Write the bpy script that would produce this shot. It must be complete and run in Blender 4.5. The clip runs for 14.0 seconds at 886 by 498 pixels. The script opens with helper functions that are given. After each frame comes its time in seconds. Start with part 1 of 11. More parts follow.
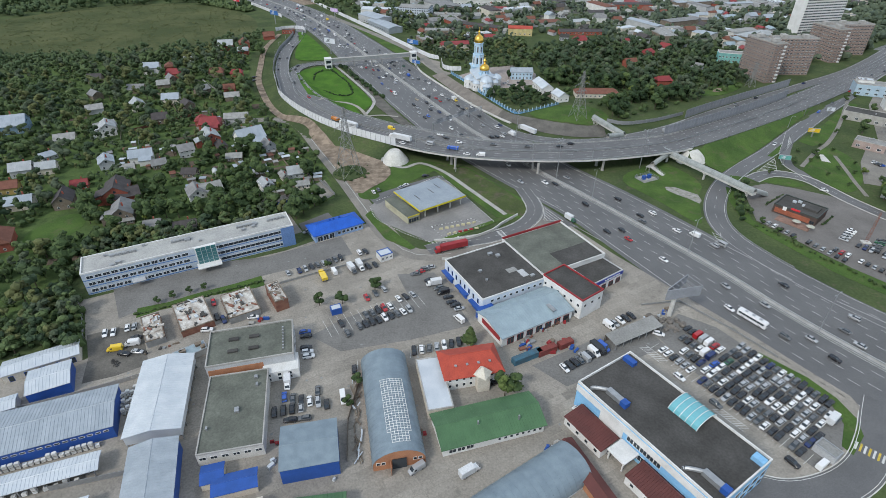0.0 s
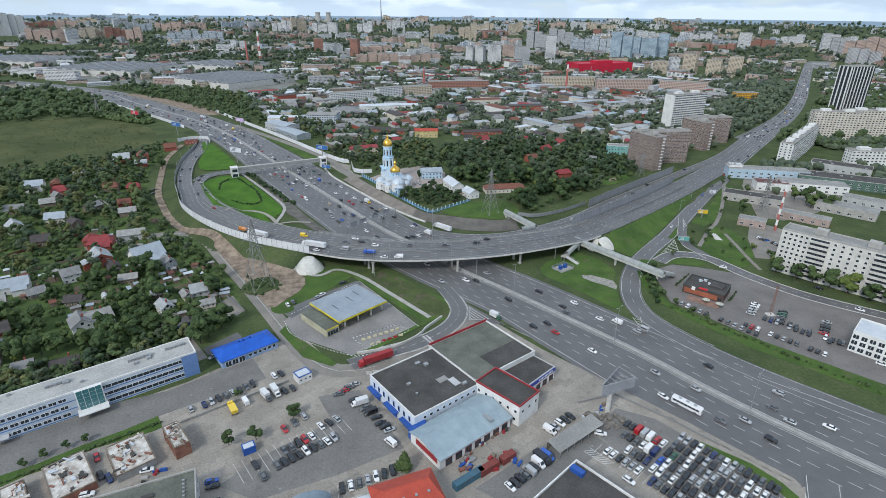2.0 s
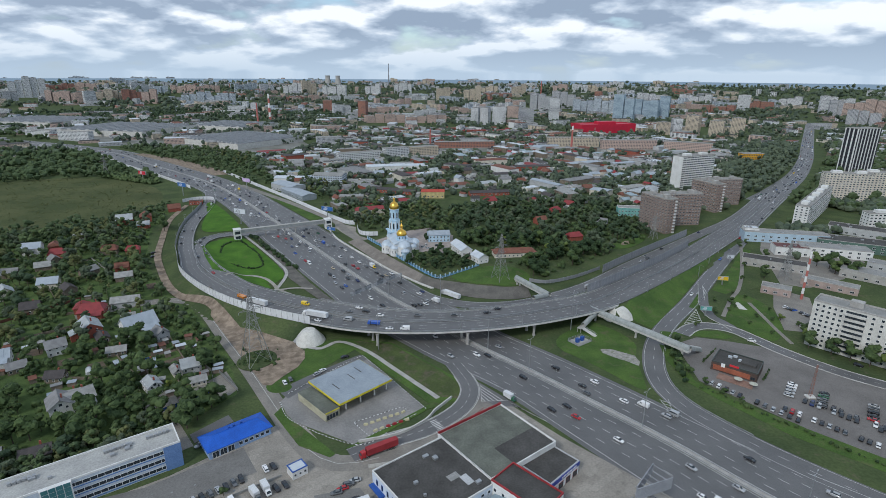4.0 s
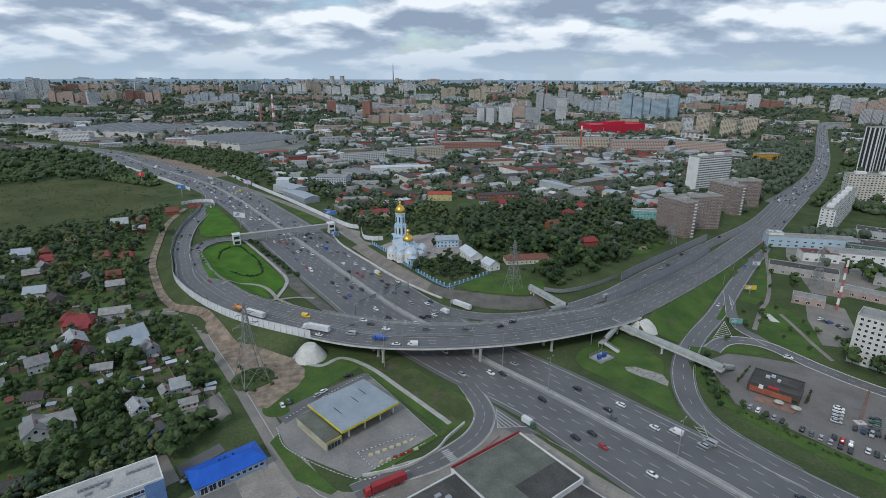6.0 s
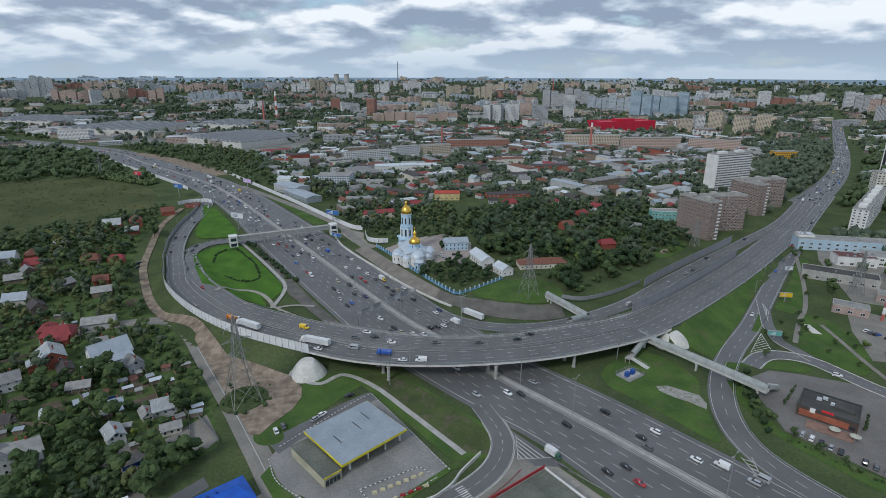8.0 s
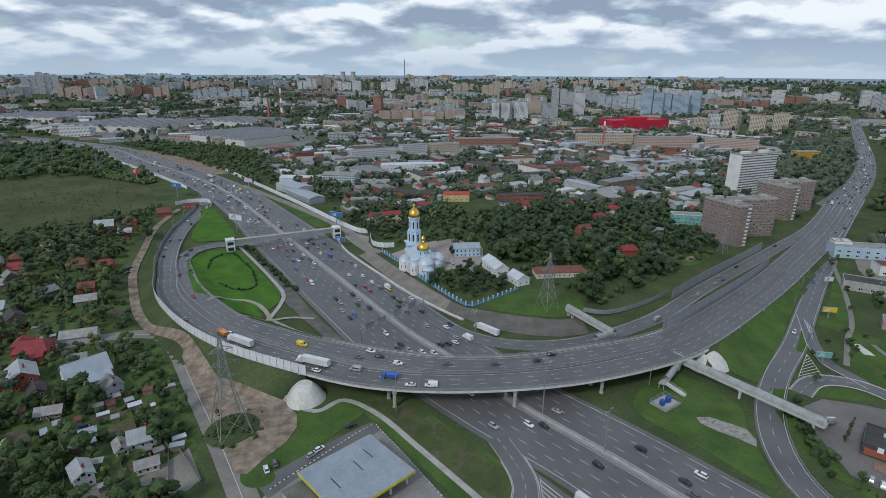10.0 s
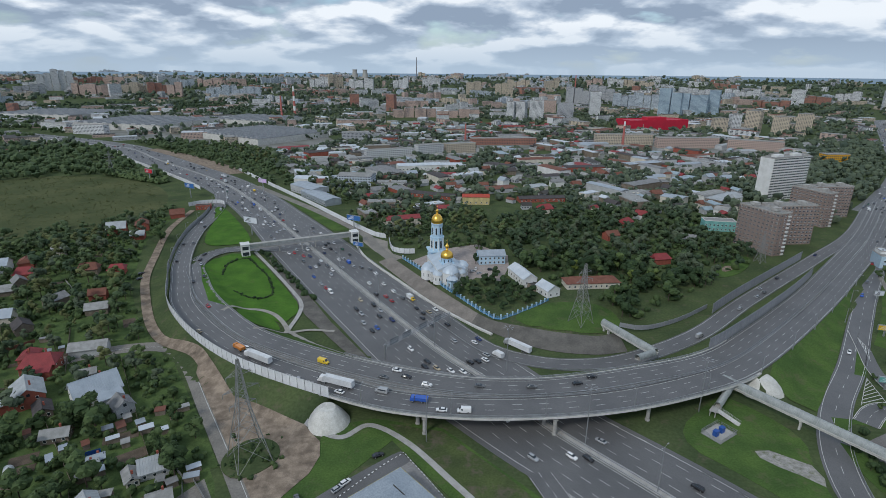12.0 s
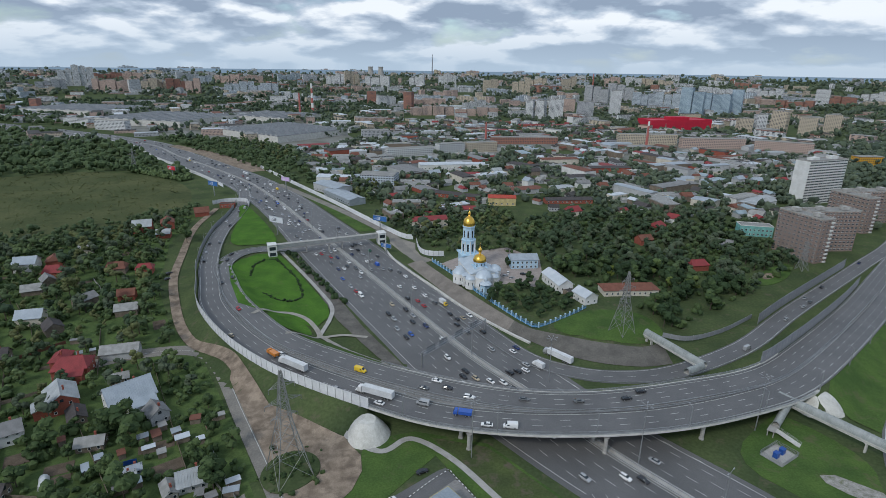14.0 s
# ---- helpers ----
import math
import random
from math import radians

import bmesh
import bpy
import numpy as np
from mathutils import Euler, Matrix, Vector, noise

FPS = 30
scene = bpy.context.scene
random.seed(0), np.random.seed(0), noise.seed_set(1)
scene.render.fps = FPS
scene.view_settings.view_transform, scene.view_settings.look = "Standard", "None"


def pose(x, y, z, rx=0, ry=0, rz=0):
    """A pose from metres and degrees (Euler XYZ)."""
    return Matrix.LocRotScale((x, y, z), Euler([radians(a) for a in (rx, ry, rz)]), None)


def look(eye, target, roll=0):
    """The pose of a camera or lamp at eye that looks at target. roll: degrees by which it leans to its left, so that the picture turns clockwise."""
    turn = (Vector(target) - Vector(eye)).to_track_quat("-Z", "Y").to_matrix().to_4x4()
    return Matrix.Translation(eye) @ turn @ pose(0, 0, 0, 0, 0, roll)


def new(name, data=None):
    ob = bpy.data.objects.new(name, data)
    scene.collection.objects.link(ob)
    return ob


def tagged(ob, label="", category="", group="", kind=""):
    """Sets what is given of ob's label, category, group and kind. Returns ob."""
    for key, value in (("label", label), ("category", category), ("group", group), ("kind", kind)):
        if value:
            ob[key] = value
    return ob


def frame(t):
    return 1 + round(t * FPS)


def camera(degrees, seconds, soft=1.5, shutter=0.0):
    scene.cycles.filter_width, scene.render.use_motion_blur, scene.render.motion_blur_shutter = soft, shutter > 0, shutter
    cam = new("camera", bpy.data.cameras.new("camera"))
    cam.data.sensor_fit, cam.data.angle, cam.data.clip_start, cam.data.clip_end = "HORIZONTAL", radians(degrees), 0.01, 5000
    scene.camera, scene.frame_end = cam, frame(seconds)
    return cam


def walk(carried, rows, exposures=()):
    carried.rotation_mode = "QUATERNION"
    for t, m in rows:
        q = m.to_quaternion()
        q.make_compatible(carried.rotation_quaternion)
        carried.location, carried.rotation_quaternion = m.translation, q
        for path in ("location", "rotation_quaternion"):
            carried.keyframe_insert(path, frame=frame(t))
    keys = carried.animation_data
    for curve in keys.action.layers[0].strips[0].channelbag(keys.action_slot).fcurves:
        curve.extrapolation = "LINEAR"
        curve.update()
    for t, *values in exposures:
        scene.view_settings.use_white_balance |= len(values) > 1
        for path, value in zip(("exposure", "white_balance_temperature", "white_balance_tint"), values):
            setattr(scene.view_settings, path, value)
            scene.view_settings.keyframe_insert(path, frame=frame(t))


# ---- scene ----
# the camera and its flight
cam = camera(79.18, 14.0, soft=0.65)
PATH = [
    (0.0, look((0.00, 0.00, 141.93), (-36.53, 246.46, -25.17), 0.47)),
    (0.5, look((-0.10, 2.47, 142.34), (-33.24, 251.84, -21.13), 0.39)),
    (1.0, look((-0.52, 5.26, 142.38), (-21.24, 267.34, -2.13), 0.41)),
    (1.5, look((-0.97, 8.66, 142.51), (-5.78, 281.44, 17.75), 0.41)),
    (2.0, look((-1.76, 12.41, 142.38), (3.90, 286.43, 20.38), 0.42)),
    (2.5, look((-2.46, 16.66, 142.71), (4.40, 290.66, 20.74), 0.41)),
    (3.0, look((-2.85, 21.36, 143.50), (1.69, 298.90, 29.71), 0.41)),
    (3.5, look((-3.39, 26.04, 143.94), (0.11, 311.10, 50.49), 0.41)),
    (6.0, look((-7.23, 53.39, 141.31), (-6.53, 338.58, 48.19), 0.27)),
    (6.5, look((-8.09, 59.52, 140.00), (-8.09, 344.67, 46.77), 0.24)),
    (7.0, look((-9.01, 65.82, 138.80), (-9.48, 350.89, 45.36), 0.26)),
    (7.5, look((-9.83, 72.36, 137.51), (-10.89, 357.41, 43.98), 0.21)),
    (8.0, look((-10.54, 79.36, 136.39), (-12.29, 364.30, 42.56), 0.15)),
    (10.5, look((-15.66, 112.27, 132.95), (-21.49, 396.79, 38.02), 0.38)),
    (11.0, look((-18.00, 116.93, 133.03), (-24.86, 401.29, 37.67), 0.46)),
    (11.5, look((-21.23, 121.17, 133.18), (-29.47, 405.37, 37.44), 0.52)),
    (12.0, look((-24.38, 124.68, 133.54), (-34.45, 408.87, 37.97), 0.48)),
    (12.5, look((-27.41, 127.57, 133.86), (-38.59, 411.58, 37.87), 0.62)),
    (13.0, look((-30.57, 129.89, 134.05), (-44.80, 413.68, 37.82), 0.65)),
    (13.5, look((-34.08, 131.85, 134.04), (-49.97, 415.40, 37.37), 0.78)),
    (14.0, look((-37.93, 133.30, 134.19), (-54.57, 416.74, 37.30), 0.77)),
]
# stops, white balance and tint: the picture settles darker once the sky comes in
EXPOSURES = [(0.0, 0.71, 6400, 8), (1.0, 0.71, 6330, 8), (3.0, 0.70, 6180, 8), (3.5, 0.48, 6170, 8), (6.0, 0.19, 6170, 8), (12.0, 0.17, 6170, 8), (14.0, 0.22, 6170, 8)]
walk(cam, PATH, EXPOSURES)

# daylight: broken cloud over a clear sky, and a low-contrast sun
SUN_EL, SUN_AZ = radians(38), radians(215)
world = bpy.data.worlds.new("overcast_sky")
scene.world = world
world.use_nodes = True
wn, wl = world.node_tree.nodes, world.node_tree.links
wn.clear()


def wnode(kind, **kw):
    n = wn.new(kind)
    for k, v in kw.items():
        n.inputs[k].default_value = v
    return n


sky = wn.new("ShaderNodeTexSky")
sky.sky_type = "NISHITA"
sky.sun_disc = False
sky.sun_elevation, sky.sun_rotation = SUN_EL, SUN_AZ
sky.air_density, sky.dust_density, sky.ozone_density = 1.0, 1.2, 2.5
dirn = wn.new("ShaderNodeTexCoord")
sep = wn.new("ShaderNodeSeparateXYZ")
wl.new(dirn.outputs["Generated"], sep.inputs[0])


def wmath(op, a, b=None, c=None):
    n = wn.new("ShaderNodeMath")
    n.operation = op
    for i, v in enumerate((a, b, c)):
        if v is None:
            continue
        if isinstance(v, (int, float)):
            n.inputs[i].default_value = v
        else:
            wl.new(v, n.inputs[i])
    return n.outputs[0]


def cloud_noise(lift, scale, detail=9.0, rough=0.56):
    """Cloud density on a level sheet overhead; lift looks a little higher."""
    down = wmath("ADD", wmath("MAXIMUM", sep.outputs[2], 0.0), 0.26 + lift)
    c = wn.new("ShaderNodeCombineXYZ")
    wl.new(wmath("DIVIDE", sep.outputs[0], down), c.inputs[0])
    wl.new(wmath("DIVIDE", sep.outputs[1], down), c.inputs[1])
    n = wnode("ShaderNodeTexNoise", Scale=scale, Detail=detail, Roughness=rough, Distortion=0.1)
    wl.new(c.outputs[0], n.inputs["Vector"])
    return n.outputs[0]


dens = cloud_noise(0.0, 1.75, 7.0, 0.50)
above = cloud_noise(0.018, 1.75, 7.0, 0.50)
cover = wn.new("ShaderNodeValToRGB")
cover.color_ramp.elements[0].position, cover.color_ramp.elements[1].position = 0.33, 0.42
wl.new(dens, cover.inputs[0])
light = wmath("ADD", wmath("MULTIPLY", wmath("SUBTRACT", dens, above), 4.6), wmath("SUBTRACT", 1.0, wmath("MULTIPLY", dens, 0.88)))
tone = wn.new("ShaderNodeValToRGB")
e = tone.color_ramp.elements
e[0].position, e[0].color = 0.36, (0.29, 0.355, 0.455, 1)
e[1].position, e[1].color = 0.90, (0.86, 0.88, 0.91, 1)
m = tone.color_ramp.elements.new(0.60)
m.color = (0.465, 0.535, 0.635, 1)
wl.new(light, tone.inputs[0])
skymul = wn.new("ShaderNodeVectorMath")
skymul.operation = "SCALE"
skymul.inputs["Scale"].default_value = 0.12
wl.new(sky.outputs[0], skymul.inputs[0])
mixc = wn.new("ShaderNodeMix")
mixc.data_type = "RGBA"
wl.new(cover.outputs[0], mixc.inputs[0])
wl.new(skymul.outputs[0], mixc.inputs[6])
wl.new(tone.outputs[0], mixc.inputs[7])
# pale band of haze low over the horizon
low = wn.new("ShaderNodeMapRange")
low.inputs[1].default_value, low.inputs[2].default_value = 0.0, 0.075
low.inputs[3].default_value, low.inputs[4].default_value = 0.85, 0.0
wl.new(sep.outputs[2], low.inputs[0])
mixh = wn.new("ShaderNodeMix")
mixh.data_type = "RGBA"
wl.new(low.outputs[0], mixh.inputs[0])
wl.new(mixc.outputs[2], mixh.inputs[6])
mixh.inputs[7].default_value = (0.45, 0.545, 0.65, 1)
bg = wn.new("ShaderNodeBackground")
bg.inputs[1].default_value = 0.92
wl.new(mixh.outputs[2], bg.inputs[0])
wout = wn.new("ShaderNodeOutputWorld")
wl.new(bg.outputs[0], wout.inputs[0])

sun_data = bpy.data.lights.new("sun", "SUN")
sun_data.energy, sun_data.angle, sun_data.color = 1.3, radians(12), (1.0, 0.95, 0.88)
sun = new("sun", sun_data)
sun.matrix_world = look((-300 * math.sin(SUN_AZ) * -1, 300 * math.cos(SUN_AZ), 260), (0, 0, 0))

# ---- materials ----
MATS = {}


def mat(name, col, rough=0.8, col2=None, scale=1.0, fine=12.0, bump=0.1, metal=0.0, dark=None, spec=0.3, rnd=0.0, island=0.0, stain=None):
    """A painted or mineral surface: broad stains, fine grain and a little relief, sizes per metre."""
    if name in MATS:
        return MATS[name]
    m = bpy.data.materials.new(name)
    m.use_nodes = True
    n, l = m.node_tree.nodes, m.node_tree.links
    b = n["Principled BSDF"]
    b.inputs["Roughness"].default_value, b.inputs["Metallic"].default_value = rough, metal
    b.inputs["Specular IOR Level"].default_value = spec
    col2 = col2 or tuple(c * 0.72 for c in col)
    tc = n.new("ShaderNodeTexCoord")
    a = n.new("ShaderNodeTexNoise")
    a.inputs["Scale"].default_value, a.inputs["Detail"].default_value = scale, 5.0
    l.new(tc.outputs["Object"], a.inputs["Vector"])
    f = n.new("ShaderNodeTexNoise")
    f.inputs["Scale"].default_value, f.inputs["Detail"].default_value = fine, 3.0
    l.new(tc.outputs["Object"], f.inputs["Vector"])
    r = n.new("ShaderNodeValToRGB")
    r.color_ramp.elements[0].position, r.color_ramp.elements[1].position = 0.35, 0.65
    r.color_ramp.elements[0].color, r.color_ramp.elements[1].color = (*col2, 1), (*col, 1)
    l.new(a.outputs[0], r.inputs[0])
    mx = n.new("ShaderNodeMix")
    mx.data_type, mx.blend_type = "RGBA", "OVERLAY"
    mx.inputs[0].default_value = 0.14 if metal or "sheet" in name or "paint" in name else 0.4
    l.new(r.outputs[0], mx.inputs[6])
    l.new(f.outputs[0], mx.inputs[7])
    out = mx.outputs[2]
    if rnd:
        oi = n.new("ShaderNodeObjectInfo")
        hs = n.new("ShaderNodeHueSaturation")
        mr = n.new("ShaderNodeMapRange")
        mr.inputs[3].default_value, mr.inputs[4].default_value = 1 - rnd, 1 + rnd
        l.new(oi.outputs["Random"], mr.inputs[0])
        l.new(mr.outputs[0], hs.inputs["Value"])
        l.new(out, hs.inputs["Color"])
        out = hs.outputs[0]
    if island:
        gm = n.new("ShaderNodeNewGeometry")
        hs = n.new("ShaderNodeHueSaturation")
        mr = n.new("ShaderNodeMapRange")
        mr.inputs[3].default_value, mr.inputs[4].default_value = 1 - island, 1 + island
        l.new(gm.outputs["Random Per Island"], mr.inputs[0])
        l.new(mr.outputs[0], hs.inputs["Value"])
        l.new(out, hs.inputs["Color"])
        out = hs.outputs[0]
    if stain:
        sc, lo, hi, scol = stain
        st_n = n.new("ShaderNodeTexNoise")
        st_n.inputs["Scale"].default_value, st_n.inputs["Detail"].default_value, st_n.inputs["Roughness"].default_value = sc, 8.0, 0.7
        l.new(tc.outputs["Object"], st_n.inputs["Vector"])
        mr = n.new("ShaderNodeMapRange")
        mr.inputs[1].default_value, mr.inputs[2].default_value = lo, hi
        l.new(st_n.outputs[0], mr.inputs[0])
        sx = n.new("ShaderNodeMix")
        sx.data_type = "RGBA"
        l.new(mr.outputs[0], sx.inputs[0])
        l.new(out, sx.inputs[6])
        sx.inputs[7].default_value = (*scol, 1)
        out = sx.outputs[2]
    l.new(out, b.inputs["Base Color"])
    if bump:
        bp = n.new("ShaderNodeBump")
        bp.inputs["Strength"].default_value, bp.inputs["Distance"].default_value = bump, 0.05
        l.new(f.outputs[0], bp.inputs["Height"])
        l.new(bp.outputs[0], b.inputs["Normal"])
    MATS[name] = m
    return m


def leaf_mat(name, c1, c2, c3, by_tree=True):
    """Foliage: hue by tree and by clump."""
    m = bpy.data.materials.new(name)
    m.use_nodes = True
    n, l = m.node_tree.nodes, m.node_tree.links
    b = n["Principled BSDF"]
    b.inputs["Roughness"].default_value = 0.7
    b.inputs["Specular IOR Level"].default_value = 0.15
    g = n.new("ShaderNodeNewGeometry")
    r = n.new("ShaderNodeValToRGB")
    e = r.color_ramp.elements
    e[0].color, e[1].color = (*c1, 1), (*c2, 1)
    l.new(g.outputs["Random Per Island"], r.inputs[0])
    if not by_tree:
        l.new(r.outputs[0], b.inputs["Base Color"])
        MATS[name] = m
        return m
    oi = n.new("ShaderNodeObjectInfo")
    rr = n.new("ShaderNodeValToRGB")
    rr.color_ramp.elements[0].color, rr.color_ramp.elements[1].color = (0.55, 0.62, 0.6, 1), (1, 1, 0.95, 1)
    q = rr.color_ramp.elements.new(0.93)
    q.color = (0.85, 0.9, 0.85, 1)
    rr.color_ramp.elements[2].color = (*c3, 1)
    l.new(oi.outputs["Random"], rr.inputs[0])
    mx = n.new("ShaderNodeMix")
    mx.data_type, mx.blend_type = "RGBA", "MULTIPLY"
    mx.inputs[0].default_value = 1.0
    l.new(r.outputs[0], mx.inputs[6])
    l.new(rr.outputs[0], mx.inputs[7])
    l.new(mx.outputs[2], b.inputs["Base Color"])
    MATS[name] = m
    return m


def plain(name, col, rough=0.5, metal=0.0, spec=0.5):
    """Small, even surfaces: glass-dark panes, paint, rubber."""
    if name in MATS:
        return MATS[name]
    m = bpy.data.materials.new(name)
    m.use_nodes = True
    b = m.node_tree.nodes["Principled BSDF"]
    b.inputs["Base Color"].default_value = (*col, 1)
    b.inputs["Roughness"].default_value, b.inputs["Metallic"].default_value = rough, metal
    b.inputs["Specular IOR Level"].default_value = spec
    MATS[name] = m
    return m


asphalt = mat("asphalt", (0.135, 0.133, 0.133), 0.58, (0.104, 0.103, 0.104), 0.06, 3.0, 0.05, spec=0.5, stain=(0.35, 0.56, 0.8, (0.10, 0.10, 0.105)))
asphalt_dark = mat("asphalt_motorway", (0.130, 0.128, 0.128), 0.55, (0.102, 0.101, 0.102), 0.05, 2.5, 0.05, spec=0.5, stain=(0.3, 0.56, 0.8, (0.085, 0.085, 0.09)))
yard_slab = mat("yard_concrete", (0.315, 0.288, 0.252), 0.9, (0.222, 0.205, 0.180), 0.05, 1.2, 0.08, stain=(0.22, 0.56, 0.78, (0.105, 0.098, 0.085)))
slab_tile = mat("concrete_slab", (0.325, 0.298, 0.260), 0.9, (0.245, 0.226, 0.198), 0.07, 1.6, 0.08, island=0.09, stain=(0.28, 0.55, 0.80, (0.12, 0.112, 0.098)))
old_asphalt = mat("old_asphalt", (0.25, 0.232, 0.205), 0.9, (0.19, 0.178, 0.16), 0.1, 1.5, 0.1)
concrete = mat("concrete", (0.42, 0.41, 0.39), 0.85, (0.32, 0.31, 0.29), 0.3, 4.0, 0.1)
concrete_pale = mat("pale_concrete", (0.60, 0.59, 0.56), 0.85, (0.48, 0.47, 0.44), 0.25, 3.0, 0.1)
grass = mat("mown_grass", (0.086, 0.140, 0.038), 0.95, (0.056, 0.098, 0.030), 0.07, 1.5, 0.3, spec=0.05, stain=(0.12, 0.54, 0.72, (0.118, 0.118, 0.066)))
lush_grass = mat("lush_lawn", (0.082, 0.172, 0.028), 0.95, (0.058, 0.126, 0.024), 0.09, 1.5, 0.3, spec=0.05, stain=(0.12, 0.58, 0.76, (0.11, 0.13, 0.05)))
grass_rough = mat("rough_grass", (0.084, 0.110, 0.047), 0.95, (0.056, 0.078, 0.036), 0.05, 0.8, 0.4, spec=0.05, stain=(0.15, 0.56, 0.72, (0.125, 0.112, 0.078)))
meadow_mat = mat("marsh_meadow", (0.112, 0.120, 0.056), 0.95, (0.064, 0.080, 0.036), 0.02, 0.5, 0.4, spec=0.05, stain=(0.04, 0.50, 0.64, (0.050, 0.066, 0.030)))
dirt = mat("bare_earth", (0.33, 0.266, 0.205), 0.95, (0.185, 0.146, 0.112), 0.22, 4.0, 0.1, spec=0.1, stain=(0.16, 0.50, 0.68, (0.125, 0.10, 0.078)))
gravel_slope = mat("stony_slope", (0.15, 0.14, 0.125), 0.95, (0.10, 0.095, 0.085), 0.15, 1.5, 0.4)
marking = mat("road_marking", (0.62, 0.62, 0.60), 0.7, (0.5, 0.5, 0.48), 0.5, 3.0, 0)
steel = mat("galvanised_steel", (0.42, 0.43, 0.44), 0.45, (0.33, 0.34, 0.35), 0.5, 6.0, 0, 0.6)
white_wall = mat("white_render", (0.72, 0.72, 0.71), 0.75, (0.6, 0.6, 0.58), 0.2, 3.0, 0.05)
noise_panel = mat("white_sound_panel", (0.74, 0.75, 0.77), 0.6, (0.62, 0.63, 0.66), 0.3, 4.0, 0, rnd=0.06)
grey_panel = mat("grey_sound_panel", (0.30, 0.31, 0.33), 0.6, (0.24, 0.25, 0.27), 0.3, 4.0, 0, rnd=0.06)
pane = plain("window_glass", (0.03, 0.04, 0.05), 0.12, 0, 0.6)
blue_paint = mat("blue_sheet", (0.03, 0.095, 0.37), 0.45, (0.025, 0.08, 0.29), 0.3, 3.0, 0)
rubber = plain("black_rubber", (0.02, 0.02, 0.02), 0.9)
gold = plain("gilded_metal", (0.85, 0.52, 0.10), 0.28, 1.0)

# ---- building helpers ----
class Shape:
    """Collects faces for one mesh."""

    def __init__(self):
        self.v, self.f, self.m = [], [], []

    def face(self, pts, mi=0):
        k = len(self.v)
        self.v.extend(tuple(p) for p in pts)
        self.f.append(tuple(range(k, k + len(pts))))
        self.m.append(mi)

    def prism(self, poly, z0, z1, mi=0, top=None, bottom=False):
        """Upright walls over a plan outline (counter-clockwise) and a lid."""
        n, k = len(poly), len(self.v)
        self.v.extend((p[0], p[1], z0) for p in poly)
        self.v.extend((p[0], p[1], z1) for p in poly)
        for i in range(n):
            j = (i + 1) % n
            self.f.append((k + i, k + j, k + n + j, k + n + i))
            self.m.append(mi)
        self.f.append(tuple(range(k + n, k + 2 * n)))
        self.m.append(mi if top is None else top)
        if bottom:
            self.f.append(tuple(range(k + n - 1, k - 1, -1)))
            self.m.append(mi)

    def box(self, c, s, mi=0, rz=0.0, taper=1.0):
        """A box with its centre and size, turned by rz degrees; taper narrows the top."""
        a = radians(rz)
        ca, sa = math.cos(a), math.sin(a)
        k = len(self.v)
        for dz, tp in ((-0.5, 1.0), (0.5, taper)):
            for dx, dy in ((-0.5, -0.5), (0.5, -0.5), (0.5, 0.5), (-0.5, 0.5)):
                x, y = dx * s[0] * tp, dy * s[1] * tp
                self.v.append((c[0] + x * ca - y * sa, c[1] + x * sa + y * ca, c[2] + dz * s[2]))
        for q in ((0, 3, 2, 1), (4, 5, 6, 7), (0, 1, 5, 4), (1, 2, 6, 5), (2, 3, 7, 6), (3, 0, 4, 7)):
            self.f.append(tuple(k + i for i in q))
            self.m.append(mi)

    def beam(self, a, b, w, mi=0, sides=4):
        """A straight bar from a to b."""
        a, b = Vector(a), Vector(b)
        d = (b - a).normalized()
        u = d.orthogonal().normalized()
        w2 = d.cross(u)
        k = len(self.v)
        for p in (a, b):
            for i in range(sides):
                g = 2 * math.pi * (i + 0.5) / sides
                self.v.append(tuple(p + (u * math.cos(g) + w2 * math.sin(g)) * w * 0.5))
        for i in range(sides):
            j = (i + 1) % sides
            self.f.append((k + i, k + j, k + sides + j, k + sides + i))
            self.m.append(mi)
        self.f.append(tuple(range(k + sides, k + 2 * sides)))
        self.m.append(mi)
        self.f.append(tuple(range(k + sides - 1, k - 1, -1)))
        self.m.append(mi)

    def turned(self, prof, n=16, c=(0, 0), mi=0, cap=True):
        """A turned body: profile of (radius, z) rows from the bottom up."""
        k = len(self.v)
        for r, z in prof:
            for i in range(n):
                g = 2 * math.pi * i / n
                self.v.append((c[0] + r * math.cos(g), c[1] + r * math.sin(g), z))
        for q in range(len(prof) - 1):
            for i in range(n):
                j = (i + 1) % n
                self.f.append((k + q * n + i, k + q * n + j, k + (q + 1) * n + j, k + (q + 1) * n + i))
                self.m.append(mi)
        if cap:
            self.f.append(tuple(k + (len(prof) - 1) * n + i for i in range(n)))
            self.m.append(mi)

    def strip(self, rows, mi=0):
        """A sheet through rows of points."""
        w = len(rows[0])
        k = len(self.v)
        for r in rows:
            self.v.extend(tuple(p) for p in r)
        for a in range(len(rows) - 1):
            for b in range(w - 1):
                self.f.append((k + a * w + b, k + a * w + b + 1, k + (a + 1) * w + b + 1, k + (a + 1) * w + b))
                self.m.append(mi)

    def mesh(self, name, mats, smooth=False):
        me = bpy.data.meshes.new(name)
        me.from_pydata(self.v, [], self.f)
        for mt in mats if isinstance(mats, (list, tuple)) else [mats]:
            me.materials.append(mt)
        me.polygons.foreach_set("material_index", self.m)
        if smooth:
            me.polygons.foreach_set("use_smooth", [True] * len(self.f))
        me.update()
        return me


def thing(name, shape, mats, label="", category="", group="", kind="", m=None, smooth=False):
    ob = new(name, shape.mesh(name, mats, smooth) if isinstance(shape, Shape) else shape)
    if m is not None:
        ob.matrix_basis = m
    return tagged(ob, label, category, group, kind)


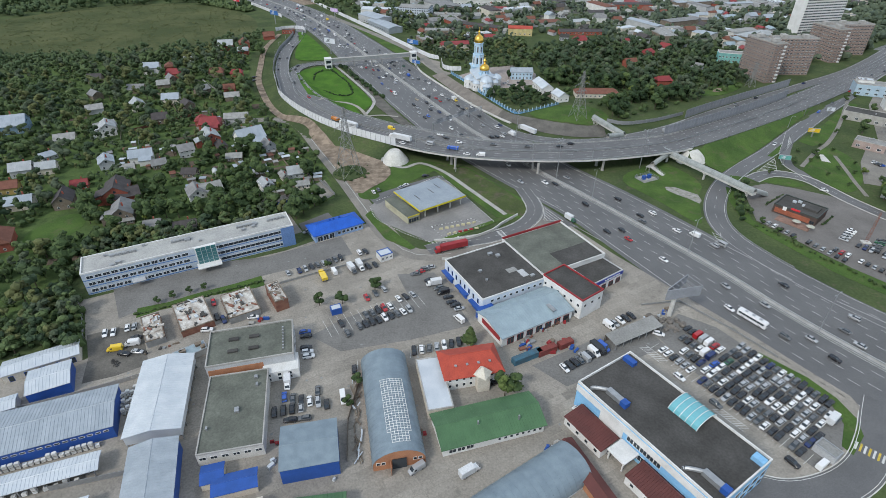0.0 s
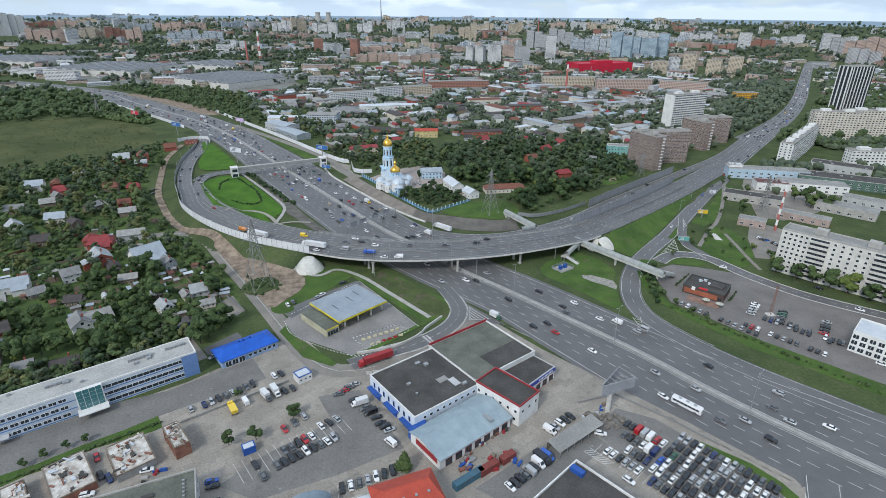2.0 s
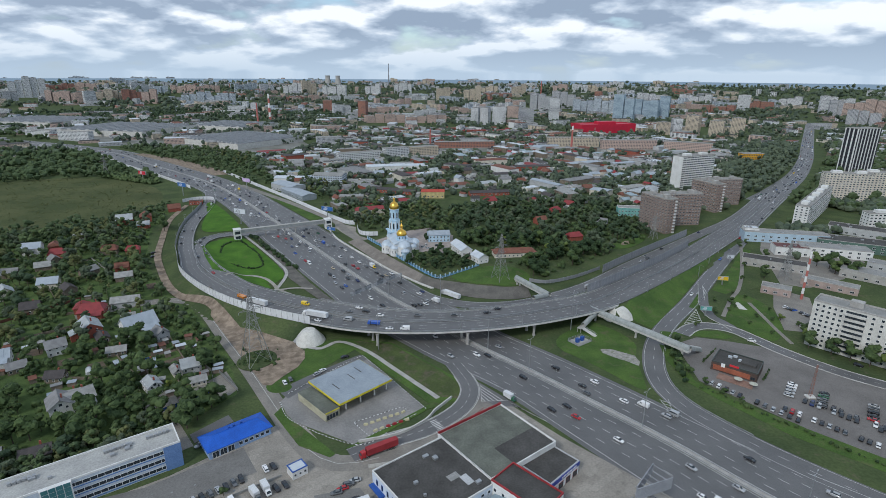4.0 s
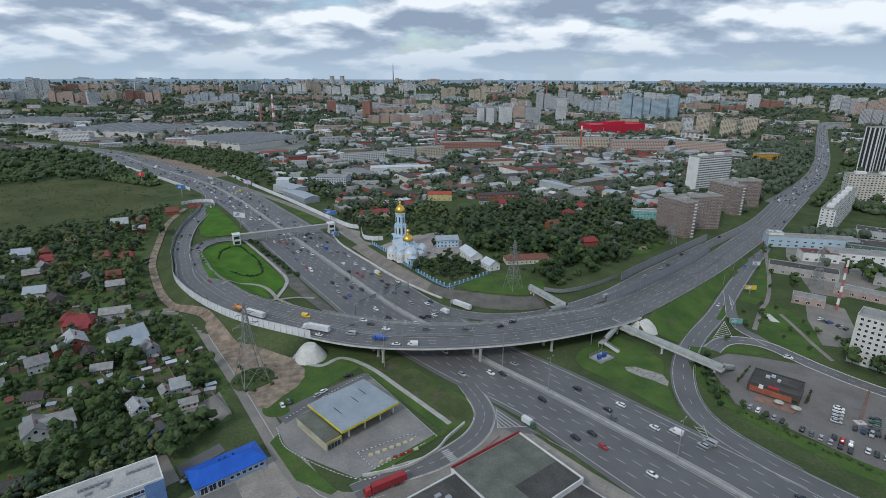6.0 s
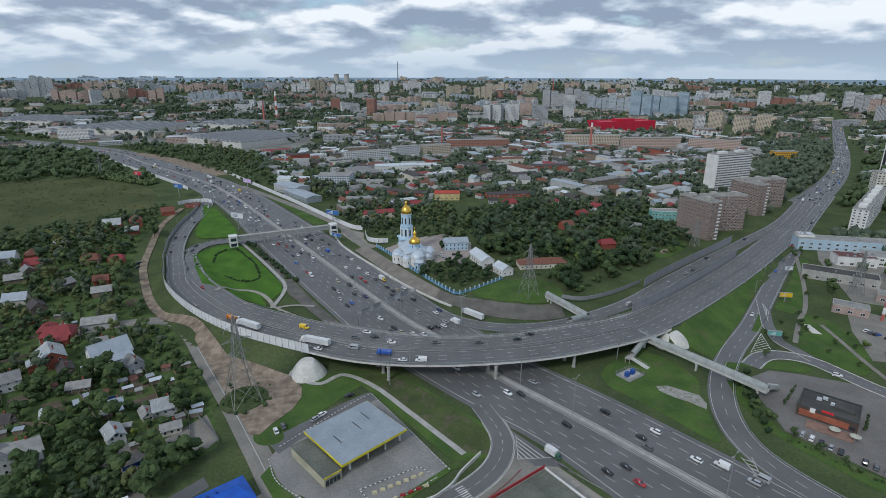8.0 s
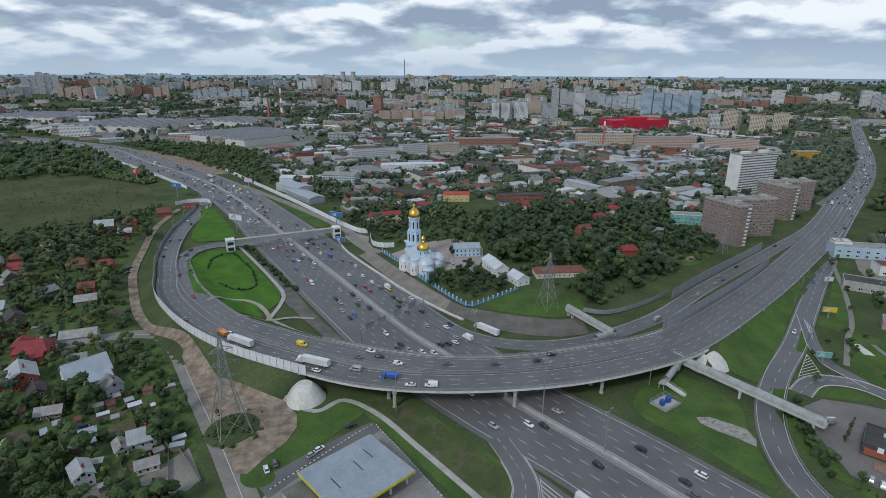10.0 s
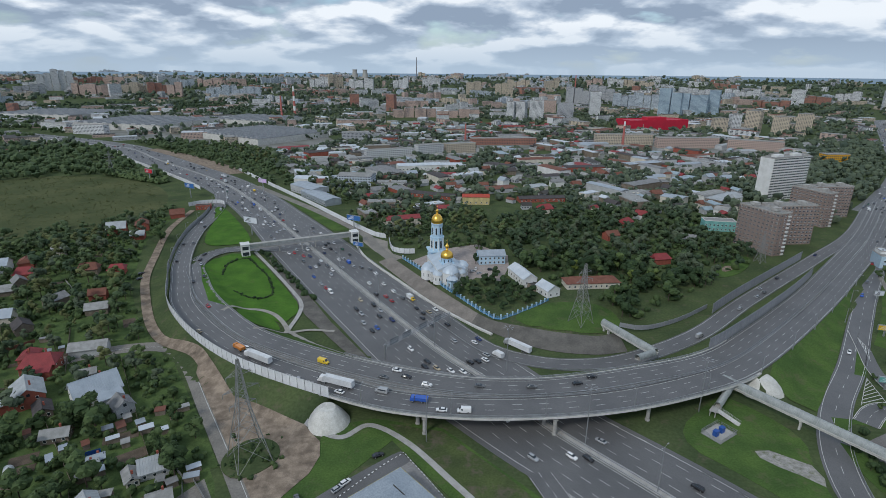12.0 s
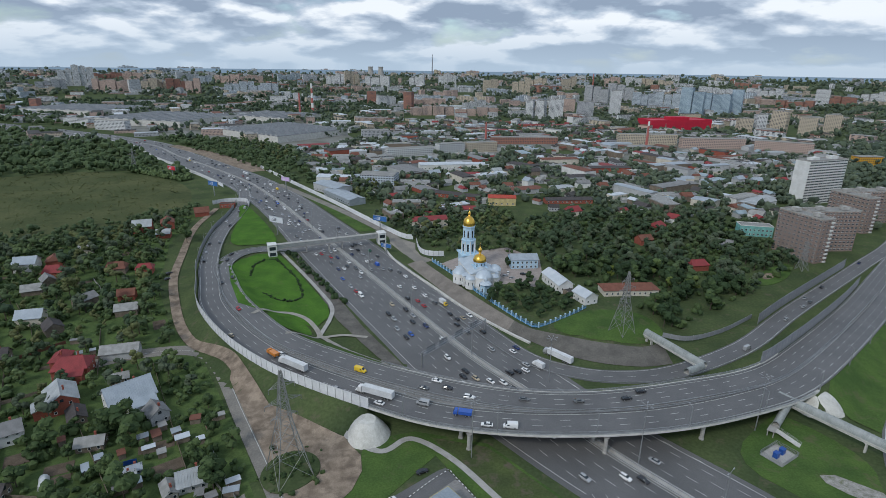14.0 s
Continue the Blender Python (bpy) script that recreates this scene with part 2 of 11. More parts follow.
def part(name, shape, mats, parent, label="", m=None, smooth=False):
    ob = new(name, shape.mesh(name, mats, smooth) if isinstance(shape, Shape) else shape)
    ob.parent = parent
    if m is not None:
        ob.matrix_basis = m
    if label:
        ob["label"] = label
    return ob


def curve(ctrl, step=6.0):
    """A smooth line through control rows (any width), resampled at even steps."""
    p = np.array(ctrl, float)
    q = np.vstack([2 * p[0] - p[1], p, 2 * p[-1] - p[-2]])
    out = []
    for i in range(1, len(q) - 2):
        n = max(2, int(np.hypot(*(q[i + 1, :2] - q[i, :2])) / step))
        for k in range(n):
            t = k / n
            out.append(0.5 * (2 * q[i] + (q[i + 1] - q[i - 1]) * t + (2 * q[i - 1] - 5 * q[i] + 4 * q[i + 1] - q[i + 2]) * t * t
                              + (3 * q[i] - q[i - 1] - 3 * q[i + 1] + q[i + 2]) * t ** 3))
    out.append(p[-1])
    return np.array(out)


def sides(line):
    """Unit vectors to the left of a line's points, in plan."""
    d = np.gradient(line[:, :2], axis=0)
    d /= np.linalg.norm(d, axis=1, keepdims=True)
    return np.stack([-d[:, 1], d[:, 0]], 1)


def offset(line, off):
    """The line moved off to its left (off: a number or one for each point)."""
    out = line.copy()
    out[:, :2] += sides(line) * np.reshape(off, (-1, 1))
    return out


def lengths(line):
    return np.r_[0, np.cumsum(np.linalg.norm(np.diff(line[:, :2], axis=0), axis=1))]


def along(line, s):
    """Point and heading (degrees) at a length along a line."""
    L = lengths(line)
    p = np.array([np.interp(s, L, line[:, k]) for k in range(3)])
    a = np.array([np.interp(s + 0.5, L, line[:, k]) - np.interp(s - 0.5, L, line[:, k]) for k in range(2)])
    return p, math.degrees(math.atan2(a[1], a[0]))


def band(shape, line, a, b, dz=0.0, mi=0):
    """A flat band along a line between two offsets (left positive)."""
    l, r = offset(line, a), offset(line, b)
    shape.strip([[(r[i, 0], r[i, 1], r[i, 2] + dz), (l[i, 0], l[i, 1], l[i, 2] + dz)] for i in range(len(line))][::-1], mi)


def bar_along(shape, line, off, w, z0, z1, mi=0):
    """A wall of width w along a line, from z0 to z1 above it."""
    l, r = offset(line, off + w / 2), offset(line, off - w / 2)
    rows = []
    for i in range(len(line)):
        z = line[i, 2]
        rows.append([(r[i, 0], r[i, 1], z + z0), (r[i, 0], r[i, 1], z + z1), (l[i, 0], l[i, 1], z + z1), (l[i, 0], l[i, 1], z + z0)])
    shape.strip(rows, mi)


def dashes(shape, line, off, dash, gap, w=0.16, dz=0.05, start=0.0, end=None, mi=0):
    L = lengths(line)
    s, n = start, sides(line)
    end = L[-1] if end is None else min(end, L[-1])
    while s + dash < end:
        pts = []
        for q in (s, s + dash):
            x, y, z = (np.interp(q, L, line[:, k]) for k in range(3))
            nx, ny = np.interp(q, L, n[:, 0]), np.interp(q, L, n[:, 1])
            o = off if np.isscalar(off) else np.interp(q, L, off)
            pts += [(x + nx * (o - w / 2), y + ny * (o - w / 2), z + dz), (x + nx * (o + w / 2), y + ny * (o + w / 2), z + dz)]
        shape.face([pts[0], pts[2], pts[3], pts[1]], mi)
        s += dash + gap


def rail_along(shape, line, off, post=4.0, h=0.75):
    """A crash barrier: corrugated beam on posts."""
    bar_along(shape, line, off, 0.12, h - 0.32, h)
    L = lengths(line)
    for s in np.arange(0, L[-1], post):
        p, a = along(offset(line, off), s)
        shape.box((p[0], p[1], p[2] + h / 2 - 0.1), (0.12, 0.12, h - 0.1), 0, a)


def inside(poly, x, y):
    c, n = False, len(poly)
    for i in range(n):
        (x1, y1), (x2, y2) = poly[i][:2], poly[i - 1][:2]
        if (y1 > y) != (y2 > y) and x < (x2 - x1) * (y - y1) / (y2 - y1) + x1:
            c = not c
    return c


def near_line(line, x, y):
    """Distance in plan to a line's points and that point's index."""
    d = np.hypot(line[:, 0] - x, line[:, 1] - y)
    i = int(d.argmin())
    return d[i], i


def rounded(poly, n=5):
    """A plan outline with its corners rounded off."""
    for _ in range(2):
        q = []
        for i in range(len(poly)):
            a, b = np.array(poly[i][:2], float), np.array(poly[(i + 1) % len(poly)][:2], float)
            q += [a * 0.75 + b * 0.25, a * 0.25 + b * 0.75]
        poly = q
    return [tuple(p) for p in poly]


# ---- road lines: x, y, z, width left, width right ----
MOTORWAY = curve([(294, 0, 0, 29, 33), (224, 70, 0, 29, 33), (155, 141, 0, 29, 33), (116.5, 183, 0, 30, 27.5), (94, 213, 0, 31, 23.5), (68, 243, 0, 28, 23.5),
                  (44, 270, 0, 25, 23.5), (12, 304, 0, 28, 23), (-10, 334, 0, 33, 23.5), (-34, 362, 0, 32.5, 26.5), (-59.5, 397.5, 0, 31.5, 28),
                  (-98, 454, 0, 31, 28.5), (-149, 529, 0, 29.5, 30), (-200.5, 604.5, 0, 26, 29), (-252, 677.5, 0, 26, 28.5), (-327.5, 770, 0, 28, 27),
                  (-478, 912, 0, 29, 28), (-666, 1075, 0, 26, 26), (-1150, 1290, 0, 24, 24), (-1700, 1450, 0, 24, 24)], 8.0)
RAMP_OUT = curve([(-330, 760, 0.02), (-295, 705, 0.05), (-270, 645, 0.1), (-258, 600, 0.3), (-250, 557, 0.8), (-235, 508, 1.8), (-217, 464, 3.0), (-203, 437, 4.0),
                  (-187, 406, 5.0), (-167, 380, 6.0), (-142, 355, 7.0), (-115, 335, 7.8), (-82, 318.5, 8.4), (-52, 307, 8.5), (-22, 303.5, 8.5),
                  (10, 305.5, 8.5), (40.5, 311.5, 8.5), (72.5, 323.5, 8.3), (101, 339, 7.8), (135.5, 369, 6.5), (194, 427, 3.5), (244, 480, 1.5), (303, 543, 0.4),
                  (347, 594, 0.1), (440, 705, 0.05)], 5.0)
RAMP_IN = curve([(-140, 508, 0.04), (-163, 513, 0.1), (-185, 513, 0.2), (-203, 506, 0.8), (-211, 490, 1.5), (-208, 466, 2.5), (-193, 440, 3.8), (-176, 413, 5.0),
                 (-153, 386, 6.0), (-128, 362, 7.0), (-98, 344, 8.0), (-66, 329.5, 8.5), (-35, 320.5, 8.5), (-8, 317.5, 8.5), (20, 320.5, 8.5), (52.5, 330, 8.4),
                 (91, 346, 7.8), (126.5, 376, 6.4), (185.5, 433.5, 3.5), (234.5, 486, 1.5), (294, 550, 0.4), (338, 600, 0.1), (430, 712, 0.05)], 5.0)
SLIP = curve([(-66, 442, 0.03), (-48, 419, 0.04), (-31, 394, 0.05), (-15, 371.5, 0.05), (-5, 362, 0.05), (8, 355.5, 0.05), (24, 352, 0.05), (43, 353.5, 0.05), (57, 358, 0.05), (72.5, 366, 0.05), (92, 378.5, 0.05),
              (112.5, 395, 0.05), (153.5, 435, 0.05), (244.5, 517.5, 0.05), (318, 587, 0.05), (425, 716, 0.04)], 5.0)
RAMP_EAST = curve([(440, 700, 0.04), (345, 587, 0.05), (303, 536, 0.05), (269, 491, 0.05), (233, 447, 0.05), (196.5, 400, 0.05), (163.5, 357, 0.05), (136, 325, 0.05), (117, 296, 0.05),
                   (107, 268, 0.05), (107.5, 246, 0.05), (119, 224, 0.04), (139, 199, 0.04), (170, 168, 0.03)], 5.0)
AVENUE = curve([(385, 662, 0, 15.5), (449, 728, 0, 15.5), (552, 849, 0, 13), (678, 1021, 0, 12), (823, 1236, 0, 12), (1151, 1721, 0, 12), (1563, 2328, 0, 12)], 10.0)
WEST_ABUT, EAST_ABUT = -79.0, 104.0
PLATEAU = [(-70, 484), (-40, 436), (-12, 395.5), (-2, 388), (24, 378), (48, 374), (66, 386), (100, 430), (60, 560), (-40, 600)]


def ground_z(x, y):
    """Height of the land: level, with the ramps' embankments, the churchyard's terrace and a slow rise far off."""
    d = math.hypot(x, y - 60)
    if d > 2200:
        return 62 * min(1.0, (d - 2200) / 2700) ** 1.5
    z = 0.0
    if -340 < x < 360 and 280 < y < 640:
        for line, hw in ((RAMP_OUT, 7.5), (RAMP_IN, 7.0)):
            q, i = near_line(line, x, y)
            if not WEST_ABUT + 3 < line[i, 0] < EAST_ABUT - 3:
                z = max(z, line[i, 2] - 0.35 - max(0.0, q - hw) / 1.6)
        if not WEST_ABUT < x < EAST_ABUT and z < 0.01:
            z = 0.0
    if -120 < x < 160 and 370 < y < 660:
        if inside(PLATEAU, x, y):
            e = 99.0
            for i in range(len(PLATEAU)):
                a, b = Vector((*PLATEAU[i - 1], 0)), Vector((*PLATEAU[i], 0))
                t = max(0, min(1, (Vector((x, y, 0)) - a).dot(b - a) / (b - a).length_squared))
                e = min(e, (Vector((x, y, 0)) - a.lerp(b, t)).length * (1.0 if i <= 6 and i > 0 else 0.12))
            z = max(z, min(4.0, e * 1.1))
    if z > 0 and -20 < x < 300:
        z = min(z, max(0.0, (near_line(SLIP, x, y)[0] - 7.0) * 0.9))
    return z


# one sheet of ground to the horizon
def spaced(lo, hi, step, far, grow=1.22):
    mid = list(np.arange(lo, hi + 0.1, step))
    s, out = step, []
    p = hi
    while p < far:
        s *= grow
        p += min(s, 260)
        out.append(p)
    s, neg = step, []
    p = lo
    while p > -far:
        s *= grow
        p -= min(s, 260)
        neg.append(p)
    return neg[::-1] + mid + out


gx, gy = spaced(-330, 360, 4.0, 5200), [v for v in spaced(284, 620, 4.0, 5200) if v > -700]
gs = Shape()
gs.strip([[(x, y, ground_z(x, y)) for x in gx] for y in gy][::1])
ground = thing("ground", gs, grass_rough, "rough green ground with grass and weeds", "ground", kind="structure", smooth=True)


def patch(name, poly, z, material, label, category="ground", curb=False, round_it=False, kind="structure"):
    """A thin slab laid on the ground: yard, lawn, pavement."""
    poly = rounded(poly) if round_it else poly
    if any(ground_z(p[0], p[1]) > 0.02 for p in poly):
        me = draped(poly, 0.32 + 0.3 * z if z < 2 else z - 3.85)
        me.materials.append(material)
        return thing(name, me, None, label, category, kind=kind)
    s = Shape()
    s.prism(poly, z - 0.25, z)
    return thing(name, s, material, label, category, kind=kind)


def sheet_z(x, y):
    """Height of the ground sheet itself: between the rows of its net."""
    i, j = max(0, int(np.searchsorted(gx, x)) - 1), max(0, int(np.searchsorted(gy, y)) - 1)
    u, v = (x - gx[i]) / (gx[i + 1] - gx[i]), (y - gy[j]) / (gy[j + 1] - gy[j])
    a, b, c, d = (ground_z(gx[i + p], gy[j + q]) for p, q in ((0, 0), (1, 0), (0, 1), (1, 1)))
    return (a * (1 - u) + b * u) * (1 - v) + (c * (1 - u) + d * u) * v


def draped(poly, lift, step=2.0):
    """A sheet cut to an outline and laid over the slopes."""
    bm = bmesh.new()
    f = bm.faces.new([bm.verts.new((p[0], p[1], 0)) for p in poly])
    if f.normal.z < 0 or f.calc_area() and (f.normal_update() or f.normal.z < 0):
        f.normal_flip()
    bmesh.ops.triangulate(bm, faces=bm.faces[:])
    for ax in (0, 1):
        lo, hi = min(p[ax] for p in poly), max(p[ax] for p in poly)
        for c in np.arange(math.ceil(lo / step) * step, hi, step):
            co, no = ((c, 0, 0), (1, 0, 0)) if ax == 0 else ((0, c, 0), (0, 1, 0))
            bmesh.ops.bisect_plane(bm, geom=bm.verts[:] + bm.edges[:] + bm.faces[:], plane_co=co, plane_no=no)
    for v in bm.verts:
        v.co.z = sheet_z(v.co.x, v.co.y) + lift
    me = bpy.data.meshes.new("sheet")
    bm.to_mesh(me)
    bm.free()
    me.polygons.foreach_set("use_smooth", [True] * len(me.polygons))
    return me


def lane(name, line, hw, material, label, lift=0.2, category="road"):
    """A road or path that lies on the ground's slopes."""
    ln = curve(line[:, :3], 2.0)
    rows = []
    for o in np.linspace(hw, -hw, 7):
        q = offset(ln, o)
        rows.append([(p[0], p[1], sheet_z(p[0], p[1]) + lift) for p in q])
    s = Shape()
    s.strip(rows[::-1])
    return thing(name, s, material, label, category, kind="structure", smooth=True)


# ---- motorway and ramps ----
def road(name, line, wl, wr, material, label, dz=0.0):
    s = Shape()
    a = line[:, 3] if wl is None else wl
    b = -line[:, 4] if wr is None else -wr
    band(s, line, a, b, dz)
    return thing(name, s, material, label, "road", kind="structure")


motorway = road("motorway", MOTORWAY, None, None, asphalt_dark, "wide grey asphalt motorway with many lanes", 0.06)
mk = Shape()
core = MOTORWAY[:, :3]
for side, w in ((1, MOTORWAY[:, 3]), (-1, MOTORWAY[:, 4])):
    dashes(mk, core, side * 2.2, 10.0, 0.0, 0.25, 0.10)
    for k in range(1, 6):
        dashes(mk, core, side * (2.2 + 3.75 * k), 4.0, 8.0, 0.2, 0.10, start=(k * 5) % 12)
    dashes(mk, core, side * (w - 2.6), 10.0, 0.0, 0.25, 0.10)
part("lane_marking", mk, marking, motorway, "white lane lines")
md = Shape()
band(md, core, 1.5, -1.5, 0.16)
part("median_strip", md, concrete, motorway, "grey concrete central reserve")
rl = Shape()
near_core = core[core[:, 1] < 1250]
for o in (1.1, -1.1):
    rail_along(rl, near_core, o)
part("crash_barrier", rl, steel, motorway, "galvanised central crash barrier")

avenue = road("avenue", AVENUE, AVENUE[:, 3], AVENUE[:, 3], asphalt, "wide straight avenue with traffic", 0.05)
am = Shape()
for k in range(-3, 4):
    dashes(am, AVENUE[:, :3], k * 3.5, 4.0 if k else 10.0, 8.0 if k else 0.0, 0.2, 0.1)
part("lane_marking", am, marking, avenue, "white lane lines")


def ramp(name, line, hw, lanes, label, rails=(True, True), material=asphalt):
    r = road(name, line, hw, hw, material, label, 0.06)
    s = Shape()
    for o in (hw - 1.0, -hw + 1.0):
        dashes(s, line, o, 6.0, 0.0, 0.2, 0.1)
    for k in range(1, lanes):
        dashes(s, line, -hw + 1.0 + k * (2 * hw - 2.0) / lanes, 4.0, 7.0, 0.18, 0.1)
    part("lane_marking", s, marking, r, "white lane lines")
    if any(rails):
        b = Shape()
        for o, on in zip((hw - 0.3, -hw + 0.3), rails):
            if on:
                rail_along(b, line[4:-12], o)
        part("crash_barrier", b, steel, r, "galvanised crash barrier")
    return r


ramp_out = ramp("overpass_road", RAMP_OUT, 6.2, 3, "three-lane asphalt carriageway over the overpass")
ramp_in = ramp("overpass_road", RAMP_IN, 5.9, 3, "curving asphalt carriageway of the overpass loop")
slip = ramp("slip_road", SLIP, 5.6, 2, "curved asphalt slip road below the stony slope", (False, True))
ramp_east = ramp("slip_road", RAMP_EAST, 5.8, 2, "asphalt slip road curving down to the motorway", (True, False), asphalt_dark)

# ---- overpass ----
def stretch(line, test):
    return np.array([p for p in line if test(p)])


on_bridge = stretch(RAMP_OUT, lambda p: WEST_ABUT - 2 < p[0] < EAST_ABUT + 2)
outer = offset(on_bridge, -7.3)
inner_all = offset(RAMP_IN, 6.8)
deck, rows = Shape(), []
for o in outer:
    i = inner_all[near_line(inner_all, o[0] + 4, o[1] + 27)[1]]
    d = np.array([i[0] - o[0], i[1] - o[1]])
    d /= np.linalg.norm(d)
    a, b = o[:2], i[:2]
    zo, zi = o[2], i[2]
    rows.append([(a[0] + 3 * d[0], a[1] + 3 * d[1], zo - 1.9), (a[0] + 2 * d[0], a[1] + 2 * d[1], zo - 0.8), (a[0], a[1], zo - 0.7), (a[0], a[1], zo + 0.25),
                 (a[0] + 0.5 * d[0], a[1] + 0.5 * d[1], zo + 0.25), (a[0] + 0.5 * d[0], a[1] + 0.5 * d[1], zo), (b[0] - 0.5 * d[0], b[1] - 0.5 * d[1], zi),
                 (b[0] - 0.5 * d[0], b[1] - 0.5 * d[1], zi + 0.25), (b[0], b[1], zi + 0.25), (b[0], b[1], zi - 0.7), (b[0] - 2 * d[0], b[1] - 2 * d[1], zi - 0.8),
                 (b[0] - 3 * d[0], b[1] - 3 * d[1], zi - 1.9), (a[0] + 3 * d[0], a[1] + 3 * d[1], zo - 1.9)])
deck.strip([r[::-1] for r in rows])
overpass = thing("overpass", deck, concrete_pale, "long curved concrete overpass across the motorway", "bridge")
for s_, l_ in ((outer, "near"), (inner_all, "far")):
    ln = stretch(s_, lambda p: WEST_ABUT - 2 < p[0] < EAST_ABUT + 2)
    p_ = Shape()
    for zz in (0.55, 0.9, 1.25):
        bar_along(p_, ln, 0, 0.1, zz - 0.07, zz + 0.07)
    for q in np.arange(0, lengths(ln)[-1], 2.5):
        pt, an = along(ln, q)
        p_.box((pt[0], pt[1], pt[2] + 0.75), (0.12, 0.12, 1.0), 0, an)
    part("parapet_rail", p_, steel, overpass, "galvanised steel parapet rail")
for px_, n_ in ((-37, 5), (13, 5), (52, 4)):
    for k in range(n_):
        x, y = px_ - k * 3.2, 297.5 + (6 if px_ > 40 else 0) + (2 if 0 < px_ < 40 else 0) + k * 6.3 + (7 if px_ > 50 else 0)
        c = Shape()
        c.turned([(1.0, 0), (1.0, 0.5), (0.75, 0.5), (0.75, 6.5), (1.1, 6.9), (1.1, 7.0)], 12, (x, y))
        part("pier", c, concrete, overpass)
for cx_, cy_, zt, lab in ((-76, 303, 7.0, "west"), (109, 334.5, 6.8, "east")):
    c = Shape()
    g_ = 1.0 if lab == "west" else 1.12
    prof = [(9.0 * g_, -0.2), (8.2 * g_, 1.2), (6.8 * g_, 3.2), (4.8 * g_, 5.6), (3.4 * g_, zt), (0.2, zt + 0.2)]
    c.turned(prof, 24, (cx_, cy_))
    thing("abutment_cone", c, mat("pale_stone_paving", (0.62, 0.61, 0.57), 0.9, (0.5, 0.49, 0.45), 0.4, 3.0, 0.2),
          "pale stone-paved cone at the end of the overpass", "abutment", kind="structure", smooth=False)
for ax, a_out in ((WEST_ABUT - 1, -1), (EAST_ABUT + 1, 1)):
    o = outer[0 if a_out < 0 else -1]
    i = inner_all[near_line(inner_all, o[0] + 4, o[1] + 27)[1]]
    w = Shape()
    mid = (o + i) / 2
    w.box((mid[0], mid[1], (o[2] - 1) / 2), (np.hypot(*(o - i)[:2]), 2.0, o[2] - 1.0), 0, math.degrees(math.atan2(*(i - o)[1::-1])))
    thing("abutment_wall", w, concrete, "concrete wall under the end of the overpass", "abutment", kind="structure")
# gap between the two carriageways
gapline = stretch(RAMP_OUT, lambda p: p[0] > -205 and p[0] < 260 and p[1] < 460)
gp, gr = Shape(), Shape()
grows = []
for p in gapline:
    q = RAMP_IN[near_line(RAMP_IN, p[0], p[1])[1]]
    d = (q - p)[:2]
    n = np.linalg.norm(d)
    if n > 22:
        continue
    d /= n
    grows.append([(p[0] + d[0] * 6.2, p[1] + d[1] * 6.2, p[2] + 0.12), (q[0] - d[0] * 5.7, q[1] - d[1] * 5.7, q[2] + 0.12)])
gp.strip(grows)
med = thing("median_strip", gp, mat("worn_concrete", (0.24, 0.235, 0.225), 0.9, (0.18, 0.176, 0.168), 0.2, 3.0, 0.05), "grey concrete strip between two carriageways", "median", kind="structure")
gl = np.array([np.mean(r, axis=0) for r in grows])
for o in (0.6, -0.6):
    rail_along(gr, gl, o)
part("crash_barrier", gr, steel, med, "galvanised double crash barrier")


# ---- sound walls ----
def sound_wall(name, line, step, h, z_off, mats, label, postw=0.22, posts=True):
    top = new(name)
    tagged(top, label, "sound wall")
    L = lengths(line)[-1]
    k = int(L // step)
    cache = {}
    for i in range(k + 1):
        p, a = along(line, i * step)
        if i < k:
            q, _ = along(line, (i + 1) * step)
            d = q - p
            ln, sl = np.hypot(d[0], d[1]), math.degrees(math.atan2(d[2], np.hypot(d[0], d[1])))
            key = round(ln, 1)
            if key not in cache:
                s = Shape()
                for r in range(int(h / 1.0)):
                    hh = h / int(h / 1.0)
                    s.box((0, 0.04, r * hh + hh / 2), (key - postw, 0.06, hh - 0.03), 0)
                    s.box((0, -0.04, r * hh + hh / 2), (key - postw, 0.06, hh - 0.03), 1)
                if posts:
                    s.box((-key / 2, 0, h / 2), (postw, postw + 0.12, h + 0.15), 2)
                cache[key] = s.mesh("panel", list(mats) + [steel])
            c = (p + q) / 2
            part("panel", cache[key], None, top, m=pose(c[0], c[1], c[2] + z_off, 0, -sl, math.degrees(math.atan2(d[1], d[0]))))
    return top


wall_line = offset(stretch(RAMP_OUT, lambda p: p[0] < -70 and p[1] < 470), -7.6)
# ramp-side faces, here and on the next wall: shade put in as grey
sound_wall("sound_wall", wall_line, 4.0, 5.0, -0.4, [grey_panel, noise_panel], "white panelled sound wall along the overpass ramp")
wall_line = offset(stretch(RAMP_OUT, lambda p: p[0] < -76 and 470 < p[1] < 650), -7.6)
sound_wall("sound_wall", wall_line, 4.0, 4.0, -0.4, [grey_panel, grey_panel], "grey sound wall bending along the ramp")
wall_line = offset(stretch(RAMP_IN, lambda p: 96 < p[0] < 222 and p[1] > 346), 6.6)
sound_wall("sound_wall", wall_line, 4.0, 6.4, -0.2, [grey_panel, grey_panel], "dark grey sound wall between two ramps")
wall_line = offset(stretch(SLIP, lambda p: 124 < p[0] < 240 and p[1] > 380), 6.6)
sound_wall("sound_wall", wall_line, 4.0, 6.4, 0, [grey_panel, grey_panel], "dark grey sound wall beside the slip road")
wall_line = curve([(122, 421, 0), (97, 400, 0.8), (74, 387, 1.8), (60, 389, 2.8)], 4.0)
sound_wall("sound_wall", wall_line, 4.0, 2.6, 0, [grey_panel, grey_panel], "low grey wall above the slip road")
wall_line = curve([(-330, 842, 0), (-251, 744, 0), (-180, 657, 0), (-131, 594, 0), (-96, 551, 0), (-86, 548, 0)], 6.0)
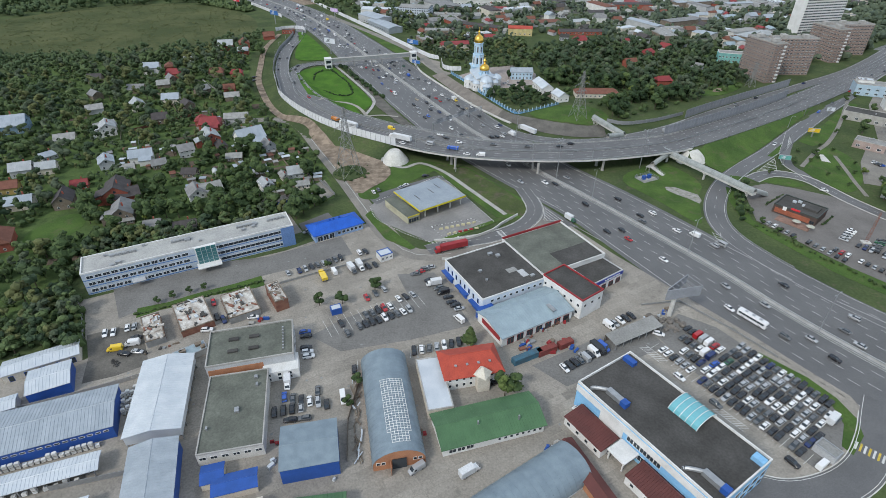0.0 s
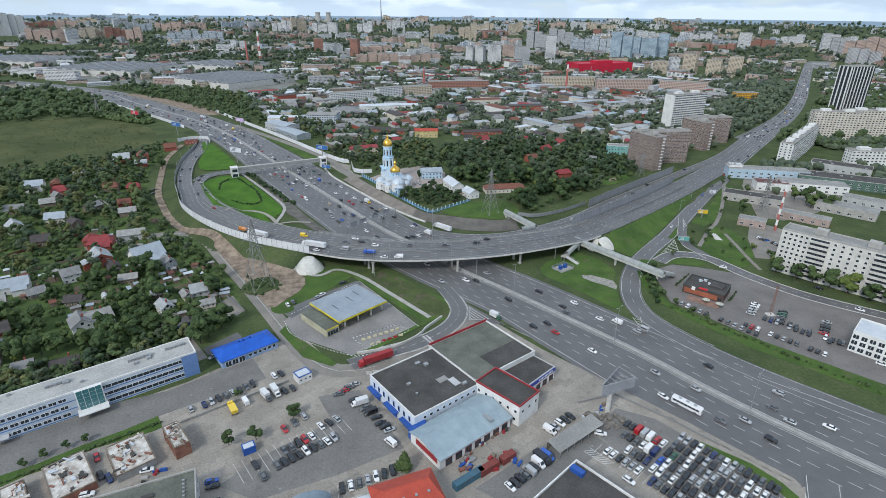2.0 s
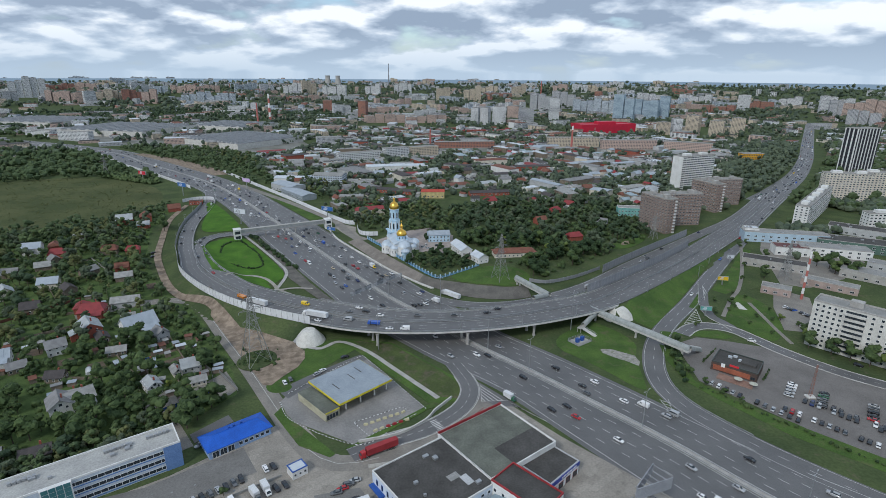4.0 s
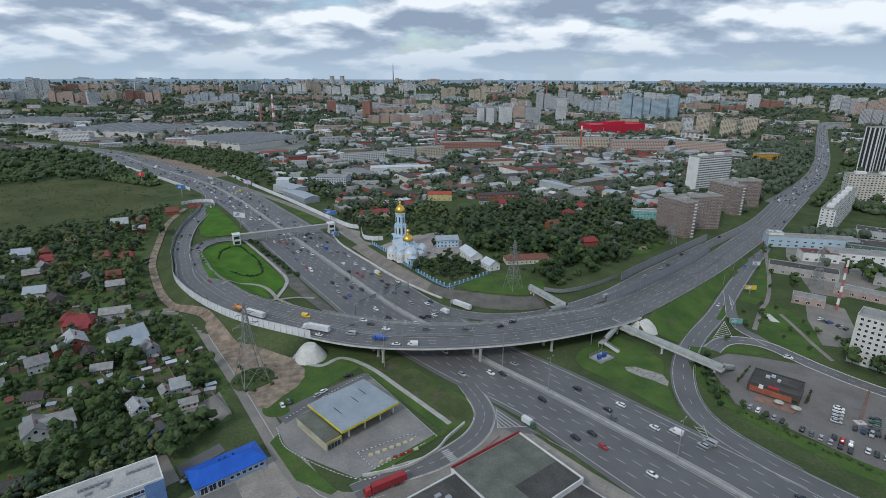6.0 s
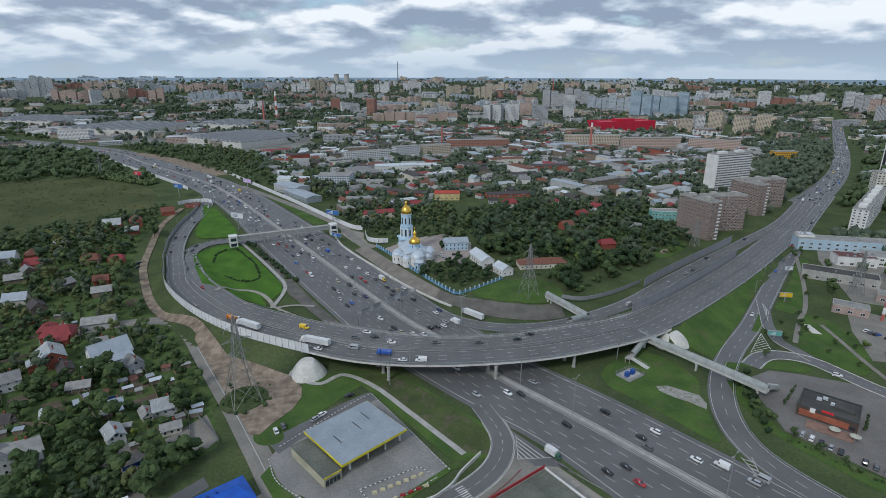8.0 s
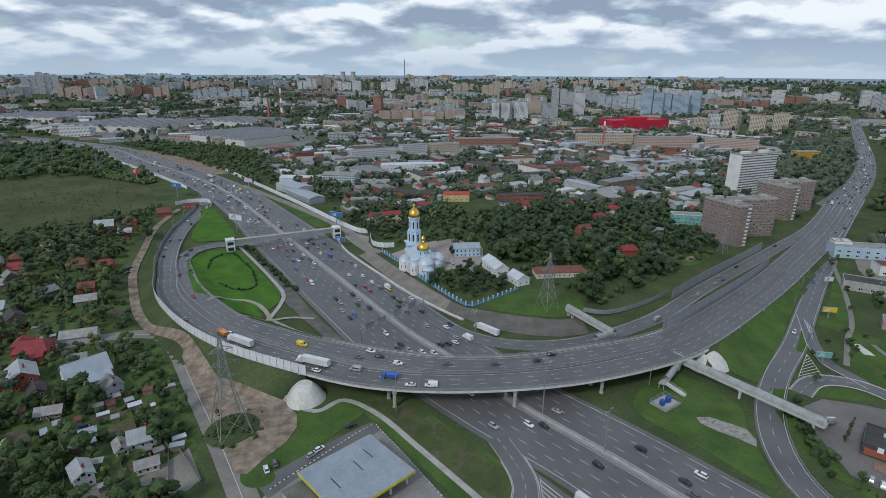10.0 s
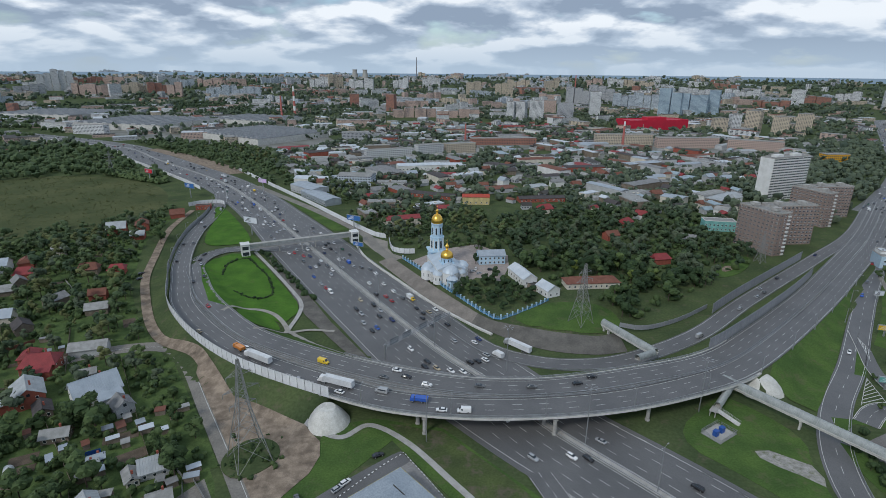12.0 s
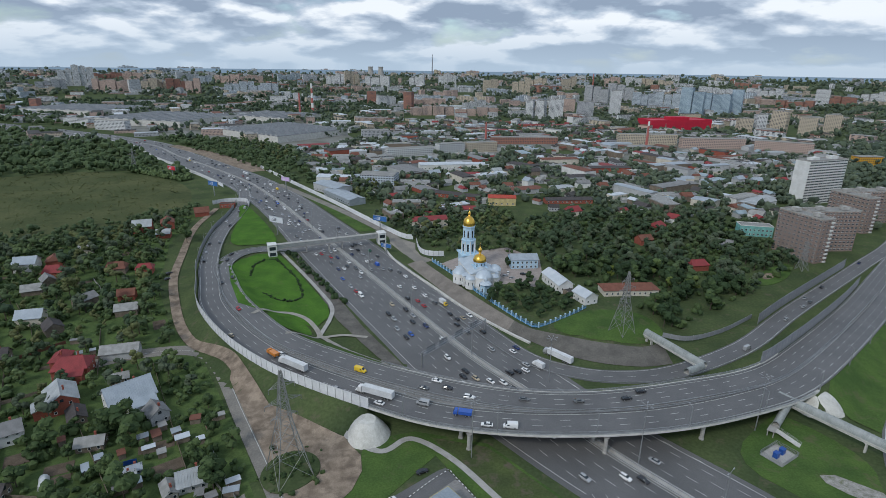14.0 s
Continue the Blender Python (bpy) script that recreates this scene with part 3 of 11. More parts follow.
sound_wall("sound_wall", wall_line, 6.0, 4.2, 0, [noise_panel, noise_panel], "long white wall along the motorway", posts=False)
wall_line = curve([(-83, 539, 0), (-80, 524, 0), (-76, 512, 0.6), (-68, 505, 1.4), (-55, 505, 2)], 4.0)
sound_wall("sound_wall", wall_line, 4.0, 4.0, 0, [noise_panel, noise_panel], "curved white fence beside the churchyard")
far_left = stretch(np.c_[offset(MOTORWAY[:, :3], MOTORWAY[:, 3] + 5)], lambda p: 715 < p[1] < 1110)
sound_wall("sound_wall", far_left, 9.0, 4.0, 0, [noise_panel, noise_panel], "long white wall bounding the motorway", posts=False)
wall_line = curve([(-262, 640, 0), (-272, 655, 0), (-290, 652, 0), (-300, 640, 0)], 4.0)
sound_wall("sound_wall", wall_line, 4.0, 4.0, 0, [noise_panel, noise_panel], "short curved white sound wall")


# ---- footbridges ----
def gallery(name, a, b, z, label, r=1.9, piers=(0.06, 0.5, 0.94), base=0.0):
    """A covered footbridge with an arched glazed roof on concrete beams."""
    a, b = np.array(a, float), np.array(b, float)
    L = np.hypot(*(b - a))
    ang = math.degrees(math.atan2(*(b - a)[::-1]))
    top = new(name)
    top.matrix_basis = pose(a[0], a[1], 0, 0, 0, ang)
    tagged(top, label, "footbridge")
    s = Shape()
    s.box((L / 2, 0, z - 0.55), (L, 3.0, 1.1))
    s.box((L / 2, 0, z + 0.1), (L, 4.2, 0.25))
    part("deck", s, concrete_pale, top, "pale concrete deck beam")
    s = Shape()
    n = 10
    for k in range(int(L / 1.5) + 1):
        x = min(k * 1.5, L)
        for q in range(n):
            g0, g1 = math.pi * q / n, math.pi * (q + 1) / n
            s.beam((x, r * math.cos(g0), z + 0.2 + 2.6 * math.sin(g0)), (x, r * math.cos(g1), z + 0.2 + 2.6 * math.sin(g1)), 0.16)
    tagged(part("roof_rib", s, steel, top), "thin steel arch ribs over the deck", kind="stuff")
    s = Shape()
    s.strip([[(0, (r - 0.06) * math.cos(math.pi * q / n), z + 0.2 + 2.5 * math.sin(math.pi * q / n)), (L, (r - 0.06) * math.cos(math.pi * q / n), z + 0.2 + 2.5 * math.sin(math.pi * q / n))] for q in range(n + 1)])
    part("roof", s, mat("hazy_polycarbonate", (0.36, 0.38, 0.37), 0.4, (0.27, 0.29, 0.28), 0.4, 4, 0), top, "hazy grey glazing")
    for f in piers:
        s = Shape()
        s.box((L * f, 0, (z - 1.1 + base) / 2), (0.7, 1.2, z - 1.1 - base))
        s.box((L * f, 0, z - 1.3), (0.8, 3.0, 0.5))
        part("pier", s, concrete_pale, top)
    return top


def stair_flight(parent_name, a, b, z0, z1, label):
    a, b = np.array(a, float), np.array(b, float)
    L = np.hypot(*(b - a))
    top = new(parent_name)
    top.matrix_basis = pose(a[0], a[1], 0, 0, 0, math.degrees(math.atan2(*(b - a)[::-1])))
    tagged(top, label, "staircase")
    s = Shape()
    n = int(abs(z1 - z0) / 0.18)
    for k in range(n):
        s.box((L * (k + 0.5) / n, 0, z1 + (z0 - z1) * (k + 0.5) / n - 0.15), (L / n + 0.02, 2.4, 0.3))
    part("flight", s, concrete, top)
    s = Shape()
    for k in range(0, n + 1, 3):
        x, z = L * k / n, z1 + (z0 - z1) * k / n
        for q in range(8):
            g0, g1 = math.pi * q / 8, math.pi * (q + 1) / 8
            s.beam((x, 1.5 * math.cos(g0), z + 2.4 * math.sin(g0)), (x, 1.5 * math.cos(g1), z + 2.4 * math.sin(g1)), 0.14)
    tagged(part("roof_rib", s, steel, top), "thin steel arch ribs over the stairs", kind="stuff")
    s = Shape()
    s.strip([[(0, 1.42 * math.cos(math.pi * q / 8), z1 + 2.35 * math.sin(math.pi * q / 8)), (L, 1.42 * math.cos(math.pi * q / 8), z0 + 2.35 * math.sin(math.pi * q / 8))] for q in range(9)])
    part("roof", s, MATS["hazy_polycarbonate"], top)
    return top


def open_stairs(a, b, z0, z1, label):
    """A straight flight from a landing at a down to b, with railings."""
    a, b = np.array(a, float), np.array(b, float)
    L = np.hypot(*(b - a))
    top = new("footbridge_stairs")
    top.matrix_basis = pose(a[0], a[1], 0, 0, 0, math.degrees(math.atan2(*(b - a)[::-1])))
    tagged(top, label, "staircase")
    s = Shape()
    s.box((-1.4, 0, z1 - 0.15), (2.8, 4.6, 0.3))
    for x in (-2.4, -0.4):
        for y in (-1.9, 1.9):
            s.box((x, y, (z1 - 0.3) / 2), (0.3, 0.3, z1 - 0.3))
    part("landing", s, concrete, top)
    n = int((z1 - z0) / 0.18)
    s = Shape()
    for k in range(n):
        s.box((L * (k + 0.5) / n, 0, z1 + (z0 - z1) * (k + 0.5) / n - 0.15), (L / n + 0.02, 2.6, 0.3))
    part("flight", s, concrete_pale, top)
    for y in (-1.3, 1.3):
        s = Shape()
        for dz in (0.5, 1.0):
            s.beam((0, y, z1 + dz), (L, y, z0 + dz), 0.08)
        for k in range(6):
            s.beam((L * k / 5, y, z1 + (z0 - z1) * k / 5 - 0.2), (L * k / 5, y, z1 + (z0 - z1) * k / 5 + 1.0), 0.08)
        part("railing", s, steel, top, "grey steel railing")
    return top


gallery("footbridge", (91, 333), (129.5, 282), 5.6, "covered footbridge with arched glazed roof over the slip road")
stair_flight("footbridge_stairs", (92, 327.5), (82, 316.5), 2.8, 5.6, "covered stairs down from the footbridge")
open_stairs((81.5, 314.5), (88, 309), 0.1, 2.8, "open concrete stairs with steel railings below the footbridge")
stair_flight("footbridge_stairs", (130, 284), (140, 292), 0.1, 5.6, "covered stairs beside the restaurant")
gallery("footbridge", (52, 385), (69, 354), 6.0, "covered footbridge from the slope to the overpass", piers=(0.03, 0.12))
stair_flight("footbridge_stairs", (68, 354), (57, 344), 8.4, 6.0, "covered steps rising to the overpass")

# bridge for walkers over the motorway
pa, pb = np.array((-186, 497.0)), np.array((-110, 536.0))
PL, PA = np.hypot(*(pb - pa)), math.degrees(math.atan2(*(pb - pa)[::-1]))
pedb = new("pedestrian_bridge")
pedb.matrix_basis = pose(pa[0], pa[1], 0, 0, 0, PA)
tagged(pedb, "enclosed steel pedestrian bridge with stair towers over the motorway", "footbridge")
s = Shape()
s.box((PL / 2, 0, 5.4), (PL, 3.6, 0.8))
s.box((PL / 2, 0, 8.6), (PL, 3.8, 0.25))
part("deck", s, concrete, pedb)
s = Shape()
for k in range(int(PL / 4) + 1):
    for y in (-1.75, 1.75):
        s.box((min(k * 4, PL), y, 7.1), (0.4, 0.16, 2.8))
for y in (-1.75, 1.75):
    s.box((PL / 2, y, 6.2), (PL, 0.1, 0.9))
part("side_frame", s, steel, pedb)
s = Shape()
s.box((PL / 2, 1.68, 7.4), (PL, 0.05, 2.2))
s.box((PL / 2, -1.68, 7.4), (PL, 0.05, 2.2))
part("glazing", s, MATS["hazy_polycarbonate"], pedb)
for x in (1, PL - 1):
    s = Shape()
    s.box((x, 0, 4.6), (6, 7, 9.2))
    s.box((x, 0, 9.35), (6.6, 7.6, 0.3))
    tw = part("stair_tower", s, white_wall, pedb, "pale stair tower")
    for z in (2.2, 6.6):
        s = Shape()
        s.box((x, -3.52, z), (4.4, 0.1, 2.6))
        part("window", s, pane, tw)
for f in (0.30, 0.5, 0.62):
    s = Shape()
    s.box((PL * f, 0, 2.5), (0.8, 1.6, 5.0))
    part("pier", s, concrete, pedb)


# ---- power pylons ----
steel_dark = mat("weathered_steel", (0.30, 0.305, 0.30), 0.6, (0.22, 0.225, 0.22), 0.5, 6.0, 0, 0.4)


def pylon(x, y, z, h, base, yaw, label):
    top = new("power_pylon")
    top.matrix_basis = pose(x, y, z, 0, 0, yaw)
    tagged(top, label, "pylon", "power pylons")
    neck, wn_ = h * 0.55, base * 0.16

    def half(t):
        return base / 2 + (wn_ - base / 2) * min(1, t / neck) if t < neck else wn_ + (0.35 - wn_) * (t - neck) / (h - neck)

    for sx, sy in ((-1, -1), (1, -1), (1, 1), (-1, 1)):
        s = Shape()
        lv = [0, neck, h]
        for a, b in zip(lv, lv[1:]):
            s.beam((sx * half(a), sy * half(a), a), (sx * half(b), sy * half(b), b), 0.34)
        part("leg", s, steel_dark, top)
    s = Shape()
    lv = [0]
    while lv[-1] < h - 1:
        lv.append(min(h, lv[-1] + max(1.6, half(lv[-1]) * 1.7)))
    for a, b in zip(lv, lv[1:]):
        A, B = half(a), half(b)
        ca, cb = [(-A, -A), (A, -A), (A, A), (-A, A)], [(-B, -B), (B, -B), (B, B), (-B, B)]
        for i in range(4):
            j = (i + 1) % 4
            s.beam((*ca[i], a), (*cb[j], b), 0.17)
            s.beam((*ca[j], a), (*cb[i], b), 0.17)
            s.beam((*cb[i], b), (*cb[j], b), 0.15)
    part("bracing", s, steel_dark, top, "diagonal steel lattice")
    for t, w in ((0.58, 4.6), (0.72, 6.2), (0.86, 4.4)):
        s = Shape()
        zz = h * t
        for sg in (-1, 1):
            for yy in (-0.6, 0.6):
                s.beam((sg * 0.6, yy, zz), (sg * w, 0, zz), 0.18)
                s.beam((sg * 0.6, yy, zz + 1.8), (sg * w, 0, zz), 0.16)
            s.beam((sg * w, 0, zz), (sg * w, 0, zz - 1.6), 0.2)
        part("crossarm", s, steel_dark, top)
    return top


pylon(-98.5, 280, 0, 41, 12.5, 40, "tall grey lattice power pylon on a grassy mound")
pylon(41, 389.5, 4, 34, 9.5, 35, "grey lattice power pylon on the meadow")
pylon(255, 402, 0, 30, 7, 20, "grey lattice pylon beside the side street")
pylon(196, 505, 0, 22, 6, 20, "small lattice pylon among trees")
pylon(-480, 800, 0, 30, 7, 20, "grey lattice pylon beside the meadow")
pylon(-560, 1190, 0, 34, 7, 20, "grey lattice pylon beside the factory")


# ---- lamps, gantry, billboards ----
def mast(x, y, z, h, arms, yaw, label):
    top = new("street_lamp")
    top.matrix_basis = pose(x, y, z, 0, 0, yaw)
    tagged(top, label, "street lamp", "street lamps")
    s = Shape()
    s.turned([(0.22, 0), (0.2, h * 0.3), (0.1, h)], 8)
    part("pole", s, steel, top)
    for k in range(arms):
        s = Shape()
        g = 2 * math.pi * k / arms
        ex, ey = 1.6 * math.cos(g), 1.6 * math.sin(g)
        s.beam((0, 0, h - 0.1), (ex, ey, h + 0.35), 0.1)
        s.box((ex * 1.25, ey * 1.25, h + 0.38), (0.9, 0.35, 0.16), 0, math.degrees(g))
        part("lantern", s, steel, top)
    return top


for s_ in np.arange(60, 900, 62):
    p, a = along(MOTORWAY[:, :3], s_)
    if not 285 < p[1] < 330:
        mast(p[0], p[1], 0.1, 18, 2, a + 90, "tall grey double lamp in the central reserve")
for x, y, h in ((24, 295, 24), (-36, 293, 24), (75, 317, 24), (-2, 345, 22)):
    mast(x, y, 0, h, 6, 10, "high lighting mast with a ring of lanterns")
for s_ in np.arange(12, 900, 36):
    L_ = lengths(RAMP_OUT)[-1]
    if s_ < L_ - 150:
        p, a = along(offset(RAMP_OUT, -7.0), s_)
        if p[0] > -70 or p[1] > 470:
            mast(p[0], p[1], p[2], 9, 1, a + 90, "grey single-arm lamp on the ramp")
for s_ in np.arange(20, 330, 34):
    p, a = along(offset(RAMP_EAST, -6.8), s_ + 60)
    mast(p[0], p[1], 0, 9, 1, a + 90, "grey single-arm lamp beside the slip road")

ga, gb = np.array((-60, 353.0)), np.array((-30, 392.0))
gan = new("sign_gantry")
gan.matrix_basis = pose(ga[0], ga[1], 0, 0, 0, math.degrees(math.atan2(*(gb - ga)[::-1])))
tagged(gan, "dark steel sign gantry spanning one carriageway", "gantry")
GL = np.hypot(*(gb - ga))
for x in (0, GL):
    s = Shape()
    s.box((x, 0, 3.8), (0.6, 0.6, 7.6))
    part("post", s, steel, gan)
s = Shape()
for y in (-0.6, 0.6):
    for z in (6.2, 7.6):
        s.beam((0, y, z), (GL, y, z), 0.25)
for k in range(int(GL / 2)):
    s.beam((k * 2, -0.6, 6.2), (k * 2 + 2, -0.6, 7.6), 0.15)
    s.beam((k * 2, 0.6, 7.6), (k * 2 + 2, 0.6, 6.2), 0.15)
part("truss", s, steel, gan)
for x in (7, 16, 28, 40):
    s = Shape()
    s.box((x, 0.75, 6.9), (6, 0.12, 3.2))
    part("sign_back", s, plain("grey_sheet", (0.16, 0.17, 0.18), 0.6), gan)

bb_white = mat("poster_white", (0.66, 0.68, 0.74), 0.6, (0.58, 0.6, 0.66), 0.2, 2, 0)
bb_blue = mat("poster_blue", (0.05, 0.16, 0.42), 0.5, (0.04, 0.12, 0.34), 0.2, 2, 0)
bb_red = mat("poster_red", (0.55, 0.03, 0.05), 0.5, (0.45, 0.03, 0.05), 0.2, 2, 0)
bb_lilac = mat("poster_lilac", (0.62, 0.45, 0.72), 0.5, (0.5, 0.36, 0.6), 0.2, 2, 0)
ink = plain("poster_ink", (0.06, 0.07, 0.1), 0.6)


def billboard(x, y, z0, w, h, yaw, face_mat, label, bars=3):
    top = new("billboard")
    top.matrix_basis = pose(x, y, 0, 0, 0, yaw)
    tagged(top, label, "billboard", "billboards")
    s = Shape()
    s.turned([(0.5, 0), (0.45, z0 + h / 2)], 10)
    part("pole", s, steel, top)
    s = Shape()
    s.box((0, 0, z0 + h / 2), (w, 0.9, h))
    p = part("frame", s, steel, top)
    for sg in (-1, 1):
        s = Shape()
        s.box((0, sg * 0.48, z0 + h / 2), (w - 0.4, 0.06, h - 0.4))
        q = part("poster", s, face_mat, p)
    s = Shape()
    for k in range(bars):
        s.box((-w * 0.18 + k * w * 0.05, -0.54, z0 + h * (0.3 + 0.22 * k)), (w * (0.4 - 0.08 * k), 0.03, h * 0.1))
    part("print", s, ink if face_mat is bb_white else bb_white, p)
    return top


billboard(-200, 549, 10.5, 15, 5, -25, bb_white, "tall pale billboard on the green wedge")
billboard(-117, 566, 9.5, 14, 4.5, -25, bb_blue, "blue billboard beside the motorway")
billboard(-315, 677, 11, 15, 5, -28, bb_blue, "blue billboard on a tall pole")
billboard(-405, 757, 11, 15, 5, -28, bb_red, "red billboard on a tall pole")
billboard(-250, 715, 10, 13, 4.5, -28, bb_lilac, "lilac billboard beyond the motorway")
billboard(-103, 512, 4.5, 9, 3.2, -25, bb_blue, "small blue motorway sign")
billboard(165, 338, 3.5, 7, 2.8, -10, mat("poster_teal", (0.15, 0.42, 0.38), 0.5, None, 0.2, 2, 0), "green road sign beside the street")
billboard(202, 390, 3.5, 7.5, 3.0, -10, mat("poster_yellow", (0.75, 0.5, 0.03), 0.5, None, 0.2, 2, 0), "yellow road sign in the grass")
billboard(232, 437, 4, 6, 3.0, 0, bb_white, "white sign beside the slip road")

# the two-winged billboard beside the yard, seen from behind
wing = new("billboard")
wing.matrix_basis = pose(66, 176, 0, 0, 0, 35)
tagged(wing, "two-winged billboard with grey steel backs on a thick pole", "billboard", "billboards")
s = Shape()
s.turned([(0.9, 0), (0.8, 12)], 12)
part("pole", s, concrete_pale, wing)
for sg in (-1, 1):
    s = Shape()
    s.box((sg * 0.5 + 2.0, sg * 2.2, 13.0), (15, 0.3, 4.6), 0, sg * 14)
    part("panel", s, grey_panel, wing)
s = Shape()
for k in range(6):
    s.beam((-5 + k * 2.8, -2.2 + (k - 2) * -0.6, 12.4), (-5 + k * 2.8, 2.2 + (k - 2) * 0.6, 12.4), 0.2)
    s.beam((-5 + k * 2.8, -2.2 + (k - 2) * -0.6, 15.2), (-5 + k * 2.8, 2.2 + (k - 2) * 0.6, 15.2), 0.2)
part("strut", s, steel, wing)

# ---- lawns, yards, lots ----
patch("lawn", [(-197, 500), (-181, 500), (-156, 466), (-122, 416), (-117, 402), (-121, 386), (-138, 398), (-153, 395), (-170, 404), (-189, 436), (-204, 466), (-204, 486)], 0.5, lush_grass, "bright green lawn inside the loop")
patch("lawn", [(-273, 640), (-262, 640), (-190, 531), (-200, 523), (-225, 515), (-238, 545), (-250, 590)], 0.25, lush_grass, "bright green wedge of lawn", round_it=True)
patch("lawn", [(-98, 362), (-70, 342), (-80, 340), (-113, 358), (-126, 372), (-118, 377)], 0.35, grass, "green lawn below the ramp", round_it=True)
patch("lawn", [(-150, 395), (-143, 400), (-129, 393), (-119, 379), (-123, 373), (-136, 376), (-145, 386)], 0.5, lush_grass, "round green island between footpaths", round_it=True)
pale_path = mat("pale_path", (0.36, 0.34, 0.30), 0.9, (0.28, 0.265, 0.235), 0.3, 3.0, 0.1)
lane("footpath", curve([(-156, 390, 0), (-152, 399, 0), (-147, 403, 0), (-138, 402.5, 0), (-127, 395, 0), (-116, 378, 0), (-121, 371, 0), (-130, 368, 0)], 2.0), 1.3, pale_path, "pale curved footpath round the green island", 0.62, "path")
lane("footpath", curve([(-116, 378, 0), (-100, 365, 0), (-84, 352, 0), (-74, 342, 0)], 2.0), 1.3, pale_path, "pale footpath across the lawn", 0.6, "path")
lane("footpath", curve([(-115, 376, 0), (-104, 380, 0), (-91, 379, 0)], 2.0), 1.1, pale_path, "short pale footpath spur", 0.58, "path")
lane("footpath", curve([(-116, 378, 0), (-116, 400, 0), (-120, 416, 0), (-134, 438, 0), (-156, 470, 0), (-181, 505, 0)], 2.0), 1.2, concrete, "grey path along the lawn", 0.55, "path")
lane("service_road", curve([(-268, 742, 0), (-230, 701, 0), (-169, 634, 0), (-119, 574, 0), (-103, 551, 0), (-95, 533, 0), (-86, 514, 0), (-74, 494, 0)], 3.0), 4.0, old_asphalt, "narrow grey service road along the white wall", 0.16)
patch("lawn", [(-252, 723), (-222, 689), (-190, 645), (-150, 586), (-134, 564), (-122, 569), (-162, 622), (-206, 672), (-240, 708)], 0.14, grass, "green verge between the motorway and the service road")
patch("pavement", [(-108, 556), (-94, 546), (-84, 538), (-82, 522), (-76, 508), (-66, 500), (-74, 492), (-90, 512), (-104, 536)], 0.12, yard_slab, "worn paved bay at the foot of the pedestrian bridge", "pavement")
patch("planting_strip", [(-176, 508), (-168, 502), (-112, 417), (-96, 391), (-66, 349), (-72, 347), (-92, 372), (-112, 398)], 0.3, gravel_slope, "dark planted verge beside the motorway")
patch("lawn", [(57, 300), (79, 277), (96, 250), (99, 262), (102, 285), (110, 303), (92, 330), (84, 326)], 0.12, grass, "green lawn below the footbridge", round_it=True)
patch("lawn", [(112, 335), (124, 319), (131, 327), (159, 361), (190, 402), (225, 448), (229, 455), (206, 431), (172, 398), (140, 367), (120, 347)], 0.12, grass, "long green strip between ramps", round_it=False)
patch("footpath", [(86, 293.5), (91.5, 294), (102.5, 286.5), (103, 280), (101, 276), (96, 281), (90, 285.5), (86, 290)], 0.2, mat("rubble_paving", (0.36, 0.345, 0.32), 0.95, (0.24, 0.23, 0.21), 0.5, 3.0, 0.3, stain=(0.6, 0.5, 0.7, (0.12, 0.14, 0.06))), "pale rubble apron beside the slip road", "path")
patch("lawn", [(173, 331.6), (190.6, 355.8), (207, 377), (215, 353), (206, 322), (189, 300.5), (181, 312), (178.4, 319)], 0.12, grass, "green lawn with young trees beside the street", round_it=True)
patch("lawn", [(164, 348), (172, 358), (182, 376), (176, 372), (160, 350)], 0.12, grass, "narrow green island between two lanes")
patch("lawn", [(122, 300), (134, 312), (146, 310), (162, 306), (168, 309), (162, 316), (150, 316), (140, 314), (128, 316)], 0.13, grass, "green strip beside the restaurant's car park")
patch("lawn", [(118, 284), (119, 262), (127, 247), (146, 219), (176, 190), (210, 155), (222, 160), (165, 215), (135, 245), (124, 262), (126, 296), (121, 300)], 0.12, grass, "green verge along the slip road")
patch("lawn", [(196, 372), (209, 383), (234, 420), (268, 470), (262, 474), (226, 424), (204, 396), (190, 380)], 0.12, grass, "green verge beside the slip road")
patch("lawn", [(214, 380), (234, 386), (256, 412), (280, 452), (270, 462), (240, 420)], 0.08, grass_rough, "rough lawn beside the sheds")
side_st = curve([(139, 312, 0), (148, 320, 0), (156, 323, 0), (165.4, 321.5, 0), (173, 316, 0), (179, 305, 0), (187, 290, 0), (204, 268, 0), (232, 246, 0), (262, 224, 0)], 2.5)
sst = road("side_street", side_st, 4.2, 4.2, asphalt, "asphalt side street", 0.17)
s = Shape()
dashes(s, side_st, 0, 3.0, 3.0, 0.16, 0.2)
dashes(s, side_st, 3.9, 4.0, 0.0, 0.16, 0.2)
dashes(s, side_st, -3.9, 4.0, 0.0, 0.16, 0.2)
part("lane_marking", s, marking, sst, "white lane lines")
turn_l = curve([(190, 394, 0), (181, 374, 0), (172.5, 355, 0), (168.5, 338, 0), (171.5, 327, 0), (174, 317, 0)], 2.5)
road("turning_lane", turn_l, 3.0, 3.0, asphalt, "curved asphalt turning lane", 0.15)
s = Shape()
for ln_, o_ in ((side_st, 4.4), (side_st, -4.4), (turn_l, -3.2)):
    bar_along(s, ln_, o_, 0.25, 0.1, 0.32)
thing("kerb", s, concrete_pale, "pale concrete kerb along the side street", "kerb", kind="structure")
lane("footpath", curve([(268.7, 487.7, 0), (233.5, 421, 0), (210, 382, 0), (195, 363.5, 0), (175.5, 336, 0)], 3.0), 1.3, old_asphalt, "grey footpath along the lawn", 0.22, "path")
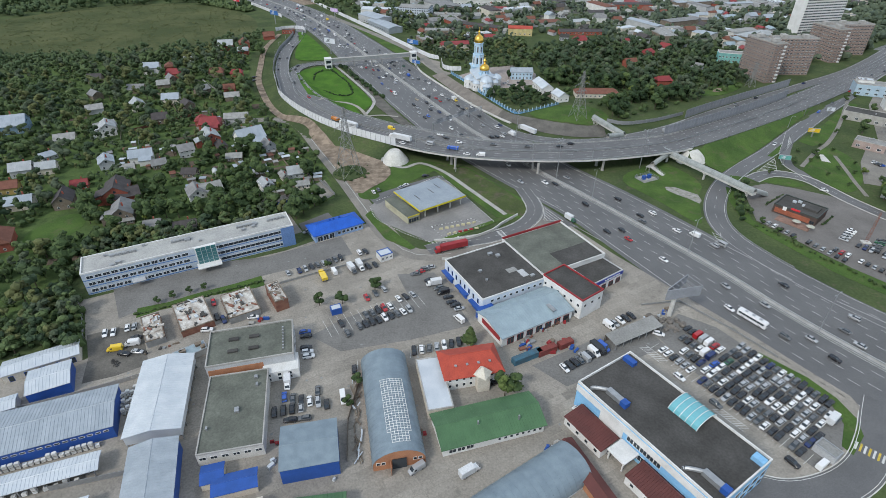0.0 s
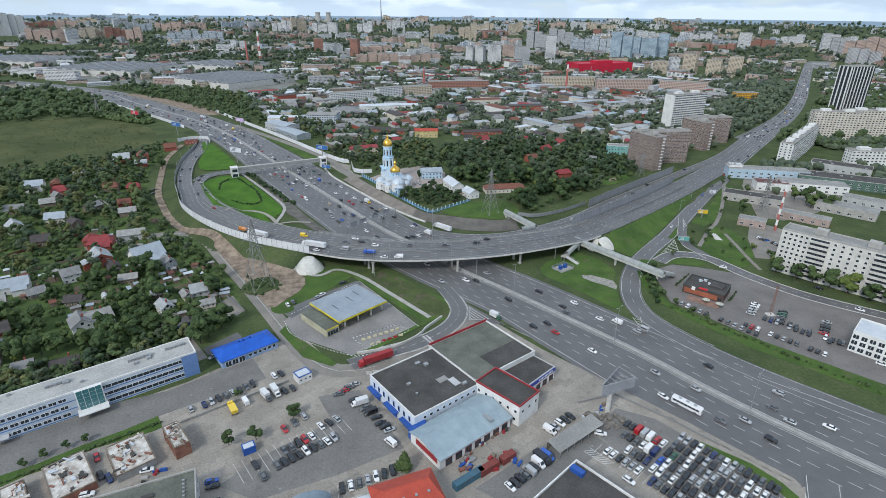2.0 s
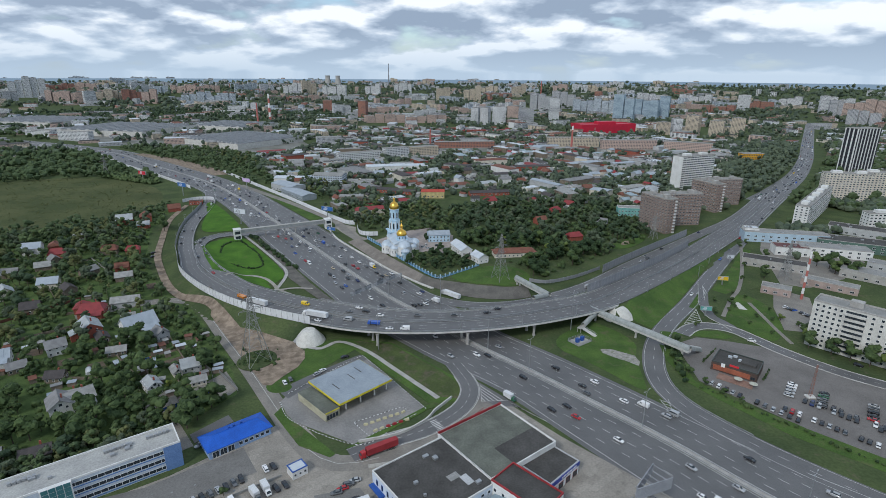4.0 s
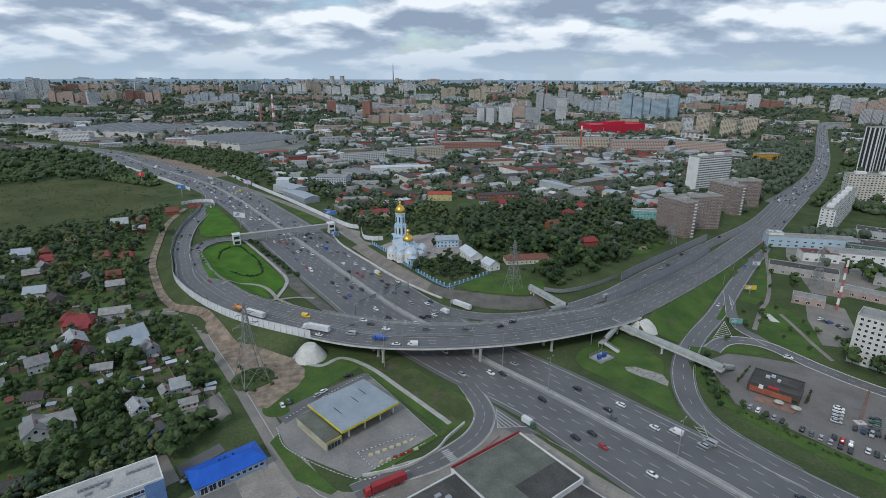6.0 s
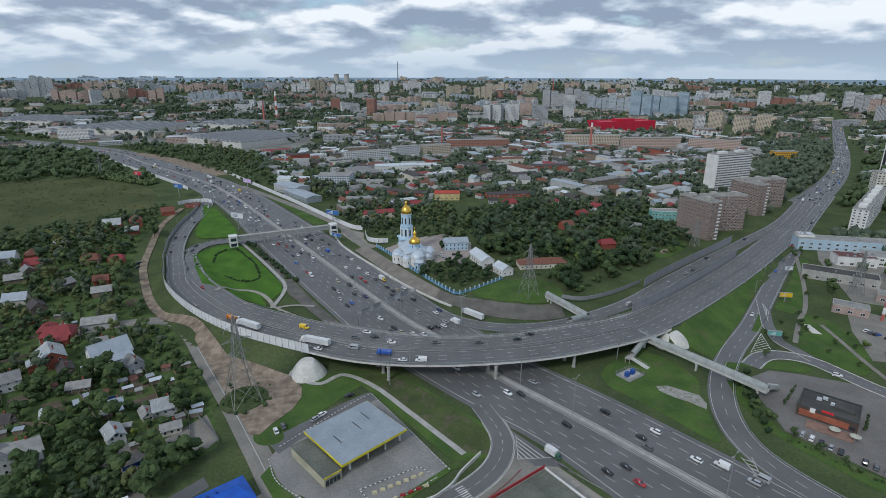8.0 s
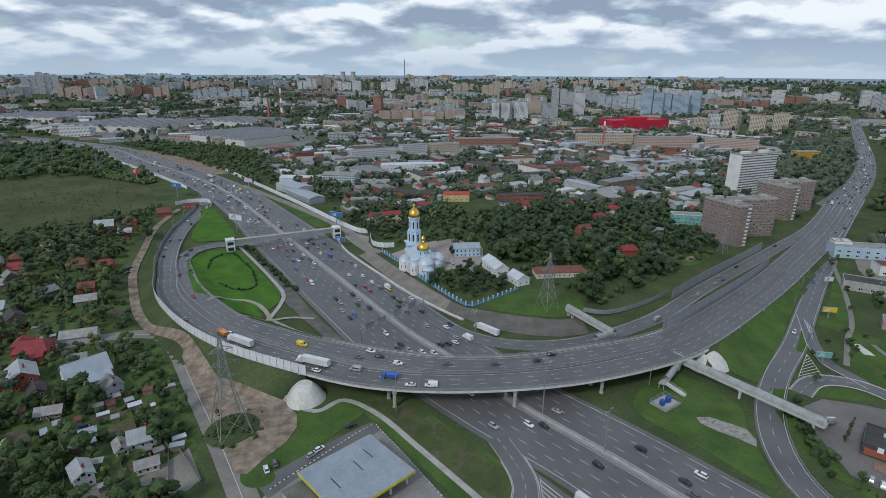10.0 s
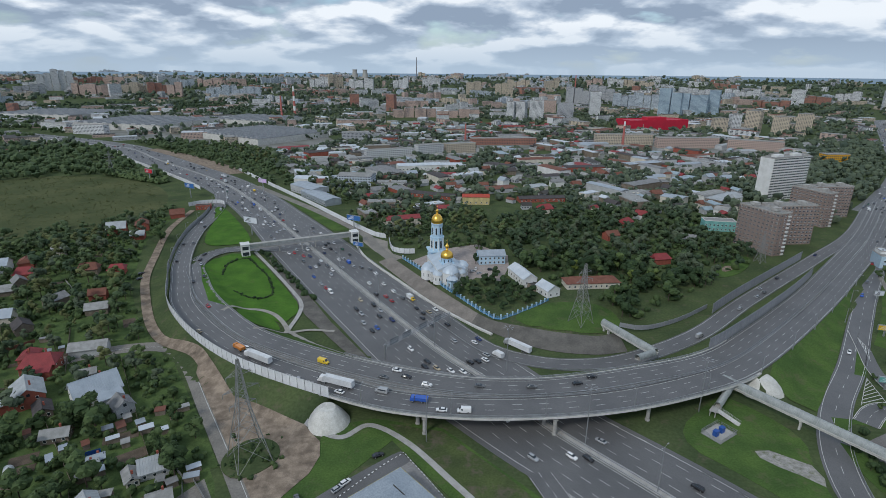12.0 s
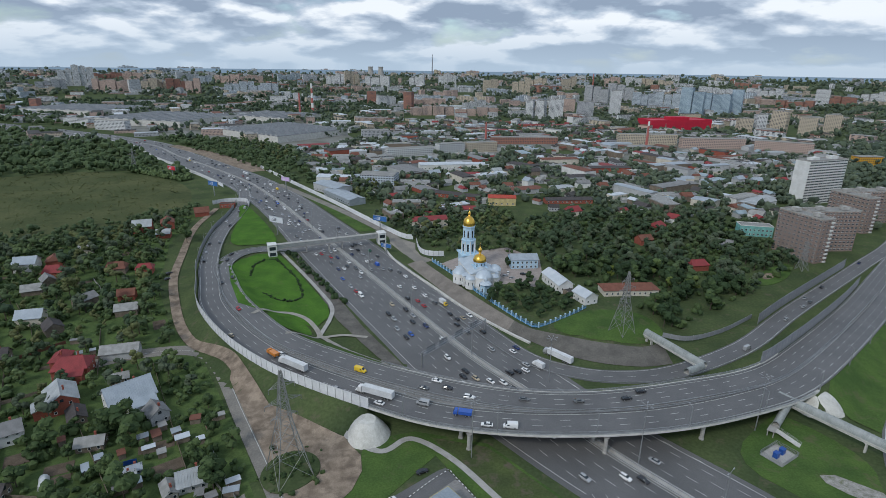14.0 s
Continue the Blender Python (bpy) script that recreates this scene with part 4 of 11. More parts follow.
lane("footpath", curve([(203.7, 357.6, 0), (201.8, 342, 0), (198.3, 317.6, 0), (196.5, 300, 0)], 3.0), 1.2, old_asphalt, "grey footpath across the lawn", 0.22, "path")
patch("footpath", [(194.1, 358.7), (191.8, 347.4), (196.4, 345.8), (197, 357.6)], 0.3, concrete_pale, "pale concrete slab on the lawn", "path")
patch("yard", [(236, 384), (250, 366), (232, 330), (218, 314), (203, 317.7), (216, 350.4)], 0.13, old_asphalt, "worn asphalt yard before the garages", "yard")
patch("depot_yard", [(246, 392), (262, 384), (300, 402), (345, 440), (350, 480), (300, 510), (276, 470)], 0.1, old_asphalt, "worn grey yard between the depots", "yard")
patch("parking_lot", [(130, 300), (126, 262), (155, 224), (215, 165), (262, 215), (205, 262), (184, 294), (160, 304), (146, 308)], 0.14, mat("brownish_asphalt", (0.19, 0.178, 0.168), 0.9, (0.15, 0.14, 0.132), 0.08, 2.0, 0.05, stain=(0.3, 0.55, 0.8, (0.11, 0.104, 0.098))), "asphalt car park round the restaurant", "car park")
YARD_LINE = [(-175, 146), (-104, 196), (-66, 233), (-42, 203), (-18, 205), (26, 246), (48, 219), (70, 196), (95, 170), (109, 154), (119, 143), (122, 132), (117, 120), (100, 102), (88, 84), (140, 20), (-140, -30), (-220, 60), (-200, 95), (-180, 108), (-149, 116), (-145, 121), (-155, 127), (-168, 143.6)]
patch("yard", YARD_LINE, 0.10, yard_slab, "worn concrete yard with stains and patches", "yard")
exit_road = curve([(128, 142, 0), (123.5, 134, 0), (118, 124, 0), (109.5, 113, 0), (98, 105, 0), (85, 101, 0), (70, 103, 0)], 2.0)
er = road("street", exit_road, 5.2, 5.2, asphalt, "asphalt exit road round the car lot", 0.16)
s = Shape()
dashes(s, exit_road, 4.6, 4, 0, 0.18, 0.2)
dashes(s, exit_road, -4.6, 4, 0, 0.18, 0.2)
part("lane_marking", s, marking, er, "white edge lines")
s = Shape()
for k in range(8):
    p_, a_ = along(exit_road, 26.0)
    q_ = np.array((-math.sin(radians(a_)), math.cos(radians(a_)))) * (-4.2 + 1.2 * k)
    s.box((p_[0] + q_[0], p_[1] + q_[1], 0.2), (3.6, 0.6, 0.02), k % 2, a_)
part("zebra_crossing", s, [marking, mat("yellow_marking", (0.62, 0.46, 0.08), 0.7, None, 0.5, 3, 0)], er, "white and yellow zebra stripes")
s = Shape()
bar_along(s, exit_road[9:], 5.4, 0.3, 0.0, 0.3)
bar_along(s, exit_road[4:], -5.4, 0.3, 0.0, 0.3)
part("kerb", s, concrete_pale, er, "pale concrete kerb")
patch("lawn", [(95, 160), (108, 149.5), (114, 141), (116.6, 133), (115.6, 126), (109, 118), (107, 121), (111.5, 130), (111, 138), (105, 147), (94, 157.5)], 0.19, grass, "narrow green verge round the car lot")
street = curve([(20, 243, 0), (2, 226, 0), (-18, 211, 0), (-36, 203, 0), (-49, 205.5, 0), (-63, 220, 0), (-80, 244.5, 0), (-99.5, 272.5, 0), (-126.5, 309.5, 0), (-154.5, 347, 0), (-173, 358.5, 0), (-200, 352, 0), (-226, 332, 0)], 5.0)
st = road("street", street, 4.6, 4.6, old_asphalt, "old asphalt street beside the filling station", 0.17)
s = Shape()
dashes(s, street, 0.3, 8, 0, 0.2, 0.22, start=60)
part("lane_marking", s, marking, st, "white centre line")
track = curve([(-118, 311, 0), (-138, 334, 0), (-150, 347, 0), (-163, 356, 0), (-177.8, 365.5, 0), (-194, 384, 0), (-213, 413, 0), (-232.6, 447, 0), (-249.6, 488, 0), (-275.5, 558, 0), (-288, 625, 0)], 5.0)
lane("dirt_track", track, 2.6, dirt, "sandy dirt track beside the village", 0.5)
patch("bare_ground", [(-148, 349), (-138, 337), (-124, 319), (-105, 310), (-92, 303), (-84, 299), (-76, 291), (-74, 283), (-75.5, 274), (-81, 264), (-84, 257), (-88, 257), (-95, 267), (-110, 287.5), (-128, 312), (-144, 334)], 0.14, dirt, "churned bare earth round the pylon")
patch("grass_mound", [(-109, 278), (-104, 271), (-97, 270), (-90, 276), (-88, 283), (-92, 290), (-100, 292), (-107, 287)], 0.62, grass_rough, "overgrown patch under the pylon", round_it=True)
patch("lawn", [(-118, 272), (-108, 276), (-128, 303), (-152, 334), (-164, 350), (-178, 346), (-160, 325), (-142, 304), (-128, 286)], 0.13, mat("garden_grass", (0.100, 0.146, 0.050), 0.95, (0.062, 0.094, 0.036), 0.12, 1.5, 0.3, spec=0.05, stain=(0.2, 0.52, 0.7, (0.045, 0.065, 0.025))), "overgrown grass strip beside the village street")
patch("lawn", [(-76, 299), (-58, 306), (-30, 301), (16, 254), (14, 246), (-3, 243), (-8, 243), (-49, 293), (-70, 262), (-86, 256), (-76, 285)], 0.15, grass, "green verge round the filling station")
lane("footpath", curve([(-84, 300, 0), (-69, 293.7, 0), (-58.9, 301.5, 0), (-43, 291.8, 0), (-24.8, 271.4, 0), (-3.4, 246.6, 0)], 2.0), 1.25, concrete, "concrete footpath beside the filling station", 0.3, "path")
patch("verge", [(-52, 303), (-30, 299), (-6, 275), (12, 253), (8, 246), (-3, 248), (-24, 273), (-42, 293.5)], 0.2, mat("worn_turf", (0.085, 0.11, 0.042), 0.95, (0.06, 0.078, 0.034), 0.1, 1.5, 0.3, spec=0.05, stain=(0.14, 0.5, 0.66, (0.13, 0.11, 0.085))), "worn grass slope with bare brown patches")
patch("forecourt", [(-74, 250), (-64.5, 262), (-46, 284), (-40, 281), (-8.7, 238), (-37, 213.6), (-66.5, 229.2), (-76, 243)], 0.2, mat("forecourt_asphalt", (0.26, 0.25, 0.24), 0.9, (0.2, 0.195, 0.19), 0.08, 1.5, 0.05), "worn grey forecourt", "yard")
patch("car_bays", [(-80, 253), (-66, 268), (-48, 285), (-45, 287), (-41, 282), (-67.5, 254), (-73, 246)], 0.22, asphalt, "dark asphalt parking strip behind the filling station", "car park")
patch("lawn", [(-87.5, 257.9), (-81.5, 262.7), (-73, 257), (-75, 251), (-83.2, 250.4)], 0.24, grass, "small green island beside the street", round_it=True)
patch("lawn", [(-41, 211), (-33, 214), (-8, 238), (-4, 240), (-6, 243), (-36, 215.5)], 0.26, grass, "grass strip along the forecourt")
patch("lawn", [(-74, 240), (-70, 233), (-44, 208), (-46, 206), (-60, 213), (-76, 234)], 0.26, grass, "grass strip beside the street")
join = curve([(-38, 207, 0), (-24, 215.8, 0), (-8.7, 223.6, 0), (4.9, 235.9, 0), (11, 248, 0), (11, 260, 0), (4, 279, 0)], 2.0)
jr = road("ramp_road", join, 4.4, 4.4, asphalt, "curved slip joining the motorway", 0.27)
s = Shape()
dashes(s, join, 0, 2.5, 2.5, 0.16, 0.31)
dashes(s, join, 4.1, 4.0, 0, 0.16, 0.31)
dashes(s, join, -4.1, 4.0, 0, 0.16, 0.31)
part("lane_marking", s, marking, jr, "white lane lines")
s = Shape()
bar_along(s, join[6:-6], -4.6, 0.25, 0.1, 0.36)
bar_along(s, join[6:-6], 4.6, 0.25, 0.1, 0.36)
part("kerb", s, concrete_pale, jr, "pale concrete kerb")
patch("gore_apron", [(14, 241), (34, 240), (22, 254), (15, 262)], 0.13, asphalt, "asphalt apron where the slip joins", "road")
# markings where lanes part
gores = Shape()
for P, Q, R, n in (((17.3, 257.7), (29, 245), (16.5, 244), 6), ((30, 243), (44, 229), (32, 240), 5), ((100, 246), (104, 246), (101, 232), 6), ((146, 325), (158, 327), (163.5, 347), 8), ((176, 362), (183, 372), (187, 388), 5)):
    P, Q, R = (np.array(v, float) for v in (P, Q, R))
    for A, B in ((P, R), (Q, R)):
        d = B - A
        gores.box((*((A + B) / 2), 0.2), (np.hypot(*d), 0.22, 0.015), 0, math.degrees(math.atan2(d[1], d[0])))
    for k in range(n):
        t = (k + 0.5) / n
        A, B = P + (R - P) * t, Q + (R - Q) * min(1, t + 0.12)
        d = B - A
        if np.hypot(*d) > 0.4:
            gores.box((*((A + B) / 2), 0.2), (np.hypot(*d), 0.35, 0.015), 0, math.degrees(math.atan2(d[1], d[0])))
for k in range(7):
    gores.box((-3.8 + 1.0 * k * -math.sin(radians(33)) + 1.4, 224.2 + 1.0 * k * math.cos(radians(33)), 0.31), (3.2, 0.45, 0.015), 0, 33)
thing("gore_marking", gores, marking, "white chevron markings where lanes part", "markings", kind="structure")
patch("meadow", [(-700, 560), (-620, 740), (-520, 800), (-380, 745), (-310, 625), (-335, 570), (-420, 505), (-560, 480)], 0.06, meadow_mat, "wide marshy meadow of rough grass", round_it=True)
patch("lawn", [(-237, 188), (-229, 214), (-212, 206), (-214, 184), (-222, 172)], 0.1, grass, "bright garden lawn behind the houses", round_it=True)

# ---- building kit ----
roof_dark = mat("bitumen_roof", (0.085, 0.082, 0.078), 0.9, (0.055, 0.053, 0.05), 0.12, 1.5, 0.2, stain=(0.5, 0.56, 0.8, (0.053, 0.051, 0.048)))
roof_olive = mat("mossy_bitumen_roof", (0.15, 0.16, 0.135), 0.9, (0.105, 0.112, 0.095), 0.15, 1.5, 0.2, stain=(0.5, 0.56, 0.8, (0.093, 0.099, 0.084)))
roof_grey = mat("grey_felt_roof", (0.30, 0.30, 0.29), 0.9, (0.23, 0.23, 0.22), 0.12, 1.5, 0.2, stain=(0.5, 0.56, 0.8, (0.186, 0.186, 0.180)))
tin_grey = mat("zinc_sheet", (0.42, 0.46, 0.50), 0.45, (0.34, 0.38, 0.42), 0.25, 3.0, 0, 0.35)
tin_hangar = mat("hangar_sheet", (0.25, 0.31, 0.35), 0.5, (0.20, 0.25, 0.29), 0.3, 3.0, 0, 0.3)
tin_pale = mat("pale_zinc_sheet", (0.62, 0.65, 0.68), 0.45, (0.52, 0.56, 0.60), 0.2, 3.0, 0, 0.25)
tin_blue = mat("blue_grey_sheet", (0.34, 0.42, 0.46), 0.5, (0.28, 0.35, 0.39), 0.25, 3.0, 0, 0.2)
tin_red = mat("red_roof_tile", (0.44, 0.075, 0.045), 0.6, (0.36, 0.06, 0.04), 0.3, 3.0, 0.1)
tin_green = mat("green_roof_sheet", (0.085, 0.175, 0.085), 0.6, (0.068, 0.14, 0.07), 0.2, 3.0, 0.1)
tin_brown = mat("maroon_roof_sheet", (0.13, 0.045, 0.04), 0.6, (0.10, 0.036, 0.033), 0.2, 3.0, 0.1)
brick_wall = mat("orange_brick", (0.42, 0.20, 0.11), 0.9, (0.34, 0.16, 0.09), 0.6, 6.0, 0.2)
cream_wall = mat("cream_render", (0.62, 0.58, 0.50), 0.85, (0.52, 0.48, 0.41), 0.2, 3.0, 0.05)
grey_wall = mat("grey_render", (0.46, 0.47, 0.48), 0.85, (0.38, 0.39, 0.40), 0.2, 3.0, 0.05)
sky_wall = mat("sky_blue_panel", (0.25, 0.50, 0.75), 0.6, (0.21, 0.43, 0.66), 0.3, 3.0, 0)
wood_old = mat("weathered_boards", (0.24, 0.20, 0.16), 0.9, (0.16, 0.13, 0.10), 0.5, 6.0, 0.3)
red_paint = mat("dark_red_paint", (0.34, 0.04, 0.045), 0.6, (0.26, 0.03, 0.035), 0.3, 3.0, 0)
frame_white = plain("white_frame", (0.75, 0.75, 0.74), 0.5)
glass_teal = plain("teal_glass", (0.05, 0.16, 0.17), 0.1, 0, 0.7)

WIN = {}


def win_mesh(w, h, fm=None):
    """A framed pane standing 6 cm proud of its wall, facing -y, centred on its base."""
    key = (w, h, fm)
    if key not in WIN:
        s = Shape()
        s.box((0, 0.02, h / 2), (w, 0.16, h), 0)
        n = max(1, round(w / 1.2))
        pw = (w - 0.12 * (n + 1)) / n
        for k in range(n):
            s.box((-w / 2 + 0.12 + pw / 2 + k * (pw + 0.12), -0.03, h / 2), (pw, 0.1, h - 0.26), 1)
        WIN[key] = s.mesh("window", [fm or frame_white, pane])
    return WIN[key]


class Building:
    """A building in its own frame: x along its length, y across; sides f (-y), b (+y), l (-x), r (+x)."""

    def __init__(self, name, label, category, x, y, L, W, yaw, h, z=0.0, group=""):
        self.top = new(name)
        self.top.matrix_basis = pose(x, y, z, 0, 0, yaw)
        tagged(self.top, label, category, group)
        self.L, self.W, self.h = L, W, h

    def walls(self, m, z0=-0.3, label="", h=None, plinth=None):
        s = Shape()
        L, W = self.L / 2, self.W / 2
        s.prism([(-L, -W), (L, -W), (L, W), (-L, W)], z0, h or self.h)
        self.wall = part("wall", s, m, self.top, label)
        return self

    def flat(self, m, parapet=0.5, pm=None, label=""):
        L, W, h = self.L / 2, self.W / 2, self.h
        s = Shape()
        s.box((0, 0, h + 0.03), (self.L - 0.5, self.W - 0.5, 0.16))
        self.roof = part("roof", s, m, self.top, label)
        s = Shape()
        t = 0.4
        s.box((0, -W + t / 2 - 0.06, h + parapet / 2), (self.L + 0.12, t, parapet))
        s.box((0, W - t / 2 + 0.06, h + parapet / 2), (self.L + 0.12, t, parapet))
        s.box((-L + t / 2 - 0.06, 0, h + parapet / 2), (t, self.W - 2 * t + 0.1, parapet))
        s.box((L - t / 2 + 0.06, 0, h + parapet / 2), (t, self.W - 2 * t + 0.1, parapet))
        part("parapet", s, pm or concrete_pale, self.top)
        return self

    def gable(self, m, rise, over=0.5, wall_m=None, seam=0.0, label="", hip=0.0, split=0.5):
        L, W, h = self.L / 2 + over, self.W / 2 + over, self.h
        yr = -W + 2 * W * split
        t = 0.18
        s = Shape()
        for lift, flip in ((t, False), (0, True)):
            e0, e1 = h - over * rise / W + lift, h + rise + lift
            A, B, C, D = (-L, -W, e0), (L, -W, e0), (L, W, e0), (-L, W, e0)
            R0, R1 = (-L + hip, yr, e1), (L - hip, yr, e1)
            fs = [(A, B, R1, R0), (C, D, R0, R1)]
            if hip:
                fs += [(B, C, R1), (D, A, R0)]
            if seam and not hip and not flip:
                n = int(2 * L / seam)
                xs = []
                for k in range(n + 1):
                    x = -L + 0.1 + (2 * L - 0.2) * k / n
                    xs += [(x - 0.09, 0.0), (x - 0.04, 0.09), (x + 0.04, 0.09), (x + 0.09, 0.0)]
                s.strip([[(x, yy, zz + d) for x, d in xs] for yy, zz in ((-W, e0), (yr, e1), (W, e0))])
                continue
            for f in fs:
                s.face(f[::-1] if flip else f)
        e0, e1 = h - over * rise / W, h + rise
        for P, Q in (((-L, -W, e0), (L, -W, e0)), ((L, W, e0), (-L, W, e0))):
            s.face([P, Q, (Q[0], Q[1], Q[2] + t), (P[0], P[1], P[2] + t)])
        if not hip:
            for X in (-L, L):
                for y0 in (-W, W):
                    s.face([(X, y0, e0), (X, yr, e1), (X, yr, e1 + t), (X, y0, e0 + t)])
        s.beam((-L + hip, yr, e1 + t), (L - hip, yr, e1 + t), 0.3)
        self.roof = part("roof", s, m, self.top, label)
        if not hip:
            l, w = self.L / 2, self.W / 2
            y2 = -w + 2 * w * split
            for X in (-l, l):
                s = Shape()
                pts = [(X, -w, h - 0.01), (X, w, h - 0.01), (X, y2, h + rise)]
                s.face(pts if X > 0 else pts[::-1])
                part("gable", s, wall_m or self.wall.data.materials[0], self.top)
        return self

    def vault(self, m, rise, over=0.2, end_m=None, ribs=3.0, label=""):
        L, W, h = self.L / 2 + over, self.W / 2 + over, self.h
        n = 18
        s = Shape()
        prof = [(-W * math.cos(math.pi * q / n), h + rise * math.sin(math.pi * q / n)) for q in range(n + 1)]
        n_r = int(2 * L / ribs)
        xs = []
        for k in range(n_r + 1):
            x = -L + 0.1 + (2 * L - 0.2) * k / n_r
            xs += [(x - 0.1, 1.0), (x - 0.05, 1.012), (x + 0.05, 1.012), (x + 0.1, 1.0)]
        s.strip([[(x, y * d, h + (z - h) * d) for x, d in xs] for y, z in prof])
        self.roof = part("roof", s, m, self.top, label)
        for X in (-L + over, L - over):
            s = Shape()
            pts = [(X, y * 0.985, z - 0.02) for y, z in prof]
            s.face(pts[::-1] if X > 0 else pts)
            part("gable", s, end_m, self.top)
        return self

    def row(self, side, n, w, h, z, fm=None, x0=0.0, x1=1.0, rows=1, dz=3.0, name="window"):
        """n windows evenly along a side, between the fractions x0 and x1 of it."""
        me = win_mesh(w, h, fm)
        ln = self.L if side in "fb" else self.W
        for r in range(rows):
            for k in range(n):
                u = -ln / 2 + ln * (x0 + (x1 - x0) * (k + 0.5) / n)
                zz = z + r * dz
                m = {"f": pose(u, -self.W / 2, zz), "b": pose(-u, self.W / 2, zz, 0, 0, 180), "l": pose(-self.L / 2, -u, zz, 0, 0, -90), "r": pose(self.L / 2, u, zz, 0, 0, 90)}[side]
                part(name, me, None, self.top, m=m)
        return self

    def strip_row(self, side, n, w, h, z):
        """One storey's windows as a single band of panes, each set in its own frame."""
        s = Shape()
        ln, dp = (self.L, self.W) if side in "fb" else (self.W, self.L)
        for k in range(n):
            u = -ln / 2 + ln * (k + 0.5) / n
            s.box((u, -dp / 2 + 0.02, h / 2), (w, 0.14, h), 0)
            for e in (-1, 1):
                s.box((u + e * w * 0.235, -dp / 2 - 0.04, h / 2), (w * 0.42, 0.1, h - 0.24), 1)
        rz = {"f": 0, "r": 90, "b": 180, "l": -90}[side]
        tagged(part("window_band", s, [frame_white, pane], self.top, m=pose(0, 0, z, 0, 0, rz)), kind="stuff")
        return self

    def slab(self, name, c, s_, m, label="", rz=0):
        s = Shape()
        s.box(c, s_, 0, rz)
        part(name, s, m, self.top, label)
        return self


def roof_clutter(b, n, seed, m=None):
    """Vents and boxes on a flat roof."""
    rn = random.Random(seed)
    for k in range(n):
        w = rn.uniform(0.8, 2.2)
        s = Shape()
        x, y = rn.uniform(-0.42, 0.42) * b.L, rn.uniform(-0.4, 0.4) * b.W
        s.box((x, y, b.h + 0.5), (w, w * rn.uniform(0.5, 1.2), 0.9))
        s.box((x, y, b.h + 0.98), (w + 0.2, w * 0.7, 0.1))
        part("roof_vent", s, m or steel, b.top)


# ---- office block, kiosk and yard ----
o = Building("office_building", "long three-storey white office block with blue bands", "office", -140.5, 182, 87, 13.5, 36, 10.4).walls(mat("blue_grey_render", (0.47, 0.53, 0.60), 0.75, (0.40, 0.46, 0.53), 0.2, 3.0, 0.05)).flat(mat("pale_felt_roof", (0.42, 0.42, 0.40), 0.9, (0.34, 0.34, 0.33), 0.12, 1.5, 0.2, stain=(0.4, 0.56, 0.8, (0.26, 0.26, 0.25))), 0.7, white_wall)
for k, z in enumerate((1.2, 4.5, 7.8)):
    o.row("f", 13, 2.6, 1.5, z, None, 0.015, 0.47)
    o.row("f", 13, 2.6, 1.5, z, None, 0.60, 0.93)
    o.slab("band", (0, -6.79, z - 0.55), (87, 0.1, 0.35), mat("band_blue", (0.10, 0.22, 0.48), 0.6, None, 0.3, 3, 0), "blue painted band")
    o.row("r", 2, 2.0, 1.5, z)
    o.row("l", 3, 2.0, 1.5, z)
o.slab("blue_corner", (40.6, -6.84, 5.2), (6.0, 0.12, 10.3), mat("blue_clad", (0.15, 0.25, 0.47), 0.5, (0.12, 0.21, 0.41), 0.3, 3, 0), "blue clad corner")
o.slab("blue_end", (43.58, 0, 5.2), (0.14, 13.3, 10.3), mat("blue_clad", (0.16, 0.30, 0.58), 0.5, (0.13, 0.25, 0.5), 0.3, 3, 0))
o.slab("stair_tower", (4.5, -7.6, 5.4), (9.0, 2.0, 11.6), white_wall)
for i in range(4):
    for j in range(6):
        o.slab("pane", (1.4 + i * 2.1, -8.63, 1.8 + j * 1.75), (1.9, 0.12, 1.6), glass_teal)
o.slab("porch", (4.5, -10.2, 2.9), (10, 4.5, 0.4), white_wall)
o.slab("porch", (-24, -8.2, 2.6), (5, 3, 0.3), grey_wall)
for x in (-30, -8, 20, 34):
    for k in range(6):
        o.slab("duct", (x + k * 1.4, 2.5, 11.1), (1.0, 1.2, 1.1), steel)
roof_clutter(o, 10, 3)

k_ = Building("service_kiosk", "low hall with a bright blue hipped roof", "hall", -86.5, 217, 25, 11.5, 40, 4.0).walls(mat("pale_blue_wall", (0.30, 0.42, 0.62), 0.7, None, 0.3, 3, 0)).gable(
    mat("bright_blue_roof", (0.02, 0.11, 0.52), 0.5, (0.018, 0.09, 0.42), 0.2, 3, 0), 2.2, 0.7, None, 1.2, hip=4.0)
k_.row("f", 6, 1.6, 1.5, 1.2, None, 0.45, 0.98)
k_.row("f", 3, 2.6, 2.8, 0.1, None, 0.04, 0.40, name="garage_door")
for x in (-2, 0, 3):
    k_.slab("roof_vent", (x, 1.0, 6.2), (0.8, 0.8, 1.4), blue_paint)

# warehouse with blue entrances
w = Building("warehouse", "white flat-roofed warehouse with blue entrances", "warehouse", -5.3, 186.5, 31.4, 31.2, 37, 7.6).walls(mat("pale_blue_panel", (0.60, 0.66, 0.74), 0.7, (0.52, 0.58, 0.66), 0.2, 3, 0)).flat(roof_dark, 0.6, white_wall)
w.row("f", 9, 1.4, 1.2, 5.2, None, 0.1, 0.95)
w.row("l", 8, 1.2, 2.4, 3.8, blue_paint, 0.05, 0.95)
for y in (-12, -1, 11):
    w.slab("entrance_canopy", (-16.6, y, 3.0), (2.2, 8, 0.6), blue_paint, "blue entrance canopy")
    w.slab("entrance", (-15.9, y, 1.4), (0.8, 6, 2.8), blue_paint)
